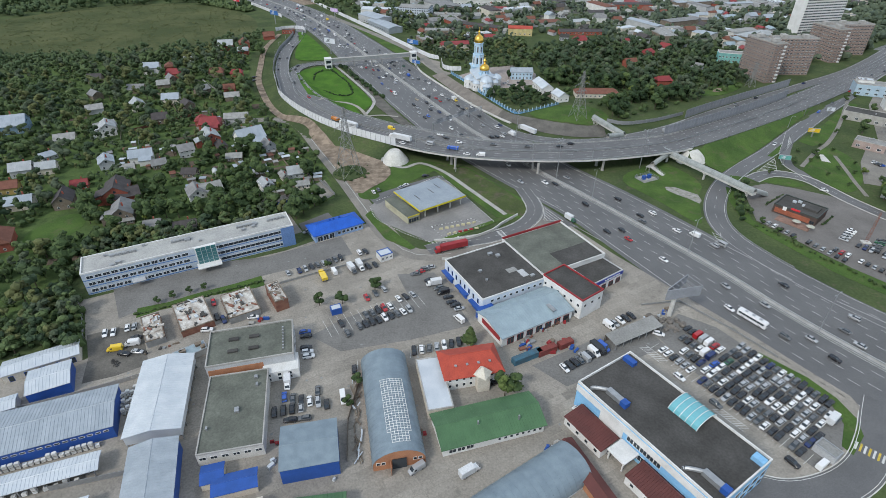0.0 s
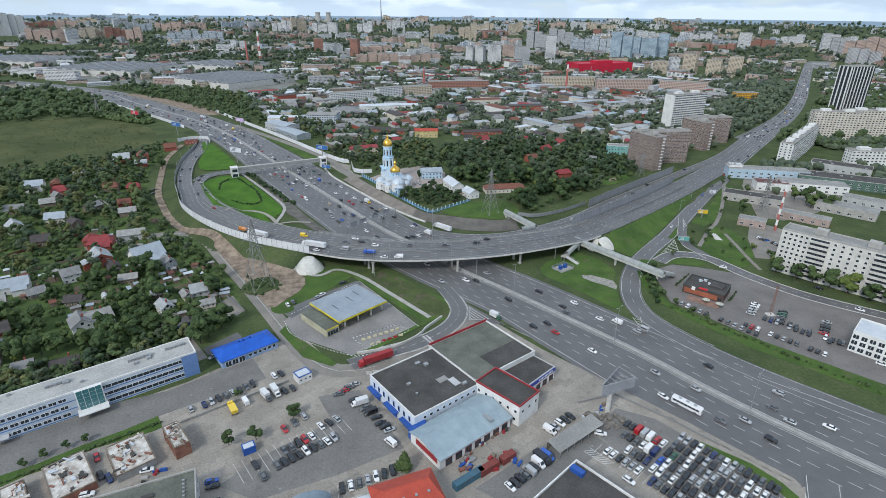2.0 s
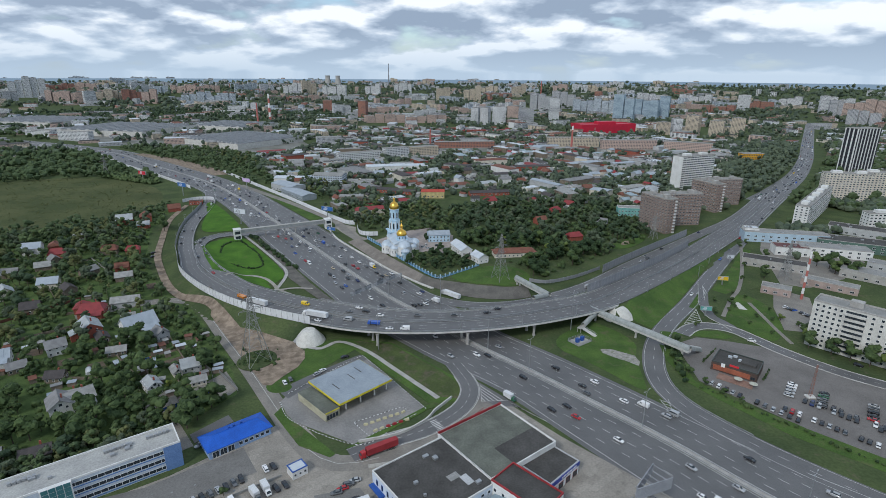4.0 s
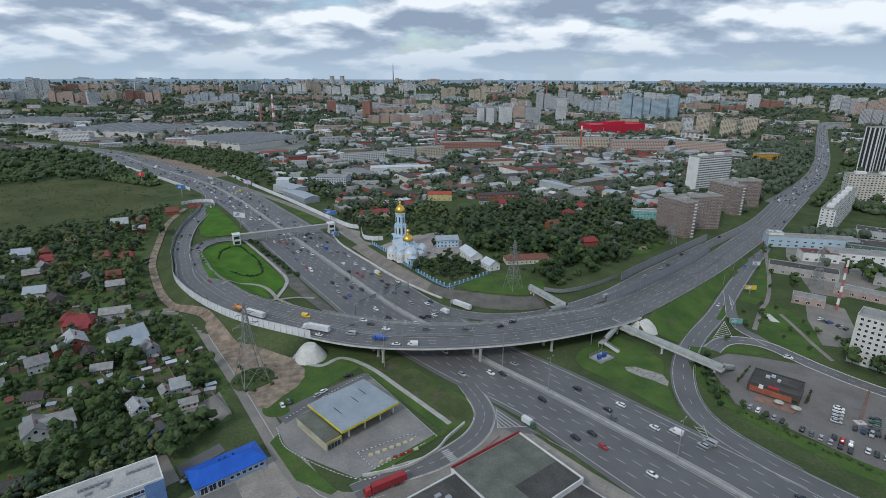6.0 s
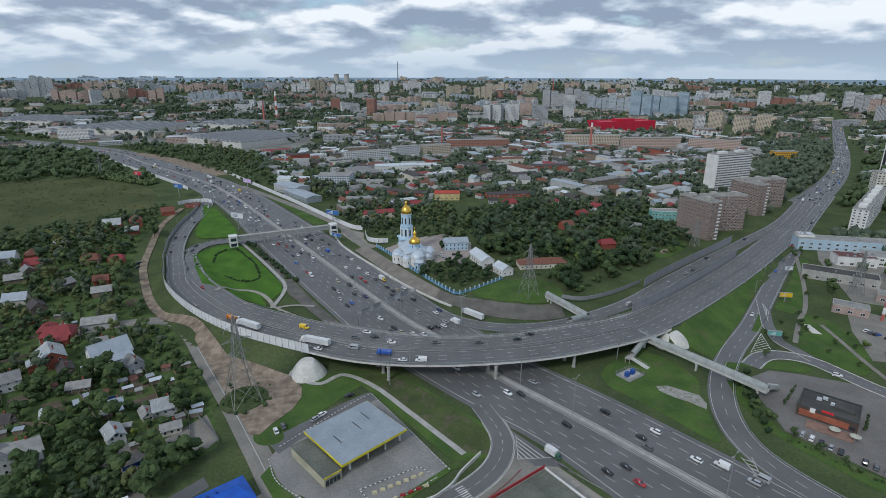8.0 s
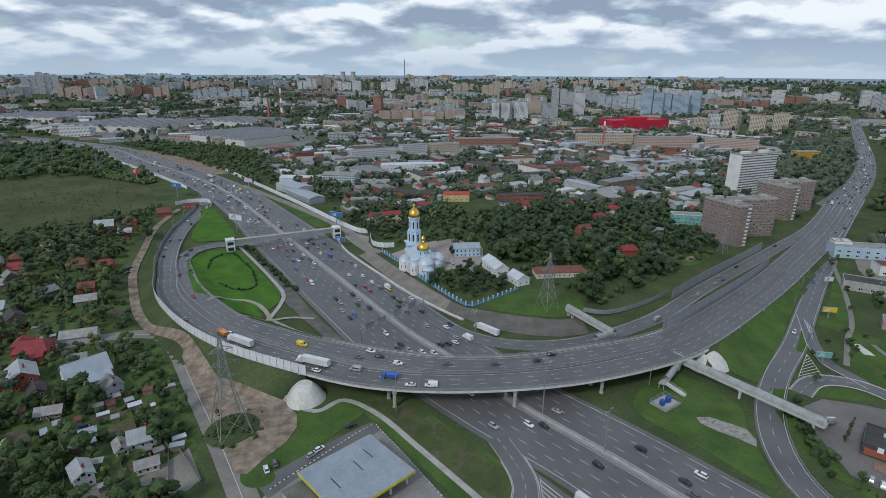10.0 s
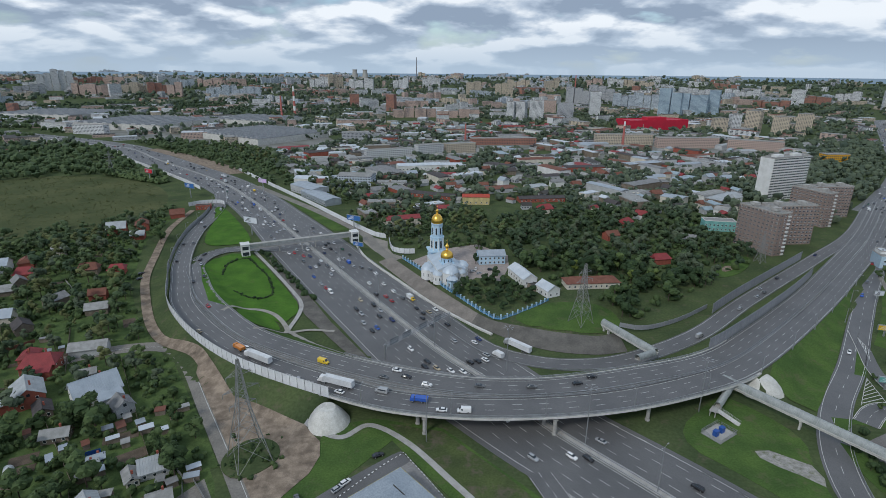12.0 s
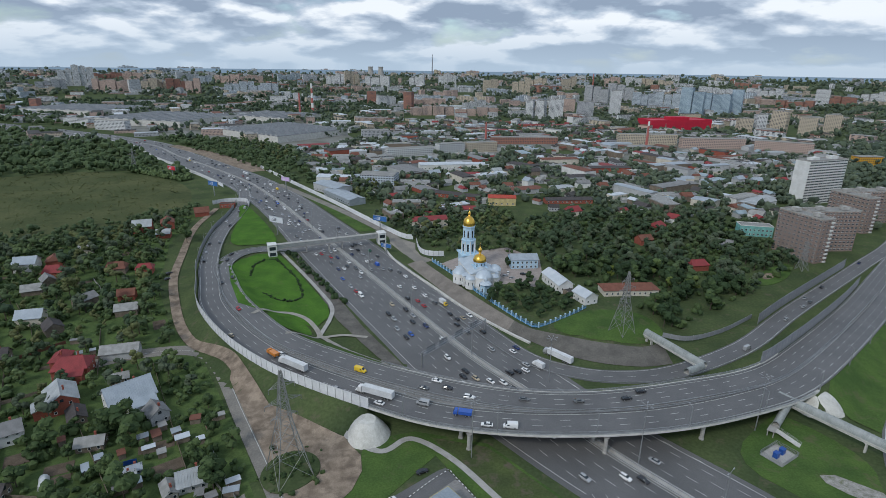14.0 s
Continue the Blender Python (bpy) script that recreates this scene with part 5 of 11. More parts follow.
w.slab("blue_porch", (-15, -17.2, 2.4), (7, 3.6, 4.8), blue_paint, "blue boxy porch")
w.slab("roof_patch", (6, -4, 7.73), (4.5, 3, 0.08), roof_grey)
w.slab("roof_patch", (9, -8, 7.73), (3, 5, 0.08), grey_wall)
roof_clutter(w, 5, 5)
w = Building("warehouse", "warehouse wing with a mossy green-grey roof", "warehouse", 19.4, 208, 34.0, 31.5, 37, 7.4).walls(white_wall).flat(roof_olive, 0.8, white_wall)
w.slab("roof_patch", (6, -9.5, 7.55), (21, 11.5, 0.05), roof_dark)
w.slab("roof_frame", (0, 15.5, 8.4), (34, 0.3, 1.2), red_paint, "red and white roof railing")
w.row("r", 7, 2.4, 1.4, 4.6)
w.row("b", 8, 2.4, 1.4, 4.6)
w = Building("garage_hall", "long hall with a pale blue-grey metal roof", "hall", 8.6, 164.6, 33.5, 16.8, 38, 4.6).walls(white_wall).gable(tin_blue, 2.0, 0.6, white_wall, 1.1, split=0.62)
w.row("f", 7, 3.0, 3.2, 0.1, red_paint, 0.05, 0.98, name="garage_door")
w.slab("painted_gable", (-16.95, -1.0, 3.2), (0.12, 12, 2.2), red_paint, "red and white painted lettering band")
w.slab("skylight", (9, -4.5, 6.0), (1.6, 4.5, 0.4), steel)
w = Building("office_building", "white two-storey office with a dark red roof edge", "office", 27, 180, 21.3, 12.4, -45, 9.2).walls(white_wall).flat(roof_dark, 0.7, red_paint)
w.row("l", 4, 1.3, 1.4, 5.6)
w.row("f", 6, 1.3, 1.4, 5.6)
w.row("f", 5, 1.3, 1.4, 2.0)
w.row("r", 3, 1.3, 1.4, 5.6)
w.slab("porch", (-3, -7.4, 3.0), (4, 2.6, 0.4), red_paint, "red porch roof")
w = Building("shop_hall", "low hall with a blue sign band under a dark roof", "hall", 38.4, 196, 18, 13.4, 43, 5.6).walls(white_wall).flat(roof_dark, 0.5, grey_wall)
w.slab("sign_band", (0, -6.85, 4.9), (18.2, 0.3, 1.5), plain("navy_sign", (0.03, 0.05, 0.28), 0.5), "navy blue sign band")
for k in range(10):
    w.slab("sign_letter", (-2 + k * 0.95, -7.02, 4.9), (0.6, 0.08, 0.75), frame_white)
w.row("f", 4, 3, 2.8, 0.1, red_paint, name="door")

# awning shed, scrap heap, containers
w = Building("open_shed", "long open shed with a weathered metal roof", "shed", 50, 161.5, 24, 6, 36, 3.2)
s = Shape()
xs = []
for x in np.arange(-11.9, 12, 0.99):
    xs += [(x - 0.1, 0.0), (x - 0.04, 0.09), (x + 0.04, 0.09), (x + 0.1, 0.0)]
s.strip([[(x, yy, zz + d) for x, d in xs] for yy, zz in ((-3, 3.0), (3, 3.8))])
part("roof", s, roof_grey, w.top)
for x in np.arange(-11.5, 12, 3.8):
    for y in (-2.8, 2.8):
        w.slab("post", (x, y, 1.5), (0.2, 0.2, 3.1), steel)
w.slab("back_wall", (0, 2.9, 1.6), (24, 0.15, 3.2), wood_old)

# hangar with an arched metal roof
w = Building("hangar", "arched grey metal hangar with a brick end", "hangar", -33.5, 112.5, 42, 15.5, 110.5, 2.0).walls(brick_wall, h=2.0).vault(tin_hangar, 5.8, 0.2, brick_wall, 1.5)
def on_vault(x, q):
    ang = math.pi * q
    return (x, -7.98 * math.cos(ang), 2.06 + 5.86 * math.sin(ang))


net = Shape()
for k in range(27):
    x = -18.0 + k * 0.95
    q0, q1 = (0.34, 0.56) if k < 4 else (0.30, 0.60)
    for j in range(6):
        net.beam(on_vault(x, q0 + (q1 - q0) * j / 6), on_vault(x, q0 + (q1 - q0) * (j + 1) / 6), 0.16)
for j in range(8):
    q = 0.30 + 0.30 * j / 7
    net.beam(on_vault(-18.0 if 0.33 < q < 0.57 else -14.2, q), on_vault(6.7, q), 0.16)
part("roof_lattice", net, frame_white, w.top, "white lattice of battens over the vault")
# dark sheet across the gateway stands for the shade inside
w.slab("gate", (-21.3, 0, 2.2), (0.2, 4.2, 4.4), pane, "dark sheet for the shade inside the open gate")
w.slab("gate_leaf", (-22.4, 2.6, 2.0), (2.2, 0.15, 4), brick_wall)
w.row("l", 2, 1.2, 1.2, 2.4, None, 0.05, 0.25)
w.row("l", 2, 1.2, 1.2, 2.4, None, 0.75, 0.95)

# big hangar at the bottom edge
w = Building("hangar", "broad pale arched metal hangar", "hangar", 7.5, 86, 46, 14, 42, 1.6).walls(tin_pale, h=1.6).vault(tin_hangar, 5.6, 0.2, brick_wall, 2.0)
w = Building("long_shed", "low maroon-roofed brick shed beside the hangar", "shed", 27.5, 98, 21, 5, -58, 3.4).walls(brick_wall).gable(tin_brown, 1.0, 0.4, brick_wall)

# house with a red roof
w = Building("red_roof_house", "white two-storey house with a bright red hipped roof", "house", -9.9, 133, 19.5, 12.5, 21, 6.2).walls(white_wall).gable(tin_red, 3.6, 0.9, None, 0.0, hip=3.5)
w.row("f", 8, 1.1, 1.4, 1.2)
w.row("f", 8, 1.1, 1.4, 4.0)
w.row("l", 4, 1.1, 1.4, 4.0)
w.slab("stair_bay", (2.5, -7.6, 3.6), (4.2, 3.2, 7.2), cream_wall)
s = Shape()
s.turned([(3.4, 7.1), (0.1, 10.2)], 4, (2.5, -7.4))
part("bay_roof", s, cream_wall, w.top)
for x in (-6, -2, 2, 6):
    w.slab("roof_light", (x, -3.4, 8.3), (0.8, 0.9, 0.3), steel, "small roof window")
w = Building("green_roof_hall", "long low hall with a green metal roof", "hall", -1.8, 111, 33, 13, 25, 3.8).walls(white_wall).gable(tin_green, 2.2, 0.7, white_wall, 1.0, hip=0.0)
w.row("f", 8, 1.1, 1.2, 1.4, None, 0.52, 0.99)
w.row("f", 3, 2.4, 1.6, 1.0, None, 0.05, 0.3)
for x, y in ((-4, -2), (9, -3.5)):
    w.slab("chimney", (x, y, 5.8), (0.5, 0.5, 2.0), steel)
w = Building("annex", "flat pale metal-roofed annex", "annex", -21, 123.4, 22.9, 8.5, 111, 3.8).walls(cream_wall).flat(tin_pale, 0.3, concrete)

# west half of the yard
w = Building("blue_shed", "blue-sided shed with a grey metal roof", "shed", -53, 92, 16.4, 15.0, 21, 6.4).walls(blue_paint).gable(tin_hangar, 0.9, 0.25, blue_paint)
w = Building("workshop", "grey flat-roofed workshop with an orange brick front", "workshop", -87.6, 127.8, 29, 18, 23, 7.6).walls(grey_wall).flat(roof_olive, 0.7, concrete)
w.slab("brick_front", (-5, -9.06, 3.0), (18, 0.14, 6.2), brick_wall)
w.row("f", 6, 1.6, 1.3, 1.4, None, 0.03, 0.6)
w.row("r", 4, 1.8, 1.4, 1.4)
w.row("r", 4, 1.8, 1.4, 4.6)
for x in (-6, 1):
    for y in (-3, 3):
        w.slab("roof_light", (x, y, 8.0), (3.4, 1.4, 0.7), roof_dark)
for k in range(8):
    w.slab("roof_vent", (11, -6 + k * 1.6, 8.0), (0.6, 0.6, 0.9), steel)
w.slab("side_block", (9.6, -9.1, 2.2), (12, 8, 4.4), white_wall, "white low side block")
for x in (5.5, 9.0, 12.5):
    for z in (0.9, 2.7):
        w.slab("window", (x, -13.12, z + 0.4), (1.1, 0.16, 1.0), pane)
for k in range(9):
    w.slab("stair_rail", (16.4, -12 + k * 0.9, 2.2 + k * 0.18), (0.06, 0.8, 0.06), steel)
w = Building("workshop", "low flat-roofed workshop with a mossy felt roof", "workshop", -81.3, 101.7, 31, 19, 111, 4.8).walls(concrete_pale).flat(roof_olive, 0.5, concrete)
roof_clutter(w, 4, 8)
w.row("l", 6, 2.0, 1.2, 2.4)
w = Building("storage_shed", "tall open storage shed with a white metal roof", "shed", -107.3, 103.2, 32, 16, 113, 6.0).walls(tin_pale, h=6.0, z0=2.6).gable(tin_pale, 1.4, 0.4, tin_pale, 1.0)
for x in np.arange(-15.5, 16, 5.1):
    for y in (-7.8, 7.8):
        w.slab("post", (x, y, 1.4), (0.35, 0.35, 2.9), steel)
w = Building("storage_shed", "grey metal-roofed storage shed with blue sides", "shed", -92, 73, 28, 13, 117, 6.0).walls(blue_paint).gable(tin_grey, 1.4, 0.4, blue_paint, 1.0)
w = Building("long_shed", "long blue storage shed with a ribbed zinc roof", "shed", -141, 84.5, 50, 17.4, 30, 5.4).walls(blue_paint).gable(tin_grey, 1.6, 0.4, blue_paint, 1.0)
w.row("f", 22, 1.5, 0.8, 3.4, None, 0.02, 0.98)
w = Building("open_shed", "low open shed roof over stacked goods", "shed", -130, 69.5, 40, 6.4, 29, 3.4).walls(steel, z0=2.9, h=3.4).gable(tin_pale, 0.5, 0.3, tin_pale, 1.0)
for x in np.arange(-19, 20, 6.3):
    w.slab("post", (x, -2.8, 1.4), (0.25, 0.25, 3.0), steel)
w = Building("open_shed", "low storage roof at the edge of the yard", "shed", -122, 57, 36, 6.4, 29, 3.4).walls(steel, z0=2.9, h=3.4).gable(tin_pale, 0.5, 0.3, tin_pale, 1.0)
for x in np.arange(-17, 18, 6.3):
    w.slab("post", (x, -2.8, 1.4), (0.25, 0.25, 3.0), steel)
w = Building("blue_shed", "small blue shed with a white roof", "shed", -149.4, 104.5, 12.5, 11.6, 36, 4.6).walls(blue_paint).gable(tin_pale, 0.8, 0.3, blue_paint, 1.0)
w = Building("long_shed", "narrow white-roofed shed with blue doors", "shed", -160, 113, 23, 7.7, 38, 3.4).walls(cream_wall).gable(tin_pale, 0.8, 0.3, cream_wall, 1.0)
w.row("f", 5, 1.6, 2.4, 0.1, blue_paint, name="door")
w = Building("shed", "small white-roofed shed beside the fence", "shed", -158, 92, 10, 6, 35, 3.2).walls(cream_wall).gable(tin_pale, 0.6, 0.3, cream_wall, 1.0)
w = Building("hut", "low hut with bright blue roofs", "hut", -70.5, 79, 12, 6, 25, 3.0).walls(cream_wall).gable(blue_paint, 0.8, 0.3, cream_wall)
w = Building("hut", "small hut with a blue roof and pipe", "hut", -78, 80.5, 6, 6, 25, 3.0).walls(cream_wall).gable(blue_paint, 0.8, 0.3, cream_wall)
w = Building("green_shed", "low shed with a green roof", "shed", -46, 74, 18, 8, 17, 3.6).walls(white_wall).gable(tin_green, 0.9, 0.3, white_wall, 1.0)
w = Building("shed", "pale flat-roofed shed with a red end", "shed", -66, 70, 14, 6, 25, 3.2).walls(red_paint).gable(cream_wall, 0.5, 0.3, red_paint)

# roofs of old workshops covered in clutter
scrap_w = mat("peeling_white_roof", (0.62, 0.60, 0.56), 0.9, (0.34, 0.30, 0.26), 0.35, 2.0, 0.3)
rust = mat("rusty_sheet", (0.26, 0.13, 0.09), 0.9, (0.18, 0.08, 0.06), 0.5, 4, 0.2)
for i, (x, y, L, W, yaw, h) in enumerate(((-131.4, 134.4, 16, 6.6, -50, 3.0), (-120.7, 144.3, 18, 12, -48, 3.0), (-105.5, 153.5, 16.5, 12, -50, 3.0), (-92.5, 160, 13.5, 5.2, -49, 5.2))):
    w = Building("old_workshop", "low rusty workshop with a peeling white roof", "workshop", x, y, L, W, yaw, h, group="old workshops").walls(rust if i % 2 else steel).flat(scrap_w, 0.3, wood_old)
    rs = random.Random(60 + i)
    for k in range(34):
        lx, ly = rs.uniform(-0.46, 0.46) * L, rs.uniform(-0.44, 0.44) * W
        w.slab("roof_junk", (lx, ly, h + 0.2 + rs.uniform(0, 0.25)), (rs.uniform(0.6, 3.2), rs.uniform(0.3, 1.2), rs.uniform(0.15, 0.7)), rs.choice([scrap_w, wood_old, tin_pale, rust, roof_dark, scrap_w]), rz=rs.choice([0, 90, 12, 35]))
    for k in range(int(L / 2.4)):
        for sd in (-1, 1):
            w.slab("wall_rib", (-L / 2 + 1.2 + k * 2.4, sd * (W / 2 + 0.05), h / 2), (0.16, 0.12, h), rust)
w = Building("lean_to", "low lean-to with a grey-green sheet roof", "shed", -111, 125.5, 11, 5, 46, 2.6).walls(concrete).flat(tin_blue, 0.15, steel)
roof_clutter(w, 4, 91, wood_old)

# mall with light blue walls and black roof
w = Building("shopping_hall", "large hall with a black roof and light blue walls", "shop", 51.8, 114.3, 50, 24.6, -48, 10.4).walls(sky_wall).flat(roof_dark, 0.9, white_wall)
w.slab("white_band", (0, -12.42, 8.6), (50.2, 0.2, 2.6), white_wall)
w.slab("white_band", (-10, -12.5, 5.0), (9, 0.3, 9.6), white_wall)
w.row("f", 5, 2.4, 2.2, 5.2, None, 0.42, 0.66)
w.row("f", 5, 2.4, 2.2, 1.6, None, 0.42, 0.66)
w.row("r", 6, 2.6, 2.4, 5.2)
w.row("r", 6, 2.6, 2.4, 1.4)
for k in range(7):
    s = Shape()
    x0, x1 = -2.5 + 0, 7.5
    a0, a1 = math.pi * k / 7, math.pi * (k + 1) / 7
    y0, y1 = 8.5 - 4.8 * math.cos(a0) - 0.5, 8.5 - 4.8 * math.cos(a1) - 0.5
    z0, z1 = 10.6 + 2.6 * math.sin(a0), 10.6 + 2.6 * math.sin(a1)
    for j in range(5):
        xa = x0 + (x1 - x0) * j / 5
        xb = xa + (x1 - x0) / 5 - 0.12
        s.face([(xa, y0, z0), (xa, y1, z1), (xb, y1, z1), (xb, y0, z0)][::-1])
    part("roof_light", s, plain("aqua_glass", (0.16, 0.42, 0.47), 0.15, 0, 0.6), w.top, "aqua vaulted roof glazing")
s = Shape()
for j in range(6):
    xa = -2.56 + 10 * j / 5
    for k in range(14):
        a0, a1 = math.pi * k / 14, math.pi * (k + 1) / 14
        s.beam((xa, 8.0 - 4.85 * math.cos(a0), 10.6 + 2.62 * math.sin(a0)), (xa, 8.0 - 4.85 * math.cos(a1), 10.6 + 2.62 * math.sin(a1)), 0.18)
part("roof_light_frame", s, frame_white, w.top)
for x, y in ((-17, -10.5), (17, -10.5)):
    s = Shape()
    for q in range(8):
        a0, a1 = math.pi * q / 16, math.pi * (q + 1) / 16
        s.beam((x - 4 * math.cos(a0), y + 3 - 3 * math.cos(a0), 10.4 + 1.2 * math.sin(a0) * 1.0), (x - 4 * math.cos(a1), y + 3 - 3 * math.cos(a1), 10.4 + 1.2 * math.sin(a1)), 1.3, 0, 8)
    s.box((x + 2.8, y + 3.2, 11.4), (6, 2.0, 1.6))
    part("air_duct", s, steel, w.top, "bent grey air duct")
    w.slab("air_unit", (x + 6.5, y + 3.2, 11.5), (2.2, 2.2, 1.9), blue_paint, "blue air unit")
w.slab("air_unit", (-22, 8.5, 11.3), (4.4, 2.0, 1.6), blue_paint)
w.slab("air_unit", (23, 9, 11.3), (3.4, 2.4, 1.6), sky_wall)
w.slab("entrance_canopy", (-2, -15.8, 4.2), (6.5, 6.6, 0.5), white_wall, "white entrance canopy")
for x in (-4.6, 0.6):
    w.slab("canopy_post", (x, -18.4, 2.1), (0.4, 0.4, 4.2), white_wall)
for x, L in ((-13.5, 15), (13.5, 20)):
    a = math.radians(-48)
    lx, ly = x, -16.6
    q = Building("shop_annex", "low annex with a maroon roof", "annex", 51.8 + lx * math.cos(a) - ly * math.sin(a), 114.3 + lx * math.sin(a) + ly * math.cos(a), L, 8.2, -48, 3.6).walls(white_wall).gable(tin_brown, 0.9, 0.3, white_wall, 0.8, split=0.85)
    q.row("f", 4, 1.4, 1.4, 1.2)

# guard hut on the corner of the car lot
w = Building("guard_hut", "grey flat-roofed hut at the corner of the car lot", "hut", 100.8, 117.2, 6.4, 4.2, -50, 3.0).walls(grey_wall).flat(roof_grey, 0.25, steel)
w = Building("hut", "small white and blue gatehouse", "hut", -56.5, 197.4, 6, 5, 40, 3.4).walls(white_wall).flat(tin_pale, 0.3, blue_paint)
w.row("f", 3, 1.0, 1.1, 1.3)
w = Building("hut", "small blue hut between two trees", "hut", -66.5, 157, 4.2, 3.2, 32, 2.8).walls(blue_paint).flat(tin_pale, 0.15, blue_paint)

# filling station
w = Building("filling_station", "filling station under a grey roof with yellow edges", "filling station", -45, 252.5, 29.5, 26, 44, 5.2)
w.slab("canopy", (0, 0, 5.6), (29.5, 26, 0.9), mat("station_yellow", (0.72, 0.62, 0.04), 0.5, None, 0.3, 3, 0), "flat canopy with yellow edges")
w.slab("roof", (0, 0, 6.08), (29.2, 25.7, 0.12), mat("station_roof", (0.30, 0.34, 0.38), 0.6, (0.25, 0.29, 0.33), 0.15, 2, 0))
for x, y in ((-8, 0), (2, 2), (8, 5)):
    w.slab("roof_groove", (x, y, 6.15), (0.4, 6, 0.06), roof_dark)
for x in (-10, -2, 6, 13):
    for y in (-10.5, 4):
        w.slab("column", (x, y, 2.6), (0.6, 0.6, 5.2), concrete_pale)
for x in (-2, 6):
    w.slab("pump", (x, -3, 1.1), (1.0, 3.2, 1.8), grey_wall)
w.slab("shop", (-18.2, -1, 2.1), (7.0, 23, 4.2), mat("sand_wall", (0.48, 0.46, 0.34), 0.8, None, 0.3, 3, 0), "low sand-coloured shop")
w.slab("shop_roof", (-18.2, -1, 4.26), (7.4, 23.4, 0.14), roof_olive)
w.slab("shop_edge", (-18.2, -12.65, 4.2), (7.2, 0.2, 0.5), MATS["station_yellow"])
for k in range(4):
    w.slab("shop_window", (-20.5 + k * 1.5, -12.56, 1.8), (1.2, 0.16, 2.2), pane)
rn = random.Random(4)
for k in range(13):
    s = Shape()
    s.prism([(-0.95, -0.5), (0.95, -0.5), (0.95, 0.5), (-0.95, 0.5)], 0, 0.5)
    s.box((0, 0, 0.66), (1.7, 0.8, 0.34), 0, 0, 0.85)
    t, q = (k % 7) / 7, k // 7
    x, y = -34.5 + 18 * t + q * 4.6, 226.5 + 10.5 * t - q * 4.0
    red = q and 1 < k % 7 < 5
    thing("concrete_block", s, mat("cream_block", (0.60, 0.55, 0.36), 0.85, None, 0.4, 4, 0.1) if not red else red_paint, "cream concrete block on the forecourt" if not red else "red plastic barrier block on the forecourt", "block", "forecourt blocks", m=pose(x, y, 0.2, 0, 0, 30 + rn.uniform(-25, 25)))
kb = Shape()
for kl in (curve([(-74, 250, 0.2), (-64.5, 262, 0.2), (-46, 284, 0.2), (-40, 281, 0.2), (-8.7, 238, 0.2)], 1.0), curve([(-76, 243, 0.2), (-66.5, 229, 0.2), (-37, 213.6, 0.2), (-24, 222, 0.2)], 1.0),
           np.array([(-39.9, 228, 0.2), (-20, 239.6, 0.2), (-13, 234.5, 0.2), (-32.3, 219, 0.2), (-39.9, 228, 0.2)])):
    dashes(kb, kl, 0, 0.9, 0.9, 0.34, 0.14)
    dashes(kb, kl, 0, 0.9, 0.9, 0.34, 0.14, 0.9, None, 1)
thing("painted_kerb", kb, [frame_white, roof_dark], "black and white painted kerb", "kerb", kind="structure")
s = Shape()
rl_ = curve([(-36, 214.7, 0), (-19.7, 220.2, 0), (-8.7, 229.5, 0), (-5.3, 235.8, 0), (2.8, 246.6, 0)], 3.0)
bar_along(s, rl_, 0, 0.5, 0, 1.5)
thing("retaining_wall", s, concrete_pale, "pale concrete retaining wall along the street", "wall", kind="structure")
rr_ = curve([(-2, 219, 0), (8, 228, 0), (17, 238, 0)], 2.0)
s = Shape()
for o_, h_ in ((0, 1.1), (0, 0.6)):
    bar_along(s, rr_, o_, 0.08, h_ - 0.06, h_)
for q in np.arange(0, lengths(rr_)[-1], 0.6):
    p, a = along(rr_, q)
    s.box((p[0], p[1], 0.6), (0.06, 0.06, 1.1), 0, a)
thing("railing", s, red_paint, "red and white railing beside the slip", "railing", kind="structure")

# fenced compressor station by the footbridge
s = new("gas_station_pen")
tagged(s, "fenced pen with two blue cabinets on gravel", "utility pen")
s.matrix_basis = pose(77, 303, 0.12, 0, 0, 35)
f = Shape()
f.box((0, 0, 0.04), (11, 8, 0.08))
part("gravel_pad", f, concrete, s)
for x, y, L, rz in ((0, -4, 11, 0), (0, 4, 11, 0), (-5.5, 0, 8, 90), (5.5, 0, 8, 90)):
    f = Shape()
    for k in range(int(L / 0.5) + 1):
        f.box((-L / 2 + k * 0.5, 0, 0.9), (0.06, 0.06, 1.8))
    for z in (0.2, 1.0, 1.75):
        f.box((0, 0, z), (L, 0.06, 0.08))
    part("fence", f, steel, s, m=pose(x, y, 0.08, 0, 0, rz))
for x in (-2.2, 1.8):
    f = Shape()
    f.box((0, 0, 1.1), (2.0, 1.6, 2.2))
    f.box((0, 0, 2.26), (2.2, 1.8, 0.14))
    part("cabinet", f, blue_paint, s, "blue steel cabinet", m=pose(x, 0, 0.08))


# slabs of the yard, laid in rows, with recessed joints
tl = Shape()
ca_, sa_ = math.cos(radians(38)), math.sin(radians(38))
tr_ = random.Random(77)
for i in range(-42, 42):
    for j in range(-76, 76):
        u_, v_ = i * 6.0 + (3.0 if j % 2 else 0.0), j * 3.0
        x_, y_ = -40 + u_ * ca_ - v_ * sa_, 120 + u_ * sa_ + v_ * ca_
        if y_ < 45 or tr_.random() < 0.06:
            continue
        q_ = [(x_ + a * ca_ - b * sa_, y_ + a * sa_ + b * ca_) for a, b in ((-2.93, -1.44), (2.93, -1.44), (2.93, 1.44), (-2.93, 1.44))]
        if all(inside(YARD_LINE, *p_) for p_ in q_):
            zt = 0.115 + tr_.uniform(0, 0.012)
            tl.face([(a, b, zt) for a, b in q_])
thing("yard_slabs", tl, slab_tile, "worn grey concrete slabs with dark joints", "paving", kind="stuff")
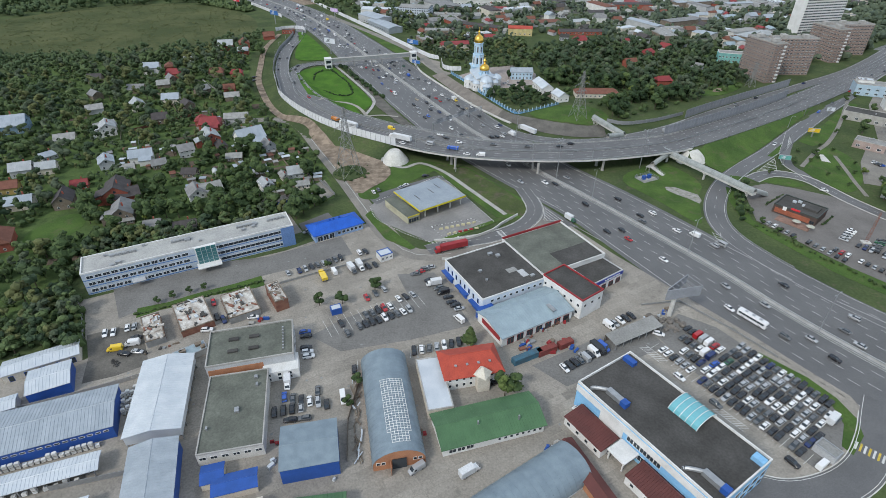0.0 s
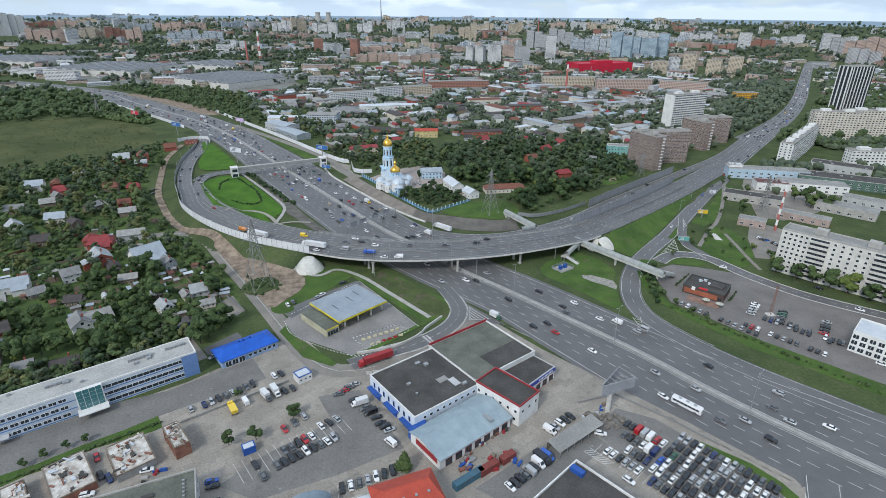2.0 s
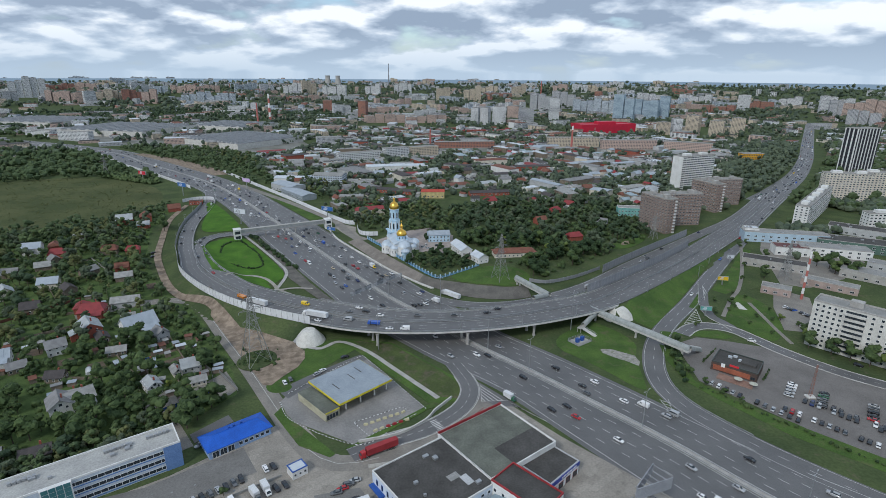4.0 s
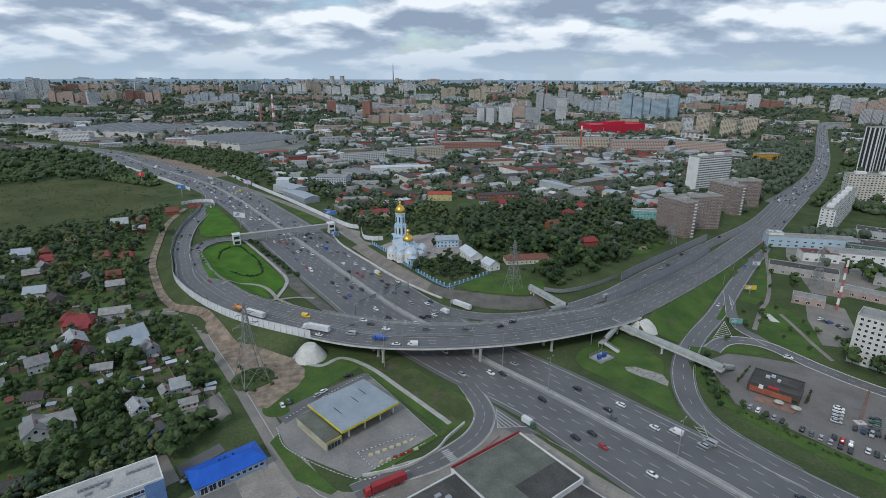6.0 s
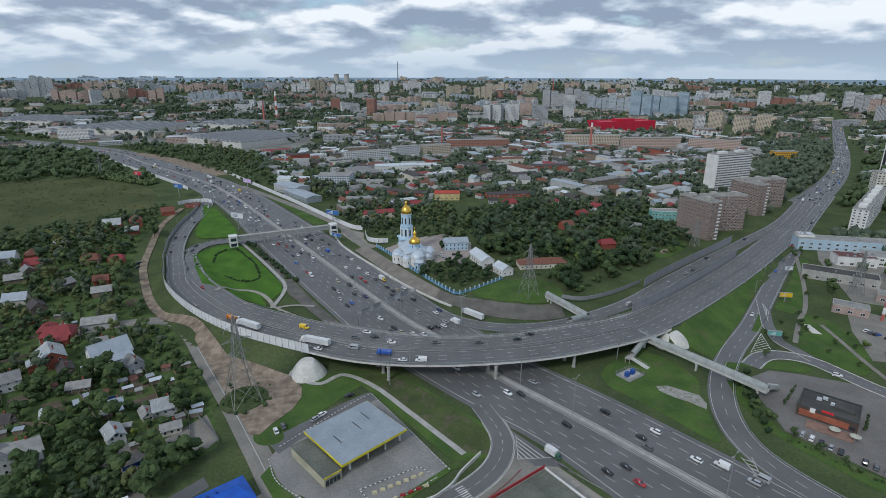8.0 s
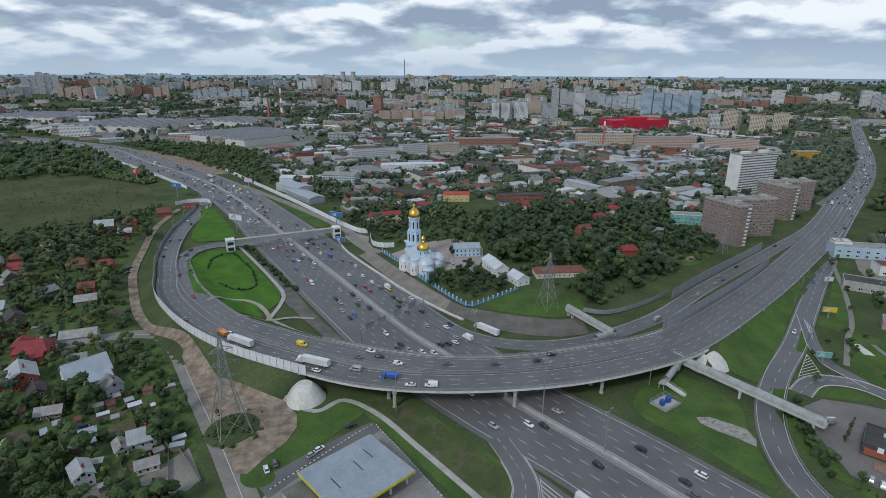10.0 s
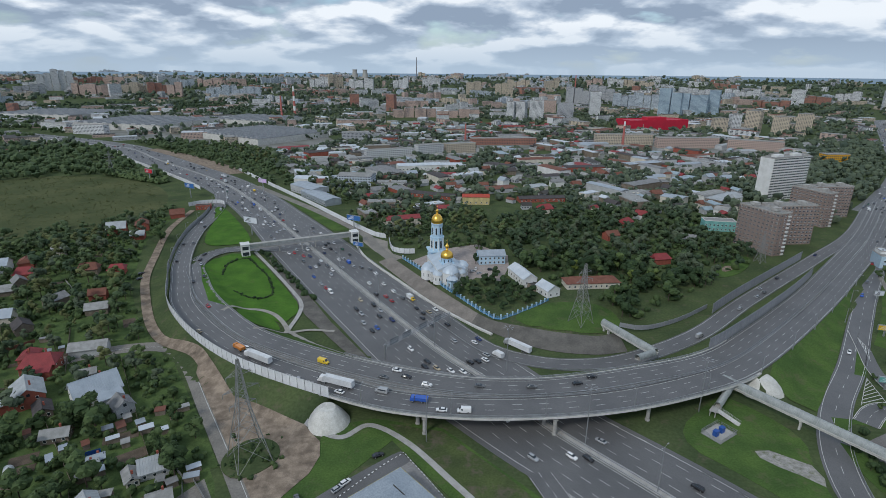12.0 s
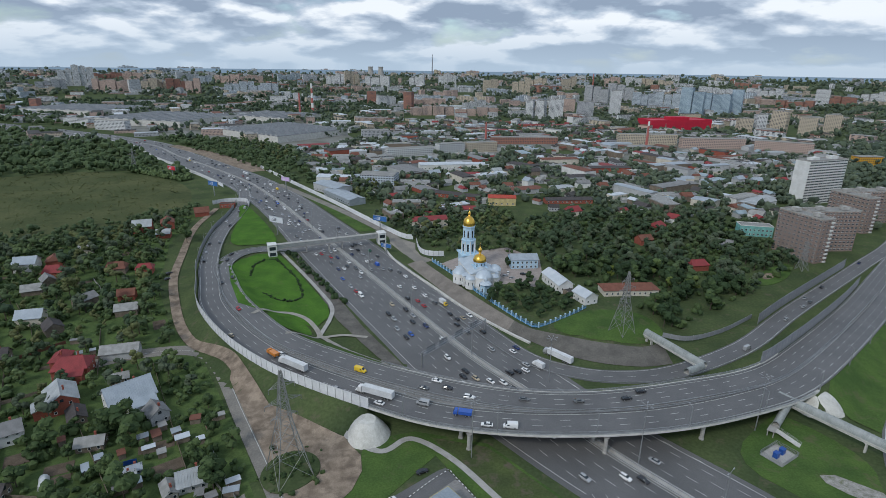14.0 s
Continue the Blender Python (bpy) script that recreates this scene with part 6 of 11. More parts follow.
fresh = mat("worn_asphalt", (0.20, 0.195, 0.185), 0.9, (0.155, 0.15, 0.142), 0.08, 1.5, 0.05, stain=(0.3, 0.56, 0.8, (0.11, 0.105, 0.098)))
patch("asphalt_lot", [(-72, 142), (-58, 136), (-34, 146), (-12, 158), (-24, 178), (-32, 190), (-48, 186), (-40, 172), (-62, 154)], 0.14, fresh, "worn asphalt laid over the slabs", "yard")
patch("asphalt_lot", [(-172, 165), (-150, 139.5), (-144, 147), (-104, 177), (-72, 198), (-82, 212), (-110, 190)], 0.14, fresh, "smooth asphalt apron before the office", "yard")
patch("asphalt_lot", [(58, 165), (80, 128), (96, 111), (112, 124), (113, 136), (100, 152), (83, 172), (70, 178)], 0.14, fresh, "worn asphalt of the car lot", "yard")
patch("asphalt_lot", [(24, 132), (62, 158), (56, 166), (36, 158), (12, 140)], 0.14, fresh, "worn asphalt lane through the yard", "yard")
patch("dirt_lot", [(-156, 129), (-152, 131.5), (-147, 135), (-136, 134), (-127, 123), (-124, 119), (-132, 112), (-141, 107), (-147, 118)], 0.14, gravel_slope, "dark churned gravel lot beside the sheds", "yard")
s = Shape()
for k in range(14):
    lump_r = tr_.uniform(0.8, 1.6)
    s.box((-136 + tr_.uniform(-1.6, 1.6), 117.5 + tr_.uniform(-1.4, 1.4), 0.3), (lump_r, lump_r, 0.8), 0, tr_.uniform(0, 90), 0.3)
thing("gravel_heap", s, roof_dark, "small dark heap of gravel in the lot", "heap", kind="stuff")


def bay_lines(a, b, n, length, heading):
    """White lines between parking bays from a to b."""
    s = Shape()
    for k in range(n + 1):
        x, y = a[0] + (b[0] - a[0]) * k / n, a[1] + (b[1] - a[1]) * k / n
        s.box((x, y, 0.152), (length, 0.14, 0.01), 0, heading)
    thing("bay_marking", s, marking, "worn white parking bay lines", "markings", kind="structure")


bay_lines((-67, 147), (-35, 171), 14, 10.5, -52)
bay_lines((-50, 130.5), (-15, 148), 14, 5.0, -77)
bay_lines((66, 146.5), (95, 114.5), 18, 6.0, 42)
bay_lines((57, 157), (67, 146), 6, 5.5, 42)


def hatching(x, y, L, W, yaw, n):
    s = Shape()
    for k in range(n):
        s.box((-L / 2 + L * (k + 0.5) / n, 0, 0), (W * 1.25, 0.2, 0.012), 0, 55)
    for q in (-W / 2, W / 2):
        s.box((0, q, 0), (L, 0.16, 0.012))
    thing("hatched_zone", s, marking, "white hatched no-parking zone", "markings", kind="structure", m=pose(x, y, 0.155, 0, 0, yaw))


hatching(56, 153, 9, 3.0, -48, 8)
hatching(76, 126.5, 10, 2.6, -46, 9)


def wall_run(pts, material, label, h=2.0, step=2.5):
    """A fence of equal panels along a line."""
    f = new("fence")
    f.matrix_basis = pose(pts[0][0], pts[0][1], 0)
    tagged(f, label, "fence")
    bd = Shape()
    bd.box((step / 2, 0, h / 2), (step - 0.14, 0.08, h))
    bd.box((0, 0, h / 2 + 0.06), (0.16, 0.16, h + 0.12))
    me = bd.mesh("panel", material)
    for (x0, y0), (x1, y1) in zip(pts, pts[1:]):
        L = math.hypot(x1 - x0, y1 - y0)
        n = max(1, round(L / step))
        a = math.degrees(math.atan2(y1 - y0, x1 - x0))
        for k in range(n):
            t = k / n
            part("panel", me, None, f, m=pose(x0 + (x1 - x0) * t - pts[0][0], y0 + (y1 - y0) * t - pts[0][1], 0, 0, 0, a))


wall_run([(-156, 92), (-139, 102), (-127, 110), (-116, 118)], concrete, "grey concrete panel fence between two yards")
wall_run([(-173, 146), (-168, 142), (-156, 127.5)], steel, "grey sheet fence along the yard's edge")
wall_run([(-97, 170.5), (-80, 183), (-62, 195.5)], steel, "low grey fence along the car park", 1.2)
wall_run([(-47, 121), (-46, 106), (-42, 92)], wood_old, "weathered board fence beside the hangar", 1.8)
wall_run([(-30, 200), (-12, 204), (10, 222)], concrete_pale, "pale concrete panel fence behind the warehouse", 1.8)
wall_run([(-122, 70), (-104, 78), (-99, 88)], steel, "grey sheet fence between the sheds", 2.2)
wall_run([(56, 181), (72, 186), (88, 172), (101, 158)], steel, "low grey fence along the motorway", 1.1)

# clutter along walls and in corners of the yard
cl = random.Random(303)
junk_m = [wood_old, rust, steel, concrete, tin_pale, blue_paint, red_paint, roof_dark, MATS["weathered_boards"]]
for x0, y0, x1, y1, n in ((-98, 119, -84, 92, 14), (-74, 92, -62, 96, 6), (-100, 88, -112, 112, 12), (-66, 84, -60, 98, 8), (-25, 106, -13, 104, 6), (-56, 104, -44, 86, 8), (14, 158, 26, 166, 10), (30, 174, 24, 166, 6), (-100, 140, -92, 150, 8), (56, 172, 68, 180, 14), (-128, 124, -120, 130, 6), (12, 100, 24, 112, 6), (-30, 122, -26, 98, 10)):
    for k in range(n):
        t = cl.random()
        s = Shape()
        L, W, H = cl.uniform(0.5, 2.6), cl.uniform(0.4, 1.3), cl.uniform(0.3, 1.3)
        s.box((0, 0, H / 2), (L, W, H), 0, 0, cl.uniform(0.8, 1.0))
        if cl.random() < 0.5:
            s.box((L * 0.2, 0, H + 0.12), (L * 0.5, W * 0.8, 0.25), 0, cl.uniform(0, 40))
        thing("scrap_box", s, cl.choice(junk_m), "odd crate or heap of stored goods in the yard", "crate", "yard clutter", m=pose(x0 + (x1 - x0) * t + cl.uniform(-1, 1), y0 + (y1 - y0) * t + cl.uniform(-1, 1), 0.11, 0, 0, cl.uniform(0, 90)))
# manholes and patches on the yard
ms = Shape()
for k in range(60):
    x, y = cl.uniform(-130, 80), cl.uniform(95, 195)
    if inside(YARD_LINE, x, y):
        ms.turned([(0.45, 0.1), (0.45, 0.158)], 10, (x, y))
thing("manhole_covers", ms, steel_dark, "round iron manhole covers in the yard", "manholes", kind="stuff")
# ---- trees ----
bark = mat("bark", (0.10, 0.08, 0.06), 0.95, (0.07, 0.055, 0.045), 1.0, 8.0, 0.4)
leaves = leaf_mat("leaves", (0.040, 0.066, 0.028), (0.106, 0.144, 0.056), (1.5, 1.35, 0.8))
leaves_dark = leaf_mat("dark_leaves", (0.024, 0.043, 0.021), (0.058, 0.088, 0.038), (1.1, 1.1, 0.9))
# pale cool greens: the haze of distance is put into these leaf colours
leaves_hazed = leaf_mat("hazed_leaves", (0.052, 0.074, 0.054), (0.112, 0.140, 0.088), (1, 1, 1), False)
WOOD_LEAVES = [leaf_mat("mixed_leaves", a_, b_, (1, 1, 1), False) for a_, b_ in (((0.055, 0.083, 0.038), (0.081, 0.115, 0.051)), ((0.078, 0.113, 0.048), (0.110, 0.149, 0.060)), ((0.037, 0.060, 0.033), (0.055, 0.083, 0.043)), ((0.090, 0.103, 0.044), (0.129, 0.143, 0.057)), ((0.060, 0.081, 0.051), (0.092, 0.115, 0.069)))]
ICO_V, ICO_F = None, None


def ico(sub):
    b = bmesh.new()
    bmesh.ops.create_icosphere(b, subdivisions=sub, radius=1.0)
    v = np.array([p.co[:] for p in b.verts])
    f = [tuple(q.index for q in t.verts) for t in b.faces]
    b.free()
    return v, f


ICO = {0: ico(1), 1: ico(2)}


def lump(shape, c, r, rn, sub=1, squash=0.85, rough=0.28):
    """One leafy clump: a dented ball with an uneven skin."""
    v, f = ICO[sub]
    ph = rn.random() * 50
    k = len(shape.v)
    for p in v:
        q = 1 + rough * (noise.noise(Vector(p) * 1.7 + Vector((ph, 0, 0))) + rn.uniform(-0.35, 0.35))
        shape.v.append((c[0] + p[0] * r * q, c[1] + p[1] * r * q, c[2] + p[2] * r * q * squash))
    shape.f.extend(tuple(k + i for i in t) for t in f)
    shape.m.extend([0] * len(f))


def sprays(shape, c, r, n, rn, size=0.55, squash=0.85):
    """Loose twigs of leaves standing off a clump."""
    for _ in range(n):
        d = Vector((rn.gauss(0, 1), rn.gauss(0, 1), rn.gauss(0.25, 1))).normalized()
        p = Vector(c) + Vector((d.x * r, d.y * r, d.z * r * squash)) * rn.uniform(0.9, 1.18)
        u = Vector((rn.gauss(0, 1), rn.gauss(0, 1), rn.gauss(0, 1))).normalized()
        w = d.cross(u)
        s = size * rn.uniform(0.6, 1.3)
        shape.face([p + u * s, p + w * s * 0.7, p - u * s, p - w * s * 0.7])


def tree_kind(seed, conic=False, lobes=9, sub=1, spray=20):
    """Trunk with limbs and a crown of clumps, 10 m tall at scale 1."""
    rn = random.Random(seed)
    t = Shape()
    t.turned([(0.24, -0.3), (0.17, 1.5), (0.11, 4.5), (0.05, 8)], 7)
    c = Shape()
    for k in range(lobes):
        if conic:
            z = 2.2 + 7 * k / lobes
            rad = 2.2 * (1 - (z - 1.5) / 9.5)
            a = k * 2.4
            p = (rad * 0.35 * math.cos(a), rad * 0.35 * math.sin(a), z)
            r = rad * 0.95 + 0.35
        else:
            a, hh = k * 2.4 + rn.uniform(-0.4, 0.4), 3.8 + 4.8 * ((k * 0.618) % 1)
            rad = 2.1 * math.sin(math.pi * min(1, (hh - 2.2) / 7.6)) * rn.uniform(0.6, 1.15)
            p = (rad * math.cos(a), rad * math.sin(a), hh)
            r = rn.uniform(1.25, 2.0) * (1.0 if lobes < 10 else 0.84)
            t.beam((0, 0, hh - 2.2), (p[0] * 0.8, p[1] * 0.8, hh - 0.4), 0.12)
        lump(c, p, r, rn, sub, 0.85, 0.42)
        sprays(c, p, r, spray, rn, 0.55 if sub else 0.75)
    return t.mesh("tree", bark), c.mesh("crown", leaves)


TREES = [tree_kind(s) for s in (1, 2, 3, 4)] + [tree_kind(5, lobes=12), tree_kind(6, lobes=6)]
LIGHT = [tree_kind(s, lobes=10, sub=0, spray=5) for s in (21, 22, 23, 24, 25)]
for a_, b_ in LIGHT[:]:
    for lm in WOOD_LEAVES:
        b2 = b_.copy()
        b2.materials.clear()
        b2.materials.append(lm)
        LIGHT.append((a_, b2))
LIGHT = LIGHT[5:]
CONES = [tree_kind(s, True) for s in (11, 12)]
DARK = []
for a_, b_ in TREES[:4]:
    b2 = b_.copy()
    b2.materials.clear()
    b2.materials.append(leaves_dark)
    DARK.append((a_, b2))


FAR_TREES, FAR_CARS = [], []
ft = Shape()
ft.turned([(0.22, -0.3), (0.14, 3.0), (0.05, 7.0)], 4)
far_trunk = ft.mesh("tree", bark)


def merged(name, pairs, label, category):
    """Many far copies of a few meshes as one object."""
    mats, vs, fs, mi, base = [], [], [], [], 0
    cache = {}
    for me, m in pairs:
        if me.name not in cache:
            co = np.empty(len(me.vertices) * 3)
            me.vertices.foreach_get("co", co)
            ix = []
            for t in me.materials:
                if t not in mats:
                    mats.append(t)
                ix.append(mats.index(t))
            cache[me.name] = (co.reshape(-1, 3), [tuple(p.vertices) for p in me.polygons], [ix[p.material_index] for p in me.polygons])
        co, pf, pm = cache[me.name]
        a = np.array(m)
        vs.append(co @ a[:3, :3].T + a[:3, 3])
        fs.extend(tuple(i + base for i in f) for f in pf)
        mi.extend(pm)
        base += len(co)
    if not vs:
        return None
    me = bpy.data.meshes.new(name)
    me.from_pydata(np.vstack(vs).tolist(), [], fs)
    for t in mats:
        me.materials.append(t)
    me.polygons.foreach_set("material_index", mi)
    return tagged(new(name, me), label, category, kind="stuff")


def dark_wood(rn):
    """A tree for the dense wood, from the darker kinds."""
    k = rn.randrange(5)
    return LIGHT[k * len(WOOD_LEAVES) + rn.choice([0, 2, 2, 2, 4])]


def tree(x, y, h, rn, kinds=None, label="leafy green deciduous tree", group="trees", z=None, wide=None, far=False):
    tr, cr = dark_wood(rn) if far and kinds else rn.choice(LIGHT if far else kinds or TREES)
    z = ground_z(x, y) if z is None else z
    w = wide or h / 10 * rn.uniform(0.85, 1.2)
    mx = Matrix.LocRotScale((x, y, z), Euler((0, 0, rn.uniform(0, 6.28))), (w, w, h / 10))
    if far:
        FAR_TREES.append((cr, mx))
        FAR_TREES.append((far_trunk, mx))
        return None
    ob = thing("tree", tr, None, label, "tree", group, m=mx)
    part("crown", cr, None, ob)
    return ob


ROADS = [(MOTORWAY[:, :3], 37), (RAMP_OUT, 9), (RAMP_IN, 8), (SLIP, 8), (RAMP_EAST, 8), (AVENUE[:, :3], 16), (street, 7), (track, 5), (side_st, 6), (turn_l, 5), (join, 6)]
KEEP = []


def free(x, y, r=0.0):
    for ln, w in ROADS:
        if near_line(ln[:, :2] if ln.shape[1] > 2 else ln, x, y)[0] < w + r:
            return False
    return all((x - a) ** 2 + (y - b) ** 2 > (c + r) ** 2 for a, b, c in KEEP)


def scatter(poly, n, rn, r=0.0, tries=40, gap=0.0):
    xs, ys = [p[0] for p in poly], [p[1] for p in poly]
    out = []
    for _ in range(n * tries):
        if len(out) >= n:
            break
        x, y = rn.uniform(min(xs), max(xs)), rn.uniform(min(ys), max(ys))
        if inside(poly, x, y) and free(x, y, r) and (not gap or all((x - a) ** 2 + (y - b) ** 2 > gap * gap for a, b in out[-60:])):
            out.append((x, y))
    return out


VILLAGE = [(-296, 610), (-276, 520), (-236, 436), (-206, 392), (-180, 372), (-150, 330), (-106, 268), (-98, 250), (-108, 234), (-150, 214), (-190, 188), (-186, 120), (-330, 120), (-480, 360), (-440, 470), (-345, 510)]
WOOD = [(72, 398), (104, 428), (150, 466), (196, 512), (196, 560), (214, 600), (170, 640), (60, 640), (10, 600), (14, 480), (30, 446)]


def hedge_mass(name, spots, label, category, rn, lo, hi, sub=0, mat_=None, lobes=2):
    """Many shrubs or far trees in one mesh."""
    s = Shape()
    for x, y in spots:
        h = rn.uniform(lo, hi)
        z = ground_z(x, y)
        for k in range(lobes):
            r = h * rn.uniform(0.32, 0.5)
            lump(s, (x + rn.uniform(-0.4, 0.4) * h, y + rn.uniform(-0.4, 0.4) * h, z + h * rn.uniform(0.35, 0.62)), r, rn, sub, rn.uniform(0.8, 1.15), 0.4)
        if hi < 9 or sub:
            sprays(s, (x, y, z + h * 0.55), h * 0.5, 5, rn, h * 0.13)
    return thing(name, s, mat_ or leaves, label, category, kind="stuff")



def canopy(name, spots, label, category, seed, lo, hi, clumps=3, spread=0.42, material=None):
    """Countless far trees: each a handful of ragged leaf clumps, all in one mesh."""
    g = np.random.default_rng(seed)
    n = len(spots)
    pts = np.array([(x, y, ground_z(x, y)) for x, y in spots])
    h = g.uniform(lo, hi, n) * g.choice([0.75, 1.0, 1.0, 1.2], n)
    c = np.repeat(pts, clumps, 0)
    hh = np.repeat(h, clumps)
    m = len(c)
    r = hh * g.uniform(0.20, 0.34, m)
    c[:, 0] += g.normal(0, spread, m) * hh * 0.6
    c[:, 1] += g.normal(0, spread, m) * hh * 0.6
    c[:, 2] += hh * g.uniform(0.28, 0.78, m)
    v, f = ICO[0]
    a = g.uniform(0, 6.283, m)
    ca, sa = np.cos(a)[:, None], np.sin(a)[:, None]
    x, y, z = v[None, :, 0] * ca - v[None, :, 1] * sa, v[None, :, 0] * sa + v[None, :, 1] * ca, np.repeat(v[None, :, 2], m, 0)
    q = r[:, None] * g.uniform(0.62, 1.35, (m, len(v)))
    vs = np.stack([c[:, 0:1] + x * q, c[:, 1:2] + y * q, c[:, 2:3] + z * q * 0.95], 2).reshape(-1, 3)
    fs = (np.array(f)[None] + (np.arange(m) * len(v))[:, None, None]).reshape(-1, 3)
    me = bpy.data.meshes.new(name)
    me.from_pydata(vs.tolist(), [], fs.tolist())
    me.materials.append(material or leaves_hazed)
    return tagged(new(name, me), label, category, kind="stuff")


# ---- village houses ----
V_WALL = {"white": white_wall, "cream": cream_wall, "brick": mat("red_brick", (0.33, 0.10, 0.07), 0.9, (0.26, 0.08, 0.055), 0.6, 6, 0.2), "wood": wood_old,
          "grey": grey_wall, "blue": mat("faded_blue_boards", (0.22, 0.33, 0.44), 0.8, None, 0.4, 5, 0.1), "yellow": mat("ochre_boards", (0.5, 0.36, 0.13), 0.8, None, 0.4, 5, 0.1)}
V_ROOF = {"white": mat("dull_white_sheet", (0.44, 0.46, 0.47), 0.5, (0.33, 0.35, 0.36), 0.3, 4, 0, 0.15, stain=(0.6, 0.55, 0.75, (0.26, 0.24, 0.22))), "grey": mat("slate_sheets", (0.25, 0.25, 0.25), 0.85, (0.18, 0.18, 0.18), 0.4, 5, 0.2), "red": mat("crimson_roof", (0.27, 0.048, 0.05), 0.65, (0.21, 0.04, 0.042), 0.3, 4, 0),
          "zinc": tin_grey, "dark": mat("dark_shingle", (0.085, 0.075, 0.075), 0.85, (0.06, 0.055, 0.055), 0.4, 4, 0.2), "brown": mat("brown_tile", (0.20, 0.085, 0.06), 0.8, (0.15, 0.065, 0.045), 0.4, 4, 0.2),
          "pale": mat("old_asbestos_sheets", (0.34, 0.34, 0.33), 0.9, (0.24, 0.24, 0.23), 0.4, 5, 0.2)}
R_NAME = {"white": "pale metal", "grey": "grey slate-like", "red": "crimson", "zinc": "zinc", "dark": "dark", "brown": "brown", "pale": "weathered grey"}
W_NAME = {"white": "white", "cream": "cream", "brick": "red-brick", "wood": "timber", "grey": "grey", "blue": "faded blue", "yellow": "ochre"}


def house(x, y, L, W, yaw, h, wall, roof, storeys=1, hip=0.0, z=0.0, wing=False, seed=0, name="house", near=True):
    rn = random.Random(seed * 7 + 1)
    b = Building(name, "%s %s house with a %s roof" % ("two-storey" if storeys > 1 else "small", W_NAME[wall], R_NAME[roof]), "house", x, y, L, W, yaw, h, z, "village houses")
    b.walls(V_WALL[wall]).gable(V_ROOF[roof], W * rn.uniform(0.30, 0.42), 0.6, None, 0.9 if roof in ("white", "zinc") and near else 0.0, hip=hip)
    if near:
        for st_ in range(storeys):
            for sd, n in (("f", 3), ("r", 2), ("l", 2)):
                b.row(sd, n, 1.1, 1.3, 0.9 + st_ * 2.8)
        if not hip:
            b.slab("attic_window", (L / 2 + 0.02, 0, h + 0.8), (0.14, 1.2, 1.2), pane)
        b.slab("chimney", (L * 0.18, W * 0.12, h + W * 0.38), (0.7, 0.7, 1.9), V_WALL["brick"])
        if wing:
            s = Shape()
            s.box((L * 0.18, -W / 2 - 2.2, h * 0.4), (L * 0.5, 4.4, h * 0.8))
            part("wing", s, V_WALL[wall], b.top)
            s = Shape()
            x0, x1, y0, y1 = L * 0.18 - L * 0.28, L * 0.18 + L * 0.28, -W / 2 - 4.8, -W / 2 + 0.4
            s.face([(x0, y0, h * 0.78), (x1, y0, h * 0.78), (x1, y1, h * 1.05), (x0, y1, h * 1.05)])
            s.face([(x0, y1, h * 0.99), (x1, y1, h * 0.99), (x1, y0, h * 0.72), (x0, y0, h * 0.72)])
            for xa in (x0, x1):
                s.face([(xa, y0, h * 0.72), (xa, y0, h * 0.78), (xa, y1, h * 1.05), (xa, y1, h * 0.99)])
            part("wing_roof", s, V_ROOF[roof], b.top)
    KEEP.append((x, y, max(L, W) * 0.62))
    return b


patch("garden_turf", [q for q in VILLAGE if ground_z(*q) < 0.02], 0.05, MATS["garden_grass"], "overgrown garden turf between the houses", "ground")
# houses: place, length, width, heading, eaves, wall, roof, storeys, hip
house(-216, 334, 14, 11, 20, 5.6, "brick", "red", 2, 3, 0, True, 0)
house(-204, 311, 14, 11, -48, 5.4, "brick", "white", 2, 0, 0, True, 1)
house(-177, 314, 17, 13, 48, 5.6, "white", "zinc", 2, 0, 0, True, 2)
house(-160.7, 305.7, 8, 7, -40, 4.2, "grey", "grey", 1, 0, 0, False, 3)
house(-208, 289, 9, 8, 40, 5, "white", "grey", 2, 0, 0, False, 4)
house(-231, 277, 13, 9, 30, 4.6, "white", "zinc", 1, 0, 0, True, 5)
house(-247, 266, 11, 8, -50, 4.4, "grey", "zinc", 1, 0, 0, False, 6)
house(-298, 295, 12, 8, 30, 3.6, "cream", "pale", 1, 0, 0, False, 7)
house(-281, 314, 12, 10, -50, 6, "white", "white", 2, 0, 0, True, 8)
house(-288, 248, 11, 9, 30, 4.6, "grey", "white", 1, 0, 0, False, 9)
house(-276, 253, 10, 8, 30, 4.2, "cream", "white", 1, 0, 0, False, 10)
house(-290, 361, 10, 9, -45, 5.6, "cream", "white", 2, 0, 0, False, 11, near=False)
house(-338, 454, 13, 11, 20, 6, "white", "zinc", 2, 0, 0, True, 12, near=False)
house(-318, 401, 13, 9, 15, 3.4, "wood", "grey", 1, 0, 0, False, 13, near=False)
house(-304, 417, 10, 8, 30, 3.4, "wood", "pale", 1, 0, 0, False, 14, near=False)
house(-312, 445, 11, 9, 20, 4.2, "brick", "red", 1, 2, 0, True, 15, near=False)
house(-328, 466, 10, 9, -60, 4.2, "brick", "brown", 1, 2, 0, False, 16, near=False)
house(-314, 547, 14, 12, 25, 5.6, "brick", "white", 2, 0, 0, True, 17, near=False)
house(-300, 560, 14, 10, -60, 5.4, "brick", "brown", 2, 0, 0, False, 18, near=False)
house(-288, 533, 10, 8, 20, 4, "brick", "white", 1, 0, 0, False, 19, near=False)
house(-274, 380, 12, 9, 20, 4.8, "cream", "zinc", 1, 0, 0, False, 20, near=False)
house(-255, 371, 10, 8, -40, 4, "wood", "dark", 1, 0, 0, False, 21, near=False)
house(-276, 455, 12, 9, 20, 4.4, "wood", "brown", 1, 2, 0, True, 22, near=False)
house(-257, 456, 10, 8, 20, 4.4, "brick", "red", 1, 2, 0, False, 23, near=False)
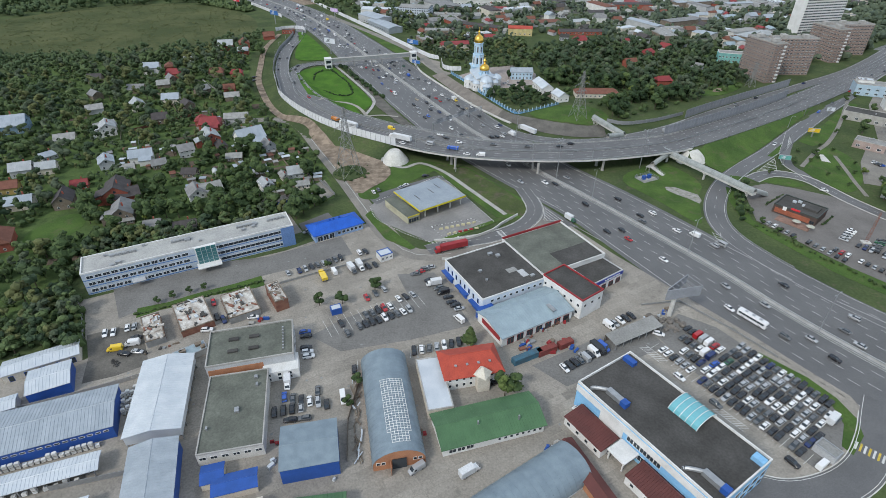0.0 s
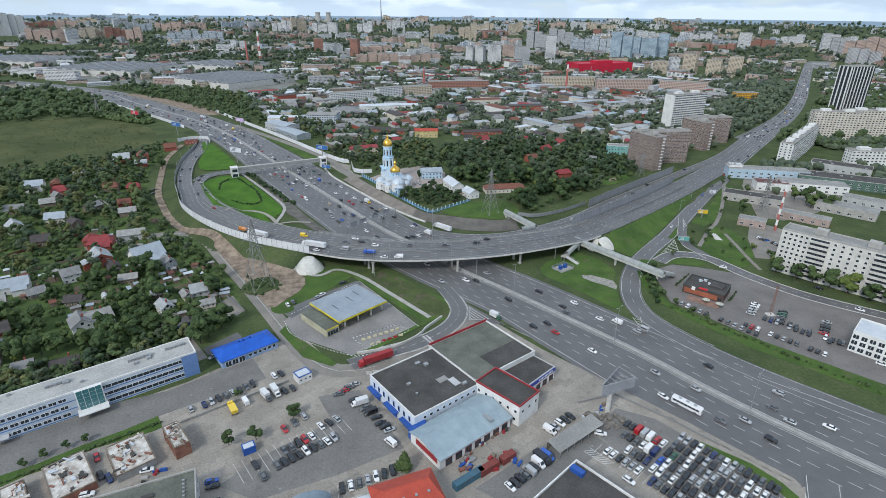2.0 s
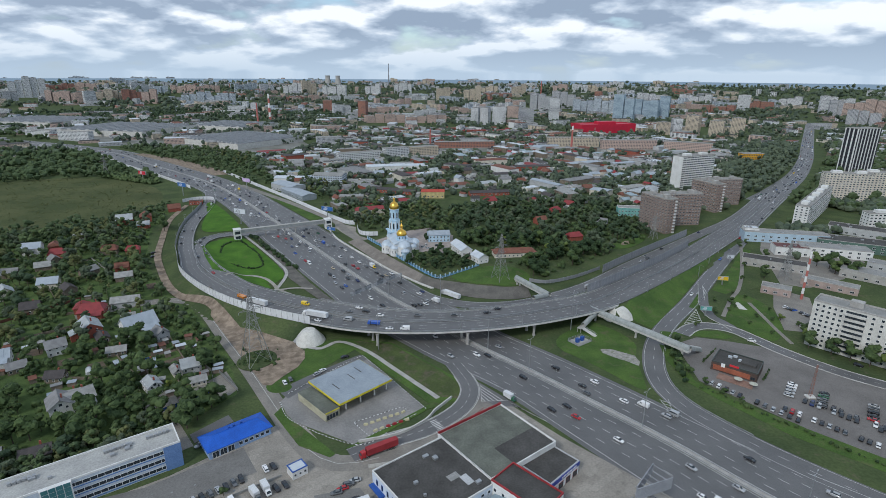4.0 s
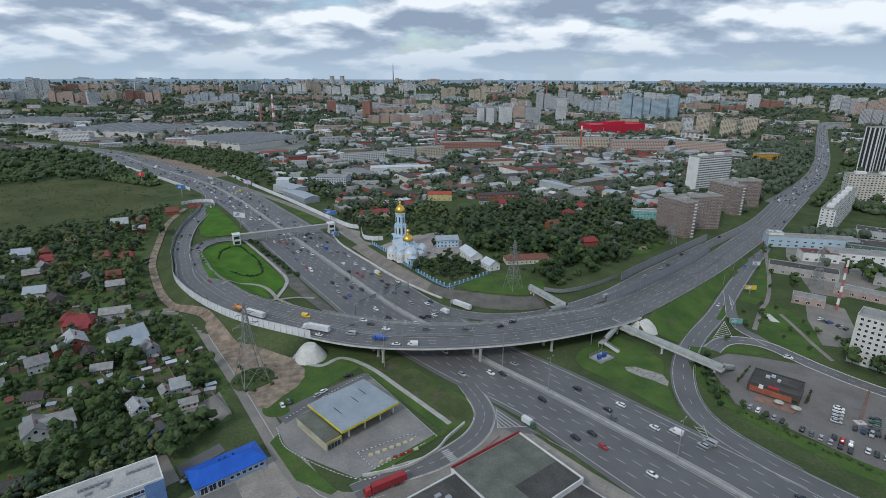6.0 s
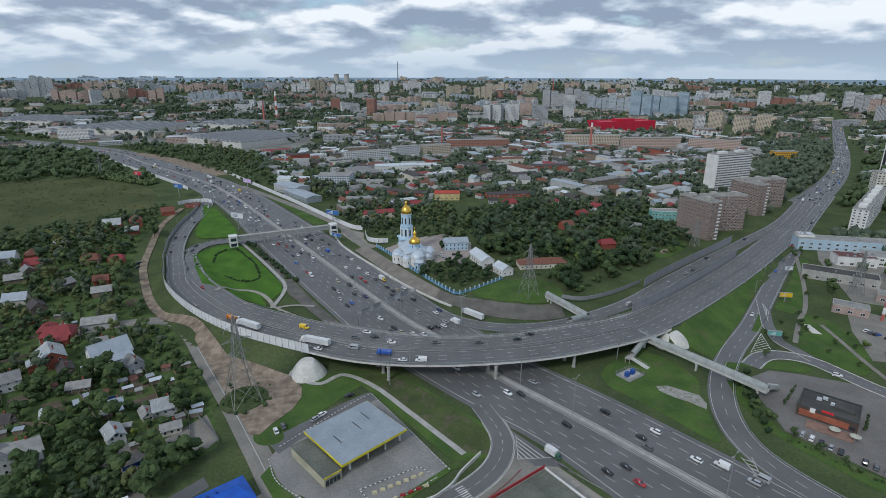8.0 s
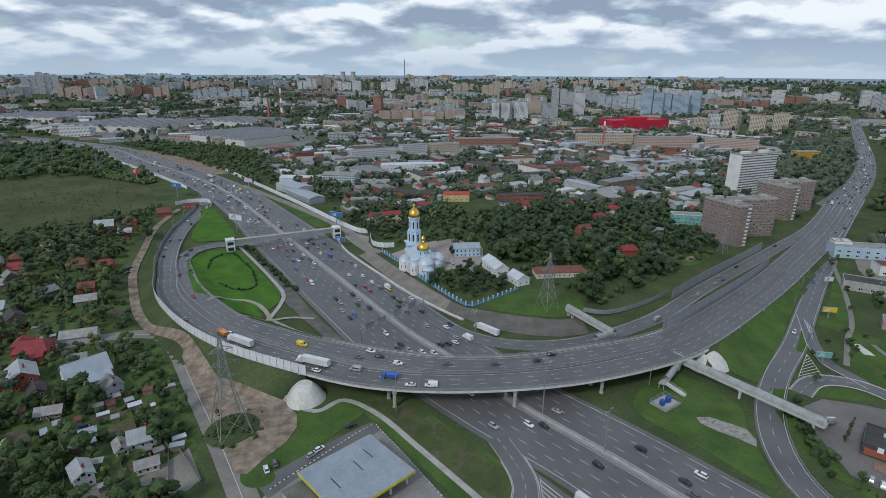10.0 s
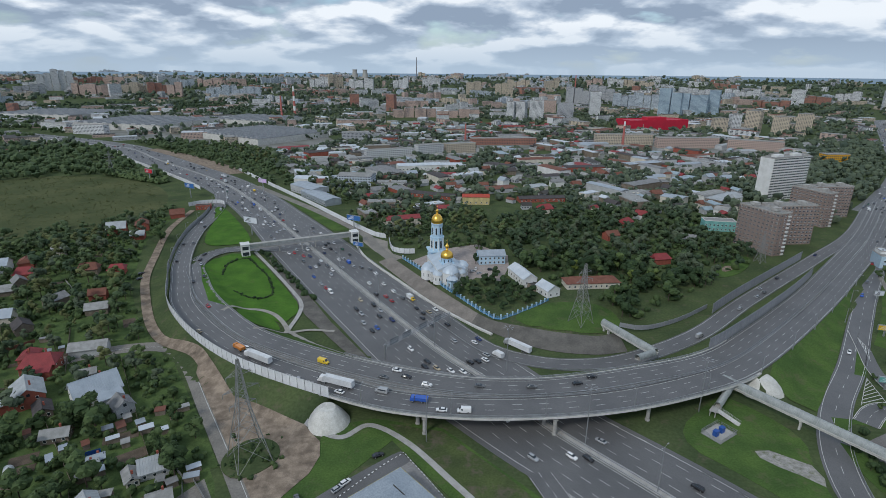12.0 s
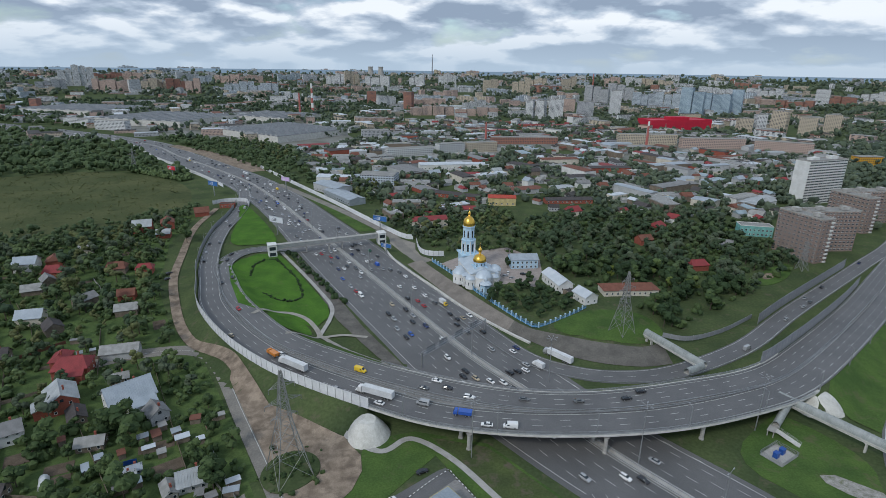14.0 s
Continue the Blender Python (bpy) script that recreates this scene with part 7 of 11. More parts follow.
house(-322, 490, 9, 8, 20, 4, "cream", "pale", 1, 0, 0, False, 24, near=False)
house(-231, 396, 11, 8, 25, 3.8, "wood", "pale", 1, 0, 0, False, 25, near=False)
house(-205, 351, 16, 8, 20, 4, "grey", "pale", 1, 0, 0, True, 26, near=False)
house(-214, 231, 16, 12, -60, 6.4, "brick", "dark", 2, 0, 0, True, 27)
house(-197, 211, 13, 10, -60, 5.6, "wood", "grey", 2, 0, 0, True, 28)
house(-171, 236.5, 11, 9, -50, 5.2, "white", "grey", 2, 0, 0, False, 29)
house(-166, 242, 11, 9, 45, 4.4, "grey", "pale", 1, 0, 0, True, 30)
house(-138.6, 252.7, 9, 6, -45, 4.6, "white", "white", 2, 0, 0, False, 31)
house(-129.3, 273.1, 9, 8, 30, 3.2, "grey", "white", 1, 0, 0, False, 32)
house(-134.4, 267.7, 7, 4, -50, 2.8, "cream", "pale", 1, 0, 0, False, 33)
house(-119.7, 259, 7, 5, 30, 2.8, "cream", "pale", 1, 0, 0, False, 34)
house(-237, 219, 12, 9, -60, 4.6, "wood", "dark", 1, 0, 0, False, 35)
house(-243, 238, 8, 6, 30, 3, "brick", "red", 1, 0, 0, False, 36)
house(-352, 306, 26, 16, 30, 6, "blue", "zinc", 1, 0, 0, False, 37)
house(-278, 227, 10, 8, 30, 4.2, "yellow", "brown", 1, 0, 0, False, 38)
house(-238, 178, 14, 11, -55, 5, "brick", "brown", 1, 2, 0, True, 39)
house(-258, 213, 12, 9, 30, 4, "cream", "zinc", 1, 0, 0, False, 40)
house(-306, 432, 9, 7, -40, 3.6, "wood", "grey", 1, 0, 0, False, 41, near=False)
house(-228, 259, 8, 7, 30, 3.4, "wood", "pale", 1, 0, 0, False, 42)
house(-290, 600, 12, 9, 30, 4.2, "brick", "brown", 1, 0, 0, False, 43, near=False)
house(-175.2, 288, 9, 6, 20, 2.8, "wood", "pale", 1, 0, 0, False, 44)
house(-262, 405, 11, 8, 70, 4.4, "wood", "grey", 1, 0, 0, False, 45, near=False)
house(-243, 415, 9, 7, 20, 3.8, "brick", "brown", 1, 0, 0, False, 46, near=False)
house(-258, 340, 10, 8, 25, 4, "wood", "dark", 1, 0, 0, False, 47)
house(-318, 350, 11, 8, 40, 4, "grey", "pale", 1, 0, 0, False, 48, near=False)
house(-340, 380, 10, 8, -30, 4, "wood", "grey", 1, 0, 0, False, 49, near=False)
house(-370, 420, 11, 8, 20, 4, "wood", "dark", 1, 0, 0, False, 50, near=False)
house(-215, 270, 8, 6, 40, 3.2, "wood", "grey", 1, 0, 0, False, 51)
house(-190, 262, 8, 6, 10, 3, "wood", "dark", 1, 0, 0, False, 52)
house(-192, 330, 7, 5, 30, 2.8, "wood", "pale", 1, 0, 0, False, 53)
house(-160, 206, 10, 7, 30, 3.2, "wood", "dark", 1, 0, 0, False, 54)
house(-176, 203, 8, 7, 30, 3.2, "wood", "grey", 1, 0, 0, False, 55)
house(-320, 250, 11, 8, 20, 4, "wood", "grey", 1, 0, 0, False, 56)
house(-310, 220, 11, 8, 20, 4.4, "cream", "brown", 1, 0, 0, False, 57)
house(-227, 341, 9, 7, -70, 4.4, "brick", "red", 1, 2, 0, False, 81)
house(-192, 303, 9, 6, -48, 2.8, "wood", "dark", 1, 0, 0, False, 82)
house(-286, 318, 13, 8, 55, 4.2, "cream", "pale", 1, 0, 0, False, 83)
house(-290, 270, 9, 6, 60, 3, "grey", "zinc", 1, 0, 0, False, 84)
house(-208, 229, 13, 9, 40, 4.4, "brick", "dark", 1, 0, 0, False, 85)
house(-200, 218, 8, 7, -55, 3.6, "grey", "grey", 1, 0, 0, False, 86)
house(-193, 207, 7, 4, 30, 2.6, "wood", "pale", 1, 0, 0, False, 87)
house(-203, 210, 6, 4, 30, 2.6, "white", "white", 1, 0, 0, False, 88)
house(-171, 244, 8, 7, 30, 3.6, "wood", "pale", 1, 0, 0, False, 89)
house(-152, 272, 6, 3.5, 35, 2.6, "white", "white", 1, 0, 0, False, 90)
house(-152, 276, 5, 3, 35, 2.4, "blue", "zinc", 1, 0, 0, False, 91)

w = Building("gatehouse", "flat red-brick gatehouse beside the ramp", "hut", -280, 632, 14, 7, 20, 4).walls(V_WALL["brick"]).flat(roof_dark, 0.4, V_WALL["brick"])
KEEP.append((-280, 632, 10))
w.row("f", 4, 1.2, 1.4, 1.2)

# fences, plots and garden clutter
rn = random.Random(12)
for a, b, mt, lab in (((-108, 250), (-118, 270), steel, "grey board fence"), ((-118, 270), (-134, 284), steel, "grey sheet fence"), ((-210, 350), (-236, 334), wood_old, "weathered board fence"),
                      ((-152, 262), (-130, 232), wood_old, "weathered board fence"), ((-190, 300), (-150, 262), wood_old, "weathered board fence"), ((-240, 300), (-215, 322), wood_old, "weathered board fence"),
                      ((-126, 236), (-108, 252), blue_paint, "blue sheet fence")):
    a, b = np.array(a, float), np.array(b, float)
    L = np.hypot(*(b - a))
    f = new("fence")
    f.matrix_basis = pose(*a, 0, 0, 0, math.degrees(math.atan2(*(b - a)[::-1])))
    tagged(f, lab + " between plots", "fence")
    bd = Shape()
    bd.box((1.25, 0, 0.9), (2.4, 0.05, 1.7))
    bd.box((0, 0, 0.95), (0.12, 0.12, 1.9))
    me = bd.mesh("panel", mt)
    for k in range(int(L / 2.5)):
        part("panel", me, None, f, m=pose(k * 2.5, 0, 0, 0, 0, 0))
for k in range(64):
    x, y = rn.choice([(-130, 262), (-150, 292), (-146, 284), (-228, 268), (-250, 290), (-236, 352), (-185, 300), (-160, 280), (-205, 262), (-240, 300), (-170, 250), (-150, 300), (-220, 300)])
    x, y = x + rn.uniform(-16, 16), y + rn.uniform(-14, 14)
    if not free(x, y, 1.0):
        continue
    s = Shape()
    L, W = rn.uniform(2.2, 5), rn.uniform(2, 3.4)
    s.box((0, 0, 1.1), (L, W, 2.2), 0)
    s.box((0, 0, 2.28), (L + 0.5, W + 0.5, 0.14), 1)
    thing("garden_shed", s, [wood_old, rn.choice([tin_pale, V_ROOF["pale"], tin_grey, V_ROOF["grey"], V_ROOF["brown"]])], "little timber garden shed with a sheet roof", "shed", "garden sheds", m=pose(x, y, 0, 0, 0, rn.choice([20, -50, 35])))
    KEEP.append((x, y, 3))
beds = mat("garden_soil", (0.13, 0.10, 0.075), 0.95, (0.09, 0.07, 0.05), 0.3, 2, 0.3)
for x, y, L, W, yaw in ((-222, 288, 12, 9, 30), (-196, 280, 10, 7, 35), (-142, 280, 10, 6, 40), (-128.6, 257, 9, 4, 40), (-128, 243, 17, 9, 52), (-178.9, 276, 9, 6, 30), (-174.8, 271.5, 6, 4, 30), (-152, 290, 12, 5, 30)):
    s = Shape()
    s.box((0, 0, 0.0), (L, W, 0.24))
    thing("garden_plot", s, beds if L < 16 else yard_slab, "bare dug garden plot" if L < 16 else "grey concrete yard behind the cottage", "plot", kind="structure", m=pose(x, y, 0.03, 0, 0, yaw))
    KEEP.append((x, y, W * 0.55))

# yards and drives behind the cottages
patch("yard", [(-120, 254), (-110.5, 270), (-99, 254.5), (-101, 249), (-114, 246)], 0.15, old_asphalt, "grey walled yard behind the sheds", "yard")
patch("drive", [(-135.5, 243.5), (-132.6, 252.8), (-119.5, 235), (-125.4, 231)], 0.16, old_asphalt, "grey concrete drive beside the white cottage", "yard")
patch("drive", [(-122, 227), (-117.5, 231), (-102.4, 213), (-108.4, 208)], 0.16, old_asphalt, "grey lane beside the office", "yard")
patch("car_bays", [(-107, 220), (-96, 233.5), (-92, 229), (-102.6, 214.5)], 0.2, asphalt, "asphalt bays behind the blue kiosk", "car park")
KEEP += [(-127, 241, 7), (-112, 219, 7), (-99, 224, 8), (-107, 257, 10)]
for pts, mt, lab in ((((-130, 288.5), (-117, 272.3), (-98, 252)), steel, "grey sheet fence"), (((-185.8, 344.8), (-147.4, 294.8), (-131, 274)), wood_old, "weathered board fence"), (((-231.5, 374), (-203.5, 331.5)), wood_old, "weathered board fence"),
                     (((-160.5, 277.7), (-152.6, 282.2)), blue_paint, "blue sheet fence"), (((-141, 273.5), (-124, 252.8), (-123.7, 243.6)), wood_old, "weathered board fence"), (((-200, 262), (-168, 262)), wood_old, "weathered board fence"),
                     (((-246, 330), (-222, 300), (-196, 270)), wood_old, "weathered board fence"), (((-262, 318), (-236, 282)), V_ROOF["pale"], "grey asbestos fence"), (((-290, 340), (-262, 300)), wood_old, "weathered board fence"), (((-240, 360), (-268, 320)), V_ROOF["brown"], "brown sheet fence"),
                     (((-300, 400), (-268, 372), (-244, 345)), wood_old, "weathered board fence"), (((-282, 440), (-250, 410)), V_ROOF["pale"], "grey asbestos fence")):
    for a, b in zip(pts, pts[1:]):
        a, b = np.array(a, float), np.array(b, float)
        f = new("fence")
        f.matrix_basis = pose(*a, 0, 0, 0, math.degrees(math.atan2(*(b - a)[::-1])))
        tagged(f, lab + " between gardens", "fence", "garden fences")
        bd = Shape()
        bd.box((1.25, 0, 0.95), (2.4, 0.05, 1.8))
        bd.box((0, 0, 1.0), (0.12, 0.12, 2.0))
        me = bd.mesh("panel", mt)
        for k in range(int(np.hypot(*(b - a)) / 2.5)):
            part("panel", me, None, f, m=pose(k * 2.5, 0, 0))
            q = a + (b - a) * (k * 2.5 / np.hypot(*(b - a)))
            KEEP.append((q[0], q[1], 1.0))

# open gardens and beds between the houses
gn = random.Random(808)
g_lawn = MATS["garden_grass"]
for x, y in scatter(VILLAGE, 70, gn, 4.0, gap=11.0):
    s = Shape()
    L, W = gn.uniform(7, 15), gn.uniform(5, 8)
    soil = gn.random() < 0.4
    s.box((0, 0, 0.0), (L, W, 0.2))
    if soil:
        for k in range(int(L / 1.2)):
            s.box((-L / 2 + 0.8 + k * 1.2, 0, 0.14), (0.7, W - 0.6, 0.16))
    thing("garden_plot", s, beds if soil else g_lawn, "dug vegetable beds in rows" if soil else "small garden lawn between the houses", "plot", kind="structure", m=pose(x, y, 0.05, 0, 0, gn.choice([30, -55, 38])))
    KEEP.append((x, y, W * 0.55))
for k in range(9):
    x, y = gn.choice([(-150, 285), (-180, 268), (-140, 262), (-205, 275), (-230, 300)])
    x, y = x + gn.uniform(-14, 14), y + gn.uniform(-12, 12)
    if free(x, y, 1.5):
        s = Shape()
        prof = [(1.6 * math.cos(math.pi * q / 8), 1.9 * math.sin(math.pi * q / 8)) for q in range(9)]
        s.strip([[(-3, a, b) for a, b in prof], [(3, a, b) for a, b in prof]])
        s.face([(-3, a, b) for a, b in prof])
        s.face([(3, a, b) for a, b in prof[::-1]])
        thing("greenhouse", s, mat("milky_film", (0.6, 0.62, 0.62), 0.35, (0.5, 0.52, 0.52), 0.5, 4, 0), "small arched garden greenhouse with milky film", "greenhouse", "greenhouses", m=pose(x, y, 0.05, 0, 0, gn.choice([30, -55])))
        KEEP.append((x, y, 3))
# trees of the village
KEEP += [(-225, 195, 15), (-98, 279, 9)] + [(-140.5 + k * 0.809, 182 + k * 0.588, 9.0) for k in range(-42, 43, 7)] + [(-160, 113, 9), (-167, 108, 8), (-149, 104, 9)]
for k, (x, y) in enumerate(sorted(scatter(VILLAGE, 1180, rn, 0.8, gap=3.2), key=lambda p: math.hypot(p[0] + 130, p[1] - 230))):
    tree(x, y, rn.choice([4, 5, 6, 7, 9, 11, 13]) * rn.uniform(0.85, 1.15), rn, label="leafy garden tree among the houses", group="village trees", far=k >= 110)
hedge_mass("shrubbery", scatter(VILLAGE, 2300, rn, 0.4), "dense green shrubs between the houses", "shrubs", rn, 1.6, 4.2)
for x, y, h in ((-110, 224.5, 14), (-108, 230, 11), (-120, 244, 12), (-116, 240, 10), (-128, 238, 11), (-262, 520, 16), (-268, 530, 14), (-152, 226, 12), (-160, 222, 12), (-170, 216, 13), (-180, 210, 13), (-136, 234, 10), (-146, 232, 12)):
    tree(x, y, h, rn, label="tall leafy tree beside the office", group="village trees")

# the churchyard's wood
KEEP += [(58, 443, 16), (-6, 484, 13), (20, 442, 15), (152, 480, 12), (200, 575, 20), (176, 500, 6), (41, 390, 10), (-33, 460, 24), (45, 402, 16)]
house(121, 500, 13, 9, 15, 4.4, "brick", "red", 1, 2, 0, True, 101, near=False)
house(123, 596, 12, 9, 40, 4.8, "brick", "red", 1, 2, 0, True, 102, near=False)
house(146, 624, 12, 9, -40, 4.8, "white", "red", 1, 0, 0, True, 103, near=False)
house(57, 640, 14, 10, 20, 5, "cream", "red", 1, 2, 0, True, 104, near=False)
house(100, 556, 11, 9, 20, 4.6, "brick", "brown", 1, 0, 0, True, 105, near=False)
house(160, 548, 11, 9, -30, 4.6, "white", "grey", 1, 0, 0, True, 106, near=False)
spots = sorted(scatter(WOOD, 340, rn, 2.0, gap=4.5), key=lambda p: math.hypot(p[0] - 60, p[1] - 390))
for k, (x, y) in enumerate(spots):
    tree(x, y, rn.uniform(8, 15), rn, TREES + DARK + DARK + DARK, "tall leafy tree in a dense wood", "wood trees", far=k >= 50)
hedge_mass("undergrowth", scatter(WOOD, 500, rn, 1.0), "dense undergrowth of the wood", "shrubs", rn, 2.5, 5.5)
# trees behind the church and the open patch beside the wood
BEHIND = [(-96, 560), (-60, 520), (-30, 512), (14, 504), (20, 600), (-20, 650), (-100, 650), (-130, 610)]
for x, y in scatter(BEHIND, 150, rn, 1.0, gap=4.0):
    tree(x, y, rn.uniform(6, 12), rn, far=True)
hedge_mass("undergrowth", scatter(BEHIND, 260, rn, 0.5), "dense shrubs behind the church", "shrubs", rn, 2.0, 4.5)
patch("lawn", [(150, 470), (168, 478), (186, 498), (196, 520), (182, 512), (160, 494), (146, 480)], 0.3, grass, "open green clearing beside the wall", round_it=True)
patch("bare_ground", [(158, 482), (168, 486), (172, 496), (164, 494)], 0.5, dirt, "bare sandy patch in the clearing", round_it=True)
# rough thickets between the motorway and the factory
STRIP = [(-140, 650), (-225, 780), (-330, 900), (-470, 1020), (-430, 1080), (-300, 985), (-190, 840), (-110, 700)]
for x, y in scatter(STRIP, 220, rn, 1.0, gap=5.0):
    tree(x, y, rn.uniform(6, 13), rn, far=True)
hedge_mass("thicket", scatter(STRIP, 420, rn, 0.5), "rough thickets beyond the motorway", "shrubs", rn, 2.0, 5.0)
# thick belt of trees between the office, the yard's edge and the gardens
BELT = [(-186, 118), (-192, 190), (-150, 214), (-118, 232), (-108, 220), (-124, 206), (-178, 168), (-176, 150), (-170, 146), (-158, 129), (-152, 121), (-184, 111)]
for x, y in scatter(BELT, 150, rn, 0.3, gap=3.0):
    tree(x, y, rn.uniform(5, 10), rn, far=True)
hedge_mass("shrubbery", scatter(BELT, 380, rn, 0.2), "dense green shrubs behind the office", "shrubs", rn, 1.6, 4.2)
hedge_mass("weeds", [(-98 + rn.gauss(0, 4.5), 281 + rn.gauss(0, 4.5)) for k in range(60)], "tall weeds under the pylon", "weeds", rn, 0.8, 2.2)
# ---- vehicles ----
PAINT = {"white": (0.75, 0.75, 0.75), "silver": (0.42, 0.43, 0.44), "black": (0.015, 0.015, 0.018), "grey": (0.13, 0.135, 0.14), "dark blue": (0.02, 0.035, 0.12), "red": (0.38, 0.02, 0.025),
         "beige": (0.45, 0.38, 0.27), "green": (0.03, 0.11, 0.06), "blue": (0.03, 0.10, 0.42), "orange": (0.62, 0.22, 0.03), "yellow": (0.75, 0.52, 0.04)}


def paint(c):
    m = plain("car_paint_" + c.replace(" ", "_"), PAINT[c], 0.22, 0.25 if c in ("silver", "grey", "dark blue") else 0.0, 0.5)
    m.node_tree.nodes["Principled BSDF"].inputs["Coat Weight"].default_value = 0.5
    return m


canvas = mat("pale_tarpaulin", (0.68, 0.69, 0.70), 0.6, (0.56, 0.57, 0.58), 0.3, 3, 0)


def loft(s, rows, mi=0):
    """A body through cross-sections (x, half width, bottom, shoulder, top)."""
    rr = []
    for x, w, zb, zs, zt in rows:
        rr.append([(x, -w * 0.92, zb), (x, -w, (zb + zs) / 2), (x, -w * 0.97, zs), (x, -w * 0.8, zt), (x, w * 0.8, zt), (x, w * 0.97, zs), (x, w, (zb + zs) / 2), (x, w * 0.92, zb)])
    s.strip([r for r in rr][::-1], mi)
    s.face(rr[0][::-1] if False else rr[0], mi)
    s.face(rr[-1][::-1], mi)


WHEEL = {}


def wheel_mesh(r):
    if r not in WHEEL:
        s = Shape()
        s.turned([(r * 0.55, -0.11), (r, -0.10), (r, 0.10), (r * 0.62, 0.11), (r * 0.58, 0.08), (0.02, 0.10)], 8)
        s.m = [0] * 24 + [1] * (len(s.f) - 24)
        WHEEL[r] = s.mesh("wheel", [rubber, steel])
    return WHEEL[r]


KINDS = {}


def vehicle_meshes(kind, col):
    if (kind, col) in KINDS:
        return KINDS[kind, col]
    s, g = Shape(), Shape()
    extra = []
    if kind in ("sedan", "hatch", "suv"):
        up = {"sedan": 0.0, "hatch": 0.03, "suv": 0.24}[kind]
        loft(s, [(-2.22, 0.72, 0.45, 0.68 + up, 0.8 + up), (-2.08, 0.85, 0.3, 0.78 + up, 0.95 + up), (-1.2, 0.9, 0.24, 0.8 + up, 0.98 + up), (1.0, 0.9, 0.24, 0.8 + up, 0.95 + up), (1.95, 0.85, 0.3, 0.68 + up, 0.8 + up), (2.2, 0.7, 0.42, 0.58 + up, 0.66 + up)])
        b0, b1 = {"sedan": (-1.75, -1.1), "hatch": (-2.0, -1.55), "suv": (-2.1, -1.75)}[kind]
        zt = 1.42 + up
        loft(g, [(b0, 0.76, 0.9 + up, 0.93 + up, 0.96 + up), (b1, 0.72, 0.9 + up, zt - 0.14, zt), (0.2, 0.72, 0.9 + up, zt - 0.14, zt), (1.05, 0.76, 0.9 + up, 0.93 + up, 0.96 + up)])
        s.box(((b1 + 0.2) / 2, 0, zt + 0.012), (0.2 - b1 + 0.1, 1.14, 0.05))
        wh, wr, wx, wy = 0.32 + up * 0.15, 0.32 + up * 0.15, (-1.35, 1.32), 0.8
    elif kind in ("van", "minibus"):
        loft(s, [(-2.7, 0.9, 0.4, 1.9, 2.25), (-2.55, 0.98, 0.3, 2.0, 2.4), (1.2, 0.98, 0.3, 2.0, 2.4), (1.9, 0.96, 0.3, 1.35, 1.5), (2.6, 0.9, 0.35, 0.95, 1.05), (2.75, 0.8, 0.45, 0.8, 0.9)])
        loft(g, [(1.3, 0.84, 1.35, 1.9, 2.3), (1.36, 0.86, 1.35, 1.9, 2.26), (2.0, 0.8, 1.3, 1.36, 1.44)])
        for sg in (-1, 1):
            g.box((0.9, sg * 0.965, 1.65), (0.8 if kind == "van" else 0.9, 0.05, 0.55))
            if kind == "minibus":
                g.box((-0.8, sg * 0.965, 1.7), (2.6, 0.05, 0.55))
        wr, wx, wy = 0.36, (-1.6, 1.8), 0.88
    elif kind == "box_truck":
        loft(s, [(1.5, 1.0, 0.5, 1.6, 2.2), (2.6, 1.0, 0.5, 1.5, 2.1), (3.1, 0.98, 0.5, 1.2, 1.35), (3.3, 0.9, 0.6, 1.0, 1.1)])
        s.box((-0.9, 0, 0.6), (5.2, 0.9, 0.3), 1)
        s.box((-1.1, 0, 1.95), (4.7, 2.2, 2.3), 2)
        loft(g, [(2.62, 0.86, 1.4, 1.8, 2.08), (3.12, 0.84, 1.3, 1.34, 1.4)])
        wr, wx, wy = 0.42, (-2.2, 2.3), 0.92
    elif kind == "semi":
        loft(s, [(5.9, 1.2, 0.7, 2.9, 3.3), (7.6, 1.2, 0.7, 2.7, 3.1), (8.1, 1.18, 0.6, 1.9, 2.1), (8.2, 1.1, 0.6, 1.2, 1.4)])
        s.box((-1.2, 0, 1.0), (13.6, 1.0, 0.3), 1)
        s.box((-1.3, 0, 2.55), (13.5, 2.5, 2.75), 2)
        g.box((7.95, 0, 2.35), (0.3, 2.0, 0.8), 0, 0)
        wr, wx, wy = 0.5, (-6.2, -4.9, -3.6, 5.0, 7.2), 1.05
    elif kind == "dump_truck":
        loft(s, [(1.6, 1.15, 0.7, 2.2, 2.7), (2.9, 1.15, 0.7, 2.1, 2.6), (3.3, 1.1, 0.7, 1.5, 1.7)])
        s.box((-0.8, 0, 0.9), (6.0, 1.0, 0.35), 1)
        s.box((-1.3, 0, 1.75), (4.9, 2.4, 1.4), 0, 0, 1.06)
        g.box((3.12, 0, 2.05), (0.2, 1.9, 0.7))
        wr, wx, wy = 0.5, (-2.8, -1.5, 2.3), 1.0
    else:  # coach
        loft(s, [(-5.9, 1.15, 0.5, 2.6, 2.95), (-5.75, 1.25, 0.4, 2.75, 3.1), (5.5, 1.25, 0.4, 2.75, 3.1), (5.95, 1.2, 0.5, 2.2, 2.6)])
        for sg in (-1, 1):
            for k in range(7):
                g.box((-4.6 + k * 1.5, sg * 1.25, 2.0), (1.3, 0.06, 0.85))
        g.box((5.8, 0, 1.9), (0.3, 2.1, 1.0))
        for x in (-3, 0, 3):
            s.box((x, 0, 3.15), (1.2, 1.2, 0.16), 1)
        wr, wx, wy = 0.5, (-3.4, 3.6), 1.1
    KINDS[kind, col] = (s.mesh("car_body", [paint(col), steel, canvas if col != "red" else red_paint]), g.mesh("glazing", pane), wr, wx, wy)
    return KINDS[kind, col]


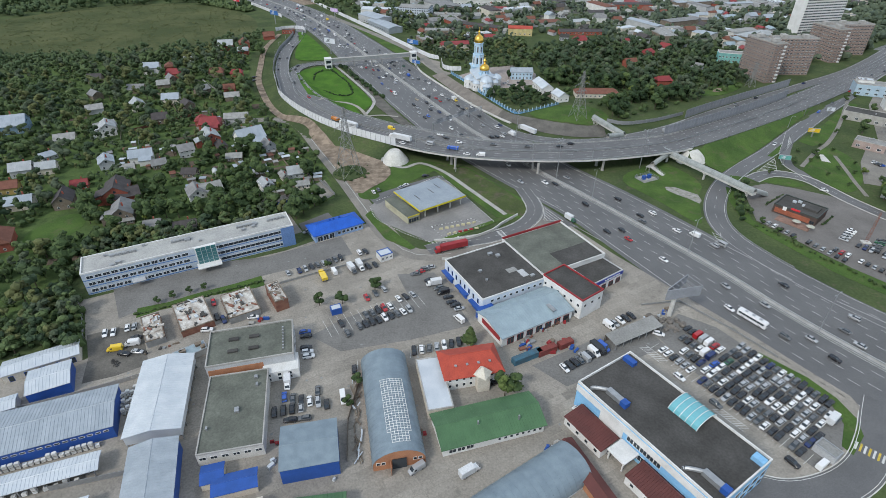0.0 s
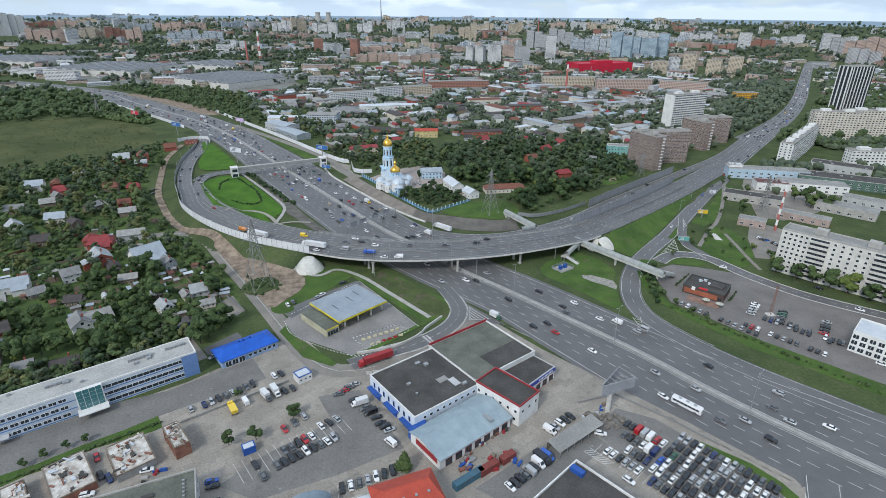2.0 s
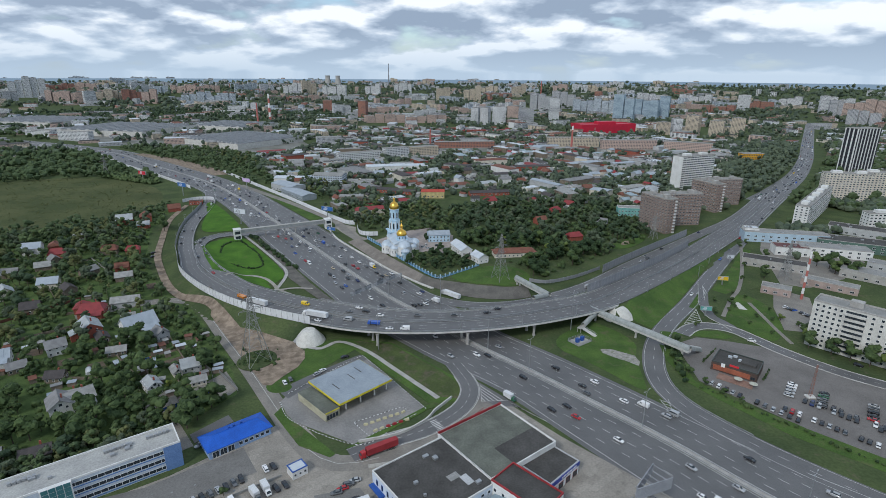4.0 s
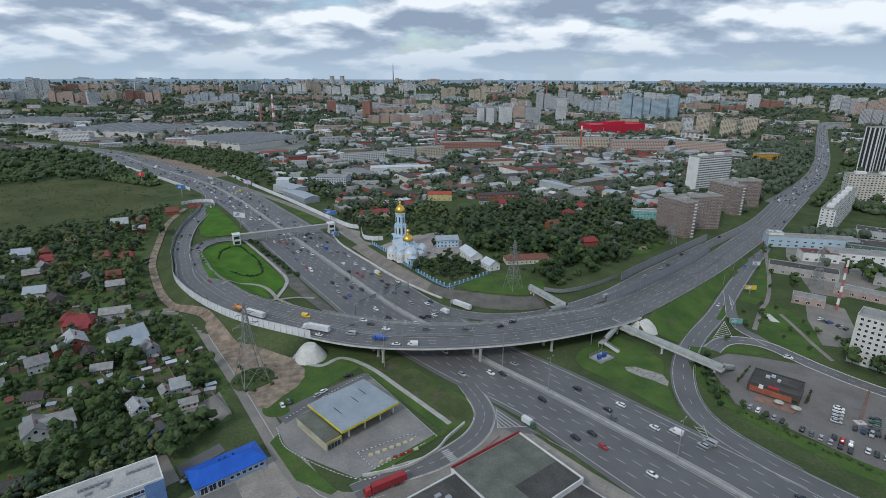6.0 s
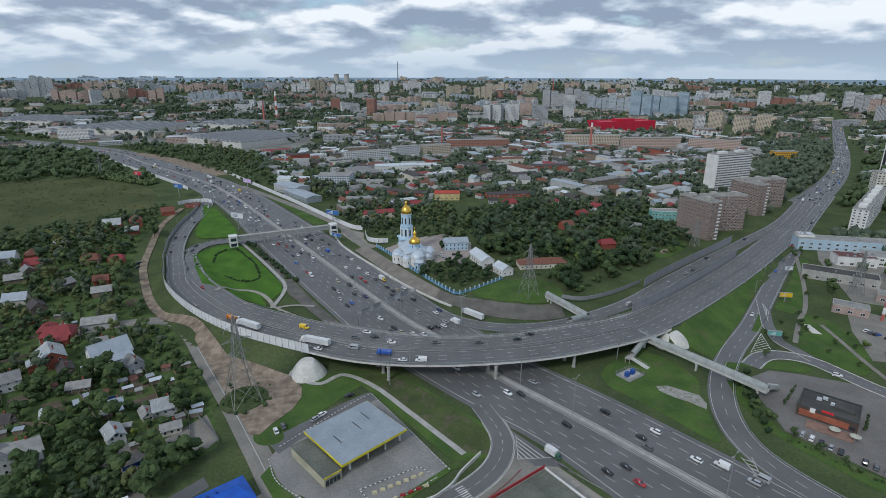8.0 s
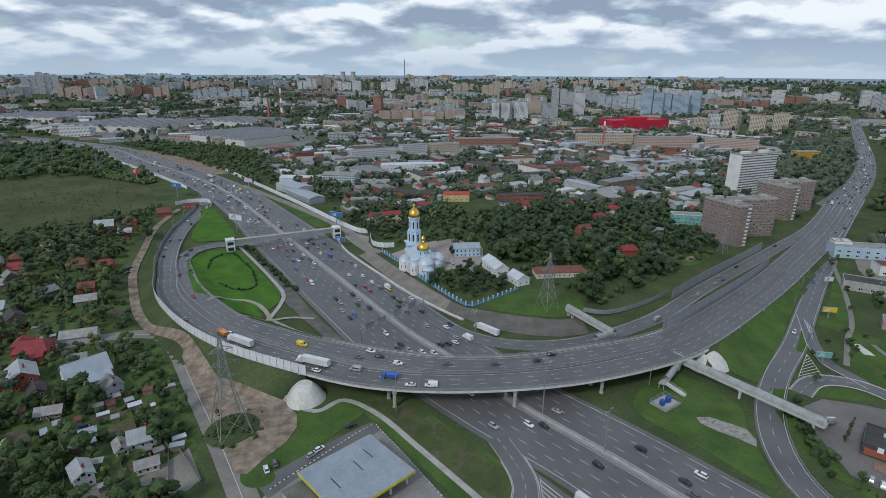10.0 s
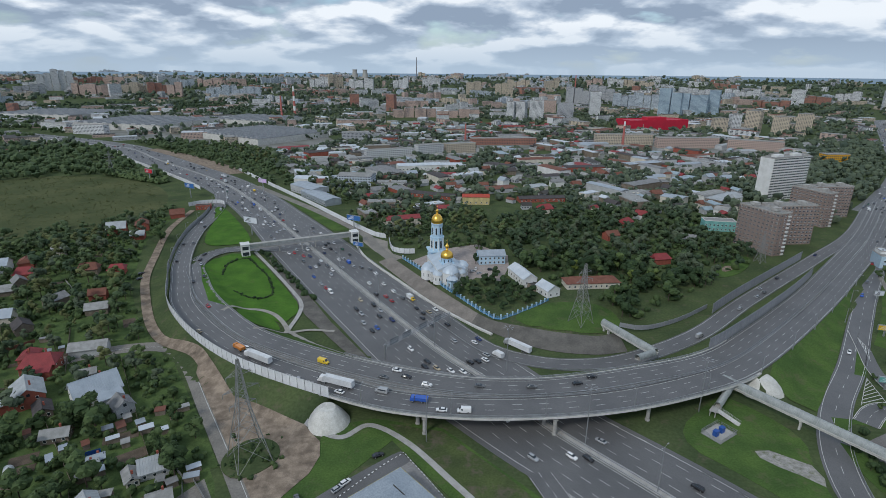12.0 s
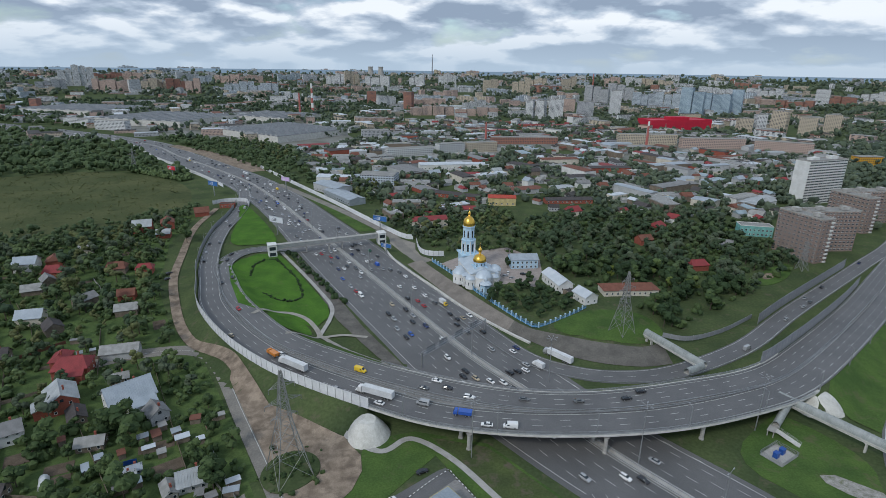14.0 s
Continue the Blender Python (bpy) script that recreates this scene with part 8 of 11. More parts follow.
V_LAB = {"sedan": ("car", "saloon car"), "hatch": ("car", "hatchback car"), "suv": ("car", "off-road car"), "van": ("van", "panel van"), "minibus": ("van", "passenger minibus"), "box_truck": ("truck", "box lorry"),
         "semi": ("truck", "articulated lorry"), "dump_truck": ("truck", "dump truck"), "coach": ("bus", "long coach")}


def vehicle(kind, col, x, y, z, yaw, state, group, pitch=0.0, far=False):
    body, gl, wr, wx, wy = vehicle_meshes(kind, col)
    nm, lab = V_LAB[kind]
    if far:
        mx = pose(x, y, z, 0, -pitch, yaw)
        FAR_CARS.extend([(body, mx), (gl, mx)] + [] if y > 420 else [(body, mx), (gl, mx)] + [(wheel_mesh(wr), mx @ pose(ax, sg * wy, wr, -90 * sg, 0, 0)) for ax in wx for sg in (-1, 1)])
        return None
    ob = thing(nm, body, None, "%s %s %s" % (col, lab, state), nm, group, m=pose(x, y, z, 0, -pitch, yaw))
    part("glazing", gl, None, ob)
    for ax in wx:
        for sg in (-1, 1):
            part("wheel", wheel_mesh(wr), None, ob, m=pose(ax, sg * wy, wr, -90 * sg, 0, 0))
    return ob


COLS = ["white"] * 24 + ["silver"] * 24 + ["black"] * 32 + ["grey"] * 16 + ["dark blue"] * 5 + ["red"] * 4 + ["beige"] * 1 + ["green"] * 1 + ["blue"] * 1
cr = random.Random(77)


def any_car(x, y, z, yaw, state, group, pitch=0.0, far=False):
    k = cr.choice(["sedan"] * 5 + ["hatch"] * 3 + ["suv"] * 4)
    return vehicle(k, cr.choice(COLS), x, y, z, yaw, state, group, pitch, far)


# traffic
def traffic(line, off, gap, s0, s1, way, group, state, dz=0.07, heavy=0.06):
    ln = offset(line[:, :3], off)
    L = lengths(ln)[-1]
    s = s0 + cr.uniform(0, gap)
    while s < min(s1, L - 5):
        p, a = along(ln, s)
        q, _ = along(ln, min(s + 2, L))
        pit = math.degrees(math.atan2(q[2] - p[2], 2.0)) * way
        yaw = a if way > 0 else a + 180
        r = cr.random()
        if r < heavy:
            vehicle(cr.choice(["van", "box_truck", "minibus", "van"]), cr.choice(["white", "white", "silver", "blue", "white", "yellow"]), p[0], p[1], p[2] + dz, yaw, state, group, pit, p[1] > 330 or p[0] > 130)
        else:
            any_car(p[0], p[1], p[2] + dz, yaw, state, group, pit, p[1] > 330 or p[0] > 130)
        s += 7 + cr.expovariate(1 / gap)


Lm = lengths(MOTORWAY)
S_of = lambda y: float(np.interp(y, MOTORWAY[:, 1], Lm))
for k in range(5):
    for side, way in ((1, -1), (-1, 1)):
        o = side * (2.2 + 3.75 * (k + 0.5))
        traffic(MOTORWAY, o, 70, S_of(150), S_of(330), way, "motorway traffic", "on the motorway")
        traffic(MOTORWAY, o, 26, S_of(335), S_of(800), way, "motorway traffic", "in dense motorway traffic")
        traffic(MOTORWAY, o, 75, S_of(800), S_of(1280), way, "motorway traffic", "far along the motorway")
for o in (-3.4, 0.2, 3.6):
    traffic(RAMP_OUT, o, 85, 60, 640, -1, "ramp traffic", "on the overpass")
    traffic(RAMP_IN, o - 0.2, 70, 60, 520, 1, "ramp traffic", "on the overpass")
for o in (-2.2, 2.2):
    traffic(SLIP, o, 80, 20, 420, 1, "ramp traffic", "on the slip road")
    traffic(RAMP_EAST, o, 90, 40, 430, 1, "ramp traffic", "on the slip road")
for k in range(-3, 4):
    if k:
        traffic(AVENUE[:, :3], k * 3.5 + (1.7 if k < 0 else -1.7), 30, 0, 1100, 1 if k < 0 else -1, "avenue traffic", "in a line on the avenue", 0.07, 0.04)
for x, y, yaw, col, kd in ((-115, 335, 151, "white", "semi"), (-75, 316, 160, "white", "semi"), (-128, 345, 143, "orange", "dump_truck"), (-40, 306, 172, "blue", "dump_truck")):
    vehicle(kd, col, x, y, 8.56 if x > -80 else 8.0 if x > -120 else 7.6, yaw, "on the overpass", "ramp traffic")
vehicle("coach", "white", 98, 178, 0.07, -48, "on the motorway", "motorway traffic")
vehicle("semi", "red", -27, 209, 0.2, 211, "turning into the yard street", "street traffic")
vehicle("semi", "silver", 5, 366, 0.12, 137, "on the slip road", "ramp traffic")
vehicle("box_truck", "green", 30, 246, 0.07, -50, "on the motorway", "motorway traffic")

# car lot
ux, vx = np.array((0.669, -0.743)), np.array((0.743, 0.669))
lot_yaw = math.degrees(math.atan2(vx[1], vx[0]))
for r in range(6):
    for c in range(17):
        if cr.random() < 0.03 or (r == 5 and c > 14):
            continue
        p = ux * (-60.5 + 2.28 * c) + vx * (147.4 + 5.35 * r)
        any_car(p[0] + cr.uniform(-0.15, 0.15), p[1] + cr.uniform(-0.25, 0.25), 0.14, lot_yaw + cr.choice((0, 180)) + cr.uniform(-3, 3), "parked in a tight row", "car lot")
for r, n in ((0, 6), (1, 4), (2, 6), (3, 7)):
    for c in range(n):
        p = ux * (-63.5 - 2.35 * c) + vx * (148.5 + 5.9 * r)
        if r == 3 and c < 5 or r == 2 and c < 2:
            vehicle(cr.choice(["van", "suv", "suv", "minibus"]), cr.choice(["white", "beige", "red", "dark blue", "silver", "white"]), p[0], p[1], 0.14, lot_yaw, "parked in a row", "car lot")
        elif cr.random() < 0.92:
            any_car(p[0], p[1], 0.14, lot_yaw + cr.uniform(-3, 3), "parked in a row", "car lot")
vehicle("suv", "black", 89.3, 112, 0.14, -50, "parked at the lot's corner", "car lot")
vehicle("van", "white", 97.9, 112.6, 0.14, 40, "parked beside the guard hut", "car lot")
vehicle("box_truck", "white", 108.5, 131, 0.14, 45, "parked at the lot's edge", "car lot")
any_car(63.1, 142.2, 0.14, -50, "parked along the black-roofed hall", "car lot")
any_car(72.5, 131.5, 0.14, -50, "parked along the black-roofed hall", "car lot")
any_car(59.8, 163.8, 0.14, -15, "parked before the scrap heap", "car lot")


def park(x0, y0, x1, y1, n, heading, skip=0.0, kinds=None):
    """n vehicles side by side from one place to another."""
    for k in range(n):
        if cr.random() < skip:
            continue
        t = k / max(1, n - 1)
        x, y, a = x0 + (x1 - x0) * t, y0 + (y1 - y0) * t, heading + cr.uniform(-4, 4) + cr.choice((0, 180))
        if kinds:
            vehicle(kinds[k % len(kinds)][0], kinds[k % len(kinds)][1], x, y, 0.14, a, "parked in the yard", "yard cars")
        else:
            any_car(x, y, 0.14, a, "parked in the yard", "yard cars")


park(-54.1, 156.7, -46, 163.6, 5, -51)
park(-54.9, 149.9, -37.8, 162.7, 9, -51)
park(-62.3, 150.2, -58.3, 145.3, 2, -51)
park(-43.6, 168.8, -38.4, 172.5, 3, -51)
park(-56.7, 167.3, -51.1, 174.1, 3, -55)
park(-40, 186.9, -34.3, 193.1, 4, 20)
park(-33.2, 183.5, -23.3, 173.2, 5, 28, kinds=(("sedan", "black"), ("box_truck", "white"), ("suv", "grey"), ("van", "black"), ("sedan", "black")))
park(-21.5, 170.1, -17.8, 166.5, 3, 28)
park(-91.4, 181.1, -76.3, 193.5, 8, -52)
park(-95.7, 178.6, -95.7, 178.6, 1, -52)
park(-69.1, 199.1, -66.5, 200.5, 2, -52)
park(-79.5, 178.3, -76, 182.7, 2, -52, kinds=(("dump_truck", "yellow"), ("van", "white")))
park(-68.3, 185.2, -65.4, 188, 2, -52, kinds=(("box_truck", "grey"), ("box_truck", "white")))
park(-62.1, 189.1, -59.3, 190.8, 2, -52)
park(-31.2, 139.9, -15.5, 147.1, 7, -77)
park(-74.5, 143.4, -73.3, 141.3, 2, 20)
park(-71, 135.4, -68.5, 131.2, 3, 20)
park(-50.2, 127.5, -50.2, 127.5, 1, -70)
park(-69.8, 112, -54.9, 111.4, 6, -68)
park(-70.6, 105.5, -62.8, 108.8, 4, -68)
park(-64.2, 103.3, -60.1, 104.8, 2, 20)
park(-59.8, 116.4, -59.8, 116.4, 1, -70)
park(-50.3, 114.6, -71.1, 118, 2, -70, kinds=(("van", "white"), ("box_truck", "white")))
park(-149.3, 130.5, -146.6, 131.6, 2, -60)
park(-143, 134.8, -140.8, 136, 2, -60)
park(-136.4, 130.4, -136.4, 130.4, 1, 15)
park(-140, 123.5, -135.5, 127.1, 2, 25, kinds=(("van", "yellow"), ("van", "white")))
park(-135.2, 121.8, -131.2, 123.7, 2, 5)
park(-117.9, 154.3, -117.9, 154.3, 1, -50)
park(-112.1, 146.3, -108.5, 144.9, 2, -50)
park(-112, 138.5, -97.9, 148.4, 2, 20)
park(23.4, 140.1, 38, 153, 9, -50, kinds=(("sedan", "white"), ("sedan", "black"), ("suv", "black"), ("hatch", "grey"), ("van", "silver"), ("suv", "black"), ("van", "white"), ("dump_truck", "black"), ("van", "blue")))
park(41.4, 165.4, 50.8, 173.1, 5, -50, kinds=(("van", "white"), ("sedan", "silver"), ("suv", "white"), ("sedan", "black"), ("sedan", "black")))
park(0, 130, 0.5, 133, 1, 40)
park(-106, 206, -100, 213, 2, 60)
park(27.5, 121, 27.5, 121, 1, -48, kinds=(("van", "white"),))
park(34.8, 108.5, 36.4, 106, 1, -60)
park(-5.5, 94, -21, 92.5, 2, 42, kinds=(("box_truck", "white"), ("van", "silver")))
park(-17, 160, -17, 160, 1, -45, kinds=(("minibus", "white"),))
# filling station, restaurant and street cars
for x, y, a in ((-62, 270, 50), (-64, 267, 50), (-53, 284, 30), (-76, 262, 120), (-78, 259, 120)):
    any_car(x, y, 0.2, a, "parked beside the filling station", "station cars")
for k in range(5):
    any_car(131 + k * 2.0, 259 - k * 2.6, 0.14, 48, "parked before the restaurant", "restaurant cars")
for k in range(6):
    any_car(144 + k * 2.1, 243 - k * 2.7, 0.14, 48, "parked before the restaurant", "restaurant cars")
for k in range(5):
    any_car(170 + k * -2.0, 258 - k * 2.4, 0.14, -38, "parked in the car park", "restaurant cars")
    any_car(180 + k * -2.1, 250 - k * 2.6, 0.14, 142, "parked in the car park", "restaurant cars")
    any_car(196 + k * -2.1, 240 - k * 2.6, 0.14, 142, "parked in the car park", "restaurant cars")
for x, y, a in ((175, 303, -20), (230, 330, 40), (236, 322, 40), (240, 330, 130), (245, 335, 130), (226, 345, 10), (250, 342, 130), (216, 276, -50), (222, 252, -45), (206, 215, -30), (197, 205, -40), (-240, 455, 60), (-236, 446, 60), (-176, 376, 10)):
    any_car(x, y, 0.14, a, "parked beside the road", "roadside cars")
for x, y in ((-16, 462), (-12, 459), (-14, 468), (-4, 466)):
    any_car(x, y, 4.0, cr.uniform(0, 90), "parked in the churchyard", "church cars")

# ---- church on its terrace ----
pale_blue = mat("pale_blue_render", (0.46, 0.62, 0.74), 0.8, (0.40, 0.55, 0.67), 0.3, 3, 0.05)
church_roof = mat("church_roof_sheet", (0.52, 0.58, 0.64), 0.5, (0.45, 0.51, 0.57), 0.3, 3, 0, 0.2)
ch = new("church")
ch.matrix_basis = pose(-35, 455.5, 4.0, 0, 0, -72) @ Matrix.Diagonal((1.06, 1.06, 1.18, 1))
tagged(ch, "pale blue church with gilded domes and bell tower", "church")


def cp(name, shape, m, label="", smooth=False):
    return part(name, shape, m, ch, label, smooth=smooth)


def onion(s, c, r, z):
    s.turned([(r * 0.55, z), (r * 0.8, z + r * 0.35), (r * 1.0, z + r * 0.85), (r * 0.97, z + r * 1.2), (r * 0.72, z + r * 1.65), (r * 0.36, z + r * 2.0), (r * 0.12, z + r * 2.35), (0.05, z + r * 2.9)], 16, c)


def cross(s, c, z, h):
    s.box((c[0], c[1], z + h / 2), (0.14, 0.14, h))
    s.box((c[0], c[1], z + h * 0.62), (0.14, h * 0.5, 0.14))


# nave: local x runs from the bell tower (-x) to the apse (+x)
s = Shape()
s.box((-1, 0, 4), (26, 15, 8))
s.box((1, 0, 3), (16, 22, 6))
nave = cp("nave", s, white_wall)
s = Shape()
for x0, x1, y, h0, h1 in ((-14.5, 12.5, 7.9, 7.9, 10.6), (-7.5, 9.5, 11.4, 5.9, 8.2)):
    s.face([(x0, -y, h0), (x1, -y, h0), (x1, 0, h1), (x0, 0, h1)])
    s.face([(x1, y, h0), (x0, y, h0), (x0, 0, h1), (x1, 0, h1)])
    s.face([(x0, -y, h0), (x0, 0, h1), (x0, y, h0)])
    s.face([(x1, y, h0), (x1, 0, h1), (x1, -y, h0)])
cp("nave_roof", s, church_roof)
for sg in (-1, 1):
    for k in range(5):
        q = part("window", win_mesh(1.0, 2.6), None, ch, m=pose(-5 + k * 3, sg * 11.0, 1.6, 0, 0, 0 if sg < 0 else 180))
# drum and main dome
s = Shape()
s.box((5, 0, 8.2), (8, 8, 3))
s.turned([(3.3, 9.6), (3.3, 12.0), (3.8, 12.1), (3.8, 12.5)], 16, (5, 0))
drum = cp("drum", s, pale_blue)
s = Shape()
s.turned([(3.9, 12.5), (3.9, 13.4), (3.5, 14.6), (2.6, 15.6), (1.3, 16.2), (0.9, 16.3)], 20, (5, 0))
s.turned([(0.8, 16.2), (0.8, 17.4)], 12, (5, 0))
onion(s, (5, 0), 1.3, 17.2)
cross(s, (5, 0), 20.8, 1.8)
cp("dome", s, gold, "gilded helmet dome", True)
for k in range(8):
    a = math.pi * 2 * k / 8
    part("window", win_mesh(0.8, 1.9, pale_blue), None, ch, m=pose(5 + 3.3 * math.cos(a), 3.3 * math.sin(a), 9.8, 0, 0, math.degrees(a) + 90))
# apses with half-round roofs
for c, r, h in (((12, 0), 5.0, 6.5), ((10.5, -7), 3.2, 5), ((10.5, 7), 3.2, 5), ((1, -11), 4.0, 5.5), ((1, 11), 4.0, 5.5)):
    s = Shape()
    s.turned([(r, -0.3), (r, h)], 18, c)
    ap = cp("apse", s, white_wall)
    s = Shape()
    s.turned([(r + 0.3, h), (r * 0.8, h + r * 0.4), (r * 0.4, h + r * 0.62), (0.1, h + r * 0.7)], 18, c)
    cp("apse_roof", s, church_roof, smooth=True)
    for k in range(5):
        a = math.radians(-80 + 40 * k) + (0 if abs(c[1]) < 8 else math.copysign(math.pi / 2, c[1]))
        part("window", win_mesh(0.7, 1.9), None, ch, m=pose(c[0] + r * math.cos(a), c[1] + r * math.sin(a), 1.8, 0, 0, math.degrees(a) + 90))
# bell tower
TX = -18.0
s = Shape()
s.box((TX, 0, 5), (10, 10, 10))
s.box((TX, 0, 10.2), (12, 12, 0.6))
s.turned([(4.4, 10), (4.4, 17.5), (4.7, 17.7), (4.7, 18.2), (3.7, 18.3), (3.7, 25.4), (4.1, 25.6), (4.1, 26.2), (3.3, 26.4)], 8, (TX, 0))
tw = cp("bell_tower", s, pale_blue, "pale blue bell tower with white pilasters")
for k in range(8):
    a = math.pi * 2 * (k + 0.5) / 8
    part("belfry_opening", win_mesh(1.5, 4.6, white_wall), None, ch, m=pose(TX + 4.1 * math.cos(a), 4.1 * math.sin(a), 11.6, 0, 0, math.degrees(a) + 90))
    part("belfry_opening", win_mesh(1.2, 4.2, white_wall), None, ch, m=pose(TX + 3.45 * math.cos(a), 3.45 * math.sin(a), 19.6, 0, 0, math.degrees(a) + 90))
    a = math.pi * 2 * k / 8
    s = Shape()
    s.turned([(0.35, 10.4), (0.35, 17.5)], 8, (TX + 4.4 * math.cos(a), 4.4 * math.sin(a)))
    part("pilaster", s, white_wall, tw)
s = Shape()
s.turned([(3.6, 26.2), (3.8, 27.2), (3.6, 28.6), (2.9, 30.0), (1.7, 31.1), (0.8, 31.5)], 20, (TX, 0))
s.turned([(0.7, 31.4), (0.7, 32.2)], 12, (TX, 0))
onion(s, (TX, 0), 1.0, 32.1)
cross(s, (TX, 0), 34.8, 1.5)
cp("dome", s, gold, "large gilded helmet dome", True)
# gatehouse chapel at the fence
w = Building("chapel", "small pale blue gate chapel with a pointed roof", "chapel", -29.5, 434.5, 4.4, 4.4, -55, 5, 4.0).walls(pale_blue)
s = Shape()
s.turned([(3.9, 5.9), (2.2, 7.4), (1.2, 7.6), (1.2, 9.0), (0.1, 11.0)], 8)
part("roof", s, church_roof, w.top)
w.row("f", 1, 1.4, 2.8, 0.6)
w.row("r", 1, 1.4, 2.8, 0.6)

w = Building("parish_house", "two-storey light blue parish house with a grey roof", "house", -3.3, 483.2, 18.5, 11, 9, 6.6, 4).walls(pale_blue).gable(tin_grey, 2.4, 0.6, pale_blue, 1.0)
w.row("f", 6, 1.3, 1.6, 0.8)
w.row("f", 6, 1.3, 1.6, 3.8)
w.row("l", 3, 1.3, 1.6, 3.8)
w = Building("parish_hall", "white hall with a pale metal roof", "house", 15.5, 449, 23, 9.5, -70, 5.6, 4).walls(white_wall).gable(tin_pale, 3.0, 0.5, white_wall, 1.0)
w.row("f", 6, 1.1, 1.6, 2.0)
w.row("r", 2, 1.1, 1.6, 2.0)
w = Building("parish_house", "small white house with a zinc roof", "house", 29, 428.5, 12, 9, -62, 4.6, 4).walls(white_wall).gable(tin_pale, 2.8, 0.5, white_wall, 1.0)
w.row("f", 3, 1.1, 1.4, 1.2)
w.row("r", 2, 1.1, 1.4, 1.2)
w = Building("shed", "low dark-roofed shed beside the white hall", "shed", 22, 436, 9, 6, -60, 2.8, 4).walls(wood_old).flat(roof_dark, 0.2, wood_old)
w = Building("brick_house", "long low brick house with a brown roof", "house", 58, 443, 34, 11, 8, 4.4, 3.5).walls(cream_wall).gable(V_ROOF["brown"], 2.4, 0.6, None, 0.0, hip=4.0)
w.row("f", 10, 1.2, 1.5, 1.4)
# paved court and lawn
patch("court", [(-60, 490), (-37, 444), (-24, 436), (-14, 452), (2, 446), (9, 474), (10, 498), (-12, 522), (-42, 508)], 4.08, mat("pinkish_paving", (0.36, 0.31, 0.28), 0.9, (0.29, 0.25, 0.23), 0.3, 3, 0.1), "paved churchyard court", "court")
patch("lawn", [(0, 391.5), (27, 415), (42, 417), (60, 414), (66, 400), (62, 388), (47, 378), (25, 381)], 4.1, grass, "green meadow under the pylon", round_it=True)
# blue fence with pillars
fl = curve([(-66, 487, 3.9), (-50, 462.5, 3.9), (-37, 439.5, 3.9), (-21.5, 415, 3.9), (-9.4, 397.5, 3.9), (-2, 392, 3.9), (11.6, 402, 4.0), (28, 418, 4.0)], 2.5)
f = new("fence")
tagged(f, "pale blue churchyard fence with white-capped pillars", "fence")
pil = Shape()
pil.box((0, 0, 1.1), (0.6, 0.6, 2.6))
pil.box((0, 0, 2.5), (0.8, 0.8, 0.25))
pil_me = pil.mesh("pillar", pale_blue)
pan = Shape()
pan.box((0, 0, 0.3), (3.4, 0.3, 0.9))
for k in range(11):
    pan.box((-1.6 + k * 0.32, 0, 1.2), (0.06, 0.06, 1.1))
pan.box((0, 0, 1.75), (3.4, 0.08, 0.08))
pan_me = pan.mesh("panel", mat("fence_blue", (0.16, 0.36, 0.6), 0.6, None, 0.3, 3, 0))
for q in np.arange(0, lengths(fl)[-1], 4.0):
    p, a = along(fl, q)
    part("pillar", pil_me, None, f, m=pose(p[0], p[1], p[2] - 0.2, 0, 0, a))
    p, a = along(fl, q + 2.0)
    part("panel", pan_me, None, f, m=pose(p[0], p[1], p[2] - 0.2, 0, 0, a))
for x, y, h in ((-22, 434, 7), (-16.5, 421, 7.5), (-3, 443, 8), (3, 434.5, 8.5), (-1.5, 421, 7.5), (7.5, 427, 9), (14, 413, 8), (-9, 439, 7), (-14, 411, 6.5), (-6.5, 415.5, 7), (-26, 428, 6.5), (18, 420, 8.5)):
    tree(x, y, h, rn, DARK, "dense round tree in the churchyard", "churchyard trees", 4.0, h / 8.5)
# paved and stony slopes down to the motorway
sl = Shape()
rows_ = []
for p in curve([(-84, 489, 0), (-80, 482, 0), (-44, 424.5, 0), (-18, 391.5, 0), (-5.5, 381.5, 0), (5, 373, 0), (14, 367.5, 0), (28, 363, 0), (46, 362, 0), (60, 366, 0)], 4.0):
    rows_.append(p)
rows_ = np.array(rows_)
top_ = offset(rows_, 0)
up_ = curve([(-74, 490, 3.6), (-70, 482, 3.9), (-40, 435, 3.95), (-11.5, 394.5, 3.95), (-2, 387.5, 3.95), (6, 384.5, 3.95), (24, 378, 4.0), (36, 375.5, 4.0), (47, 374, 4.0), (58, 379, 4.0)], 4.0)
n_ = 60
A = np.array([[np.interp(t, np.linspace(0, 1, len(rows_)), rows_[:, k]) for k in range(3)] for t in np.linspace(0, 1, n_)])
B = np.array([[np.interp(t, np.linspace(0, 1, len(up_)), up_[:, k]) for k in range(3)] for t in np.linspace(0, 1, n_)])
sl.strip([[tuple(A[i] + (0, 0, 0.25)), tuple(A[i] * 0.6 + B[i] * 0.4 + (0, 0, 0.45)), tuple(A[i] * 0.3 + B[i] * 0.7 + (0, 0, 0.35)), tuple(B[i] + (0, 0, 0.18))] for i in range(n_)][::-1])
for a in range(n_ - 1):
    if A[n_ - 1 - a][1] > 389:
        sl.m[a * 3:a * 3 + 3] = [1, 1, 1]
thing("stony_slope", sl, [gravel_slope, mat("brown_paving", (0.23, 0.205, 0.18), 0.9, (0.17, 0.152, 0.135), 0.2, 2.0, 0.1)], "bare stony and paved slope below the churchyard", "slope", kind="structure", smooth=True)
s = Shape()
kerb_l = curve([(-120, 560, 0), (-100, 508, 0), (-84, 480, 0), (-63, 450, 0), (-41, 418, 0), (-18.5, 391.5, 0), (-7, 380, 0)], 4.0)
bar_along(s, kerb_l, 0, 1.2, 0, 1.0)
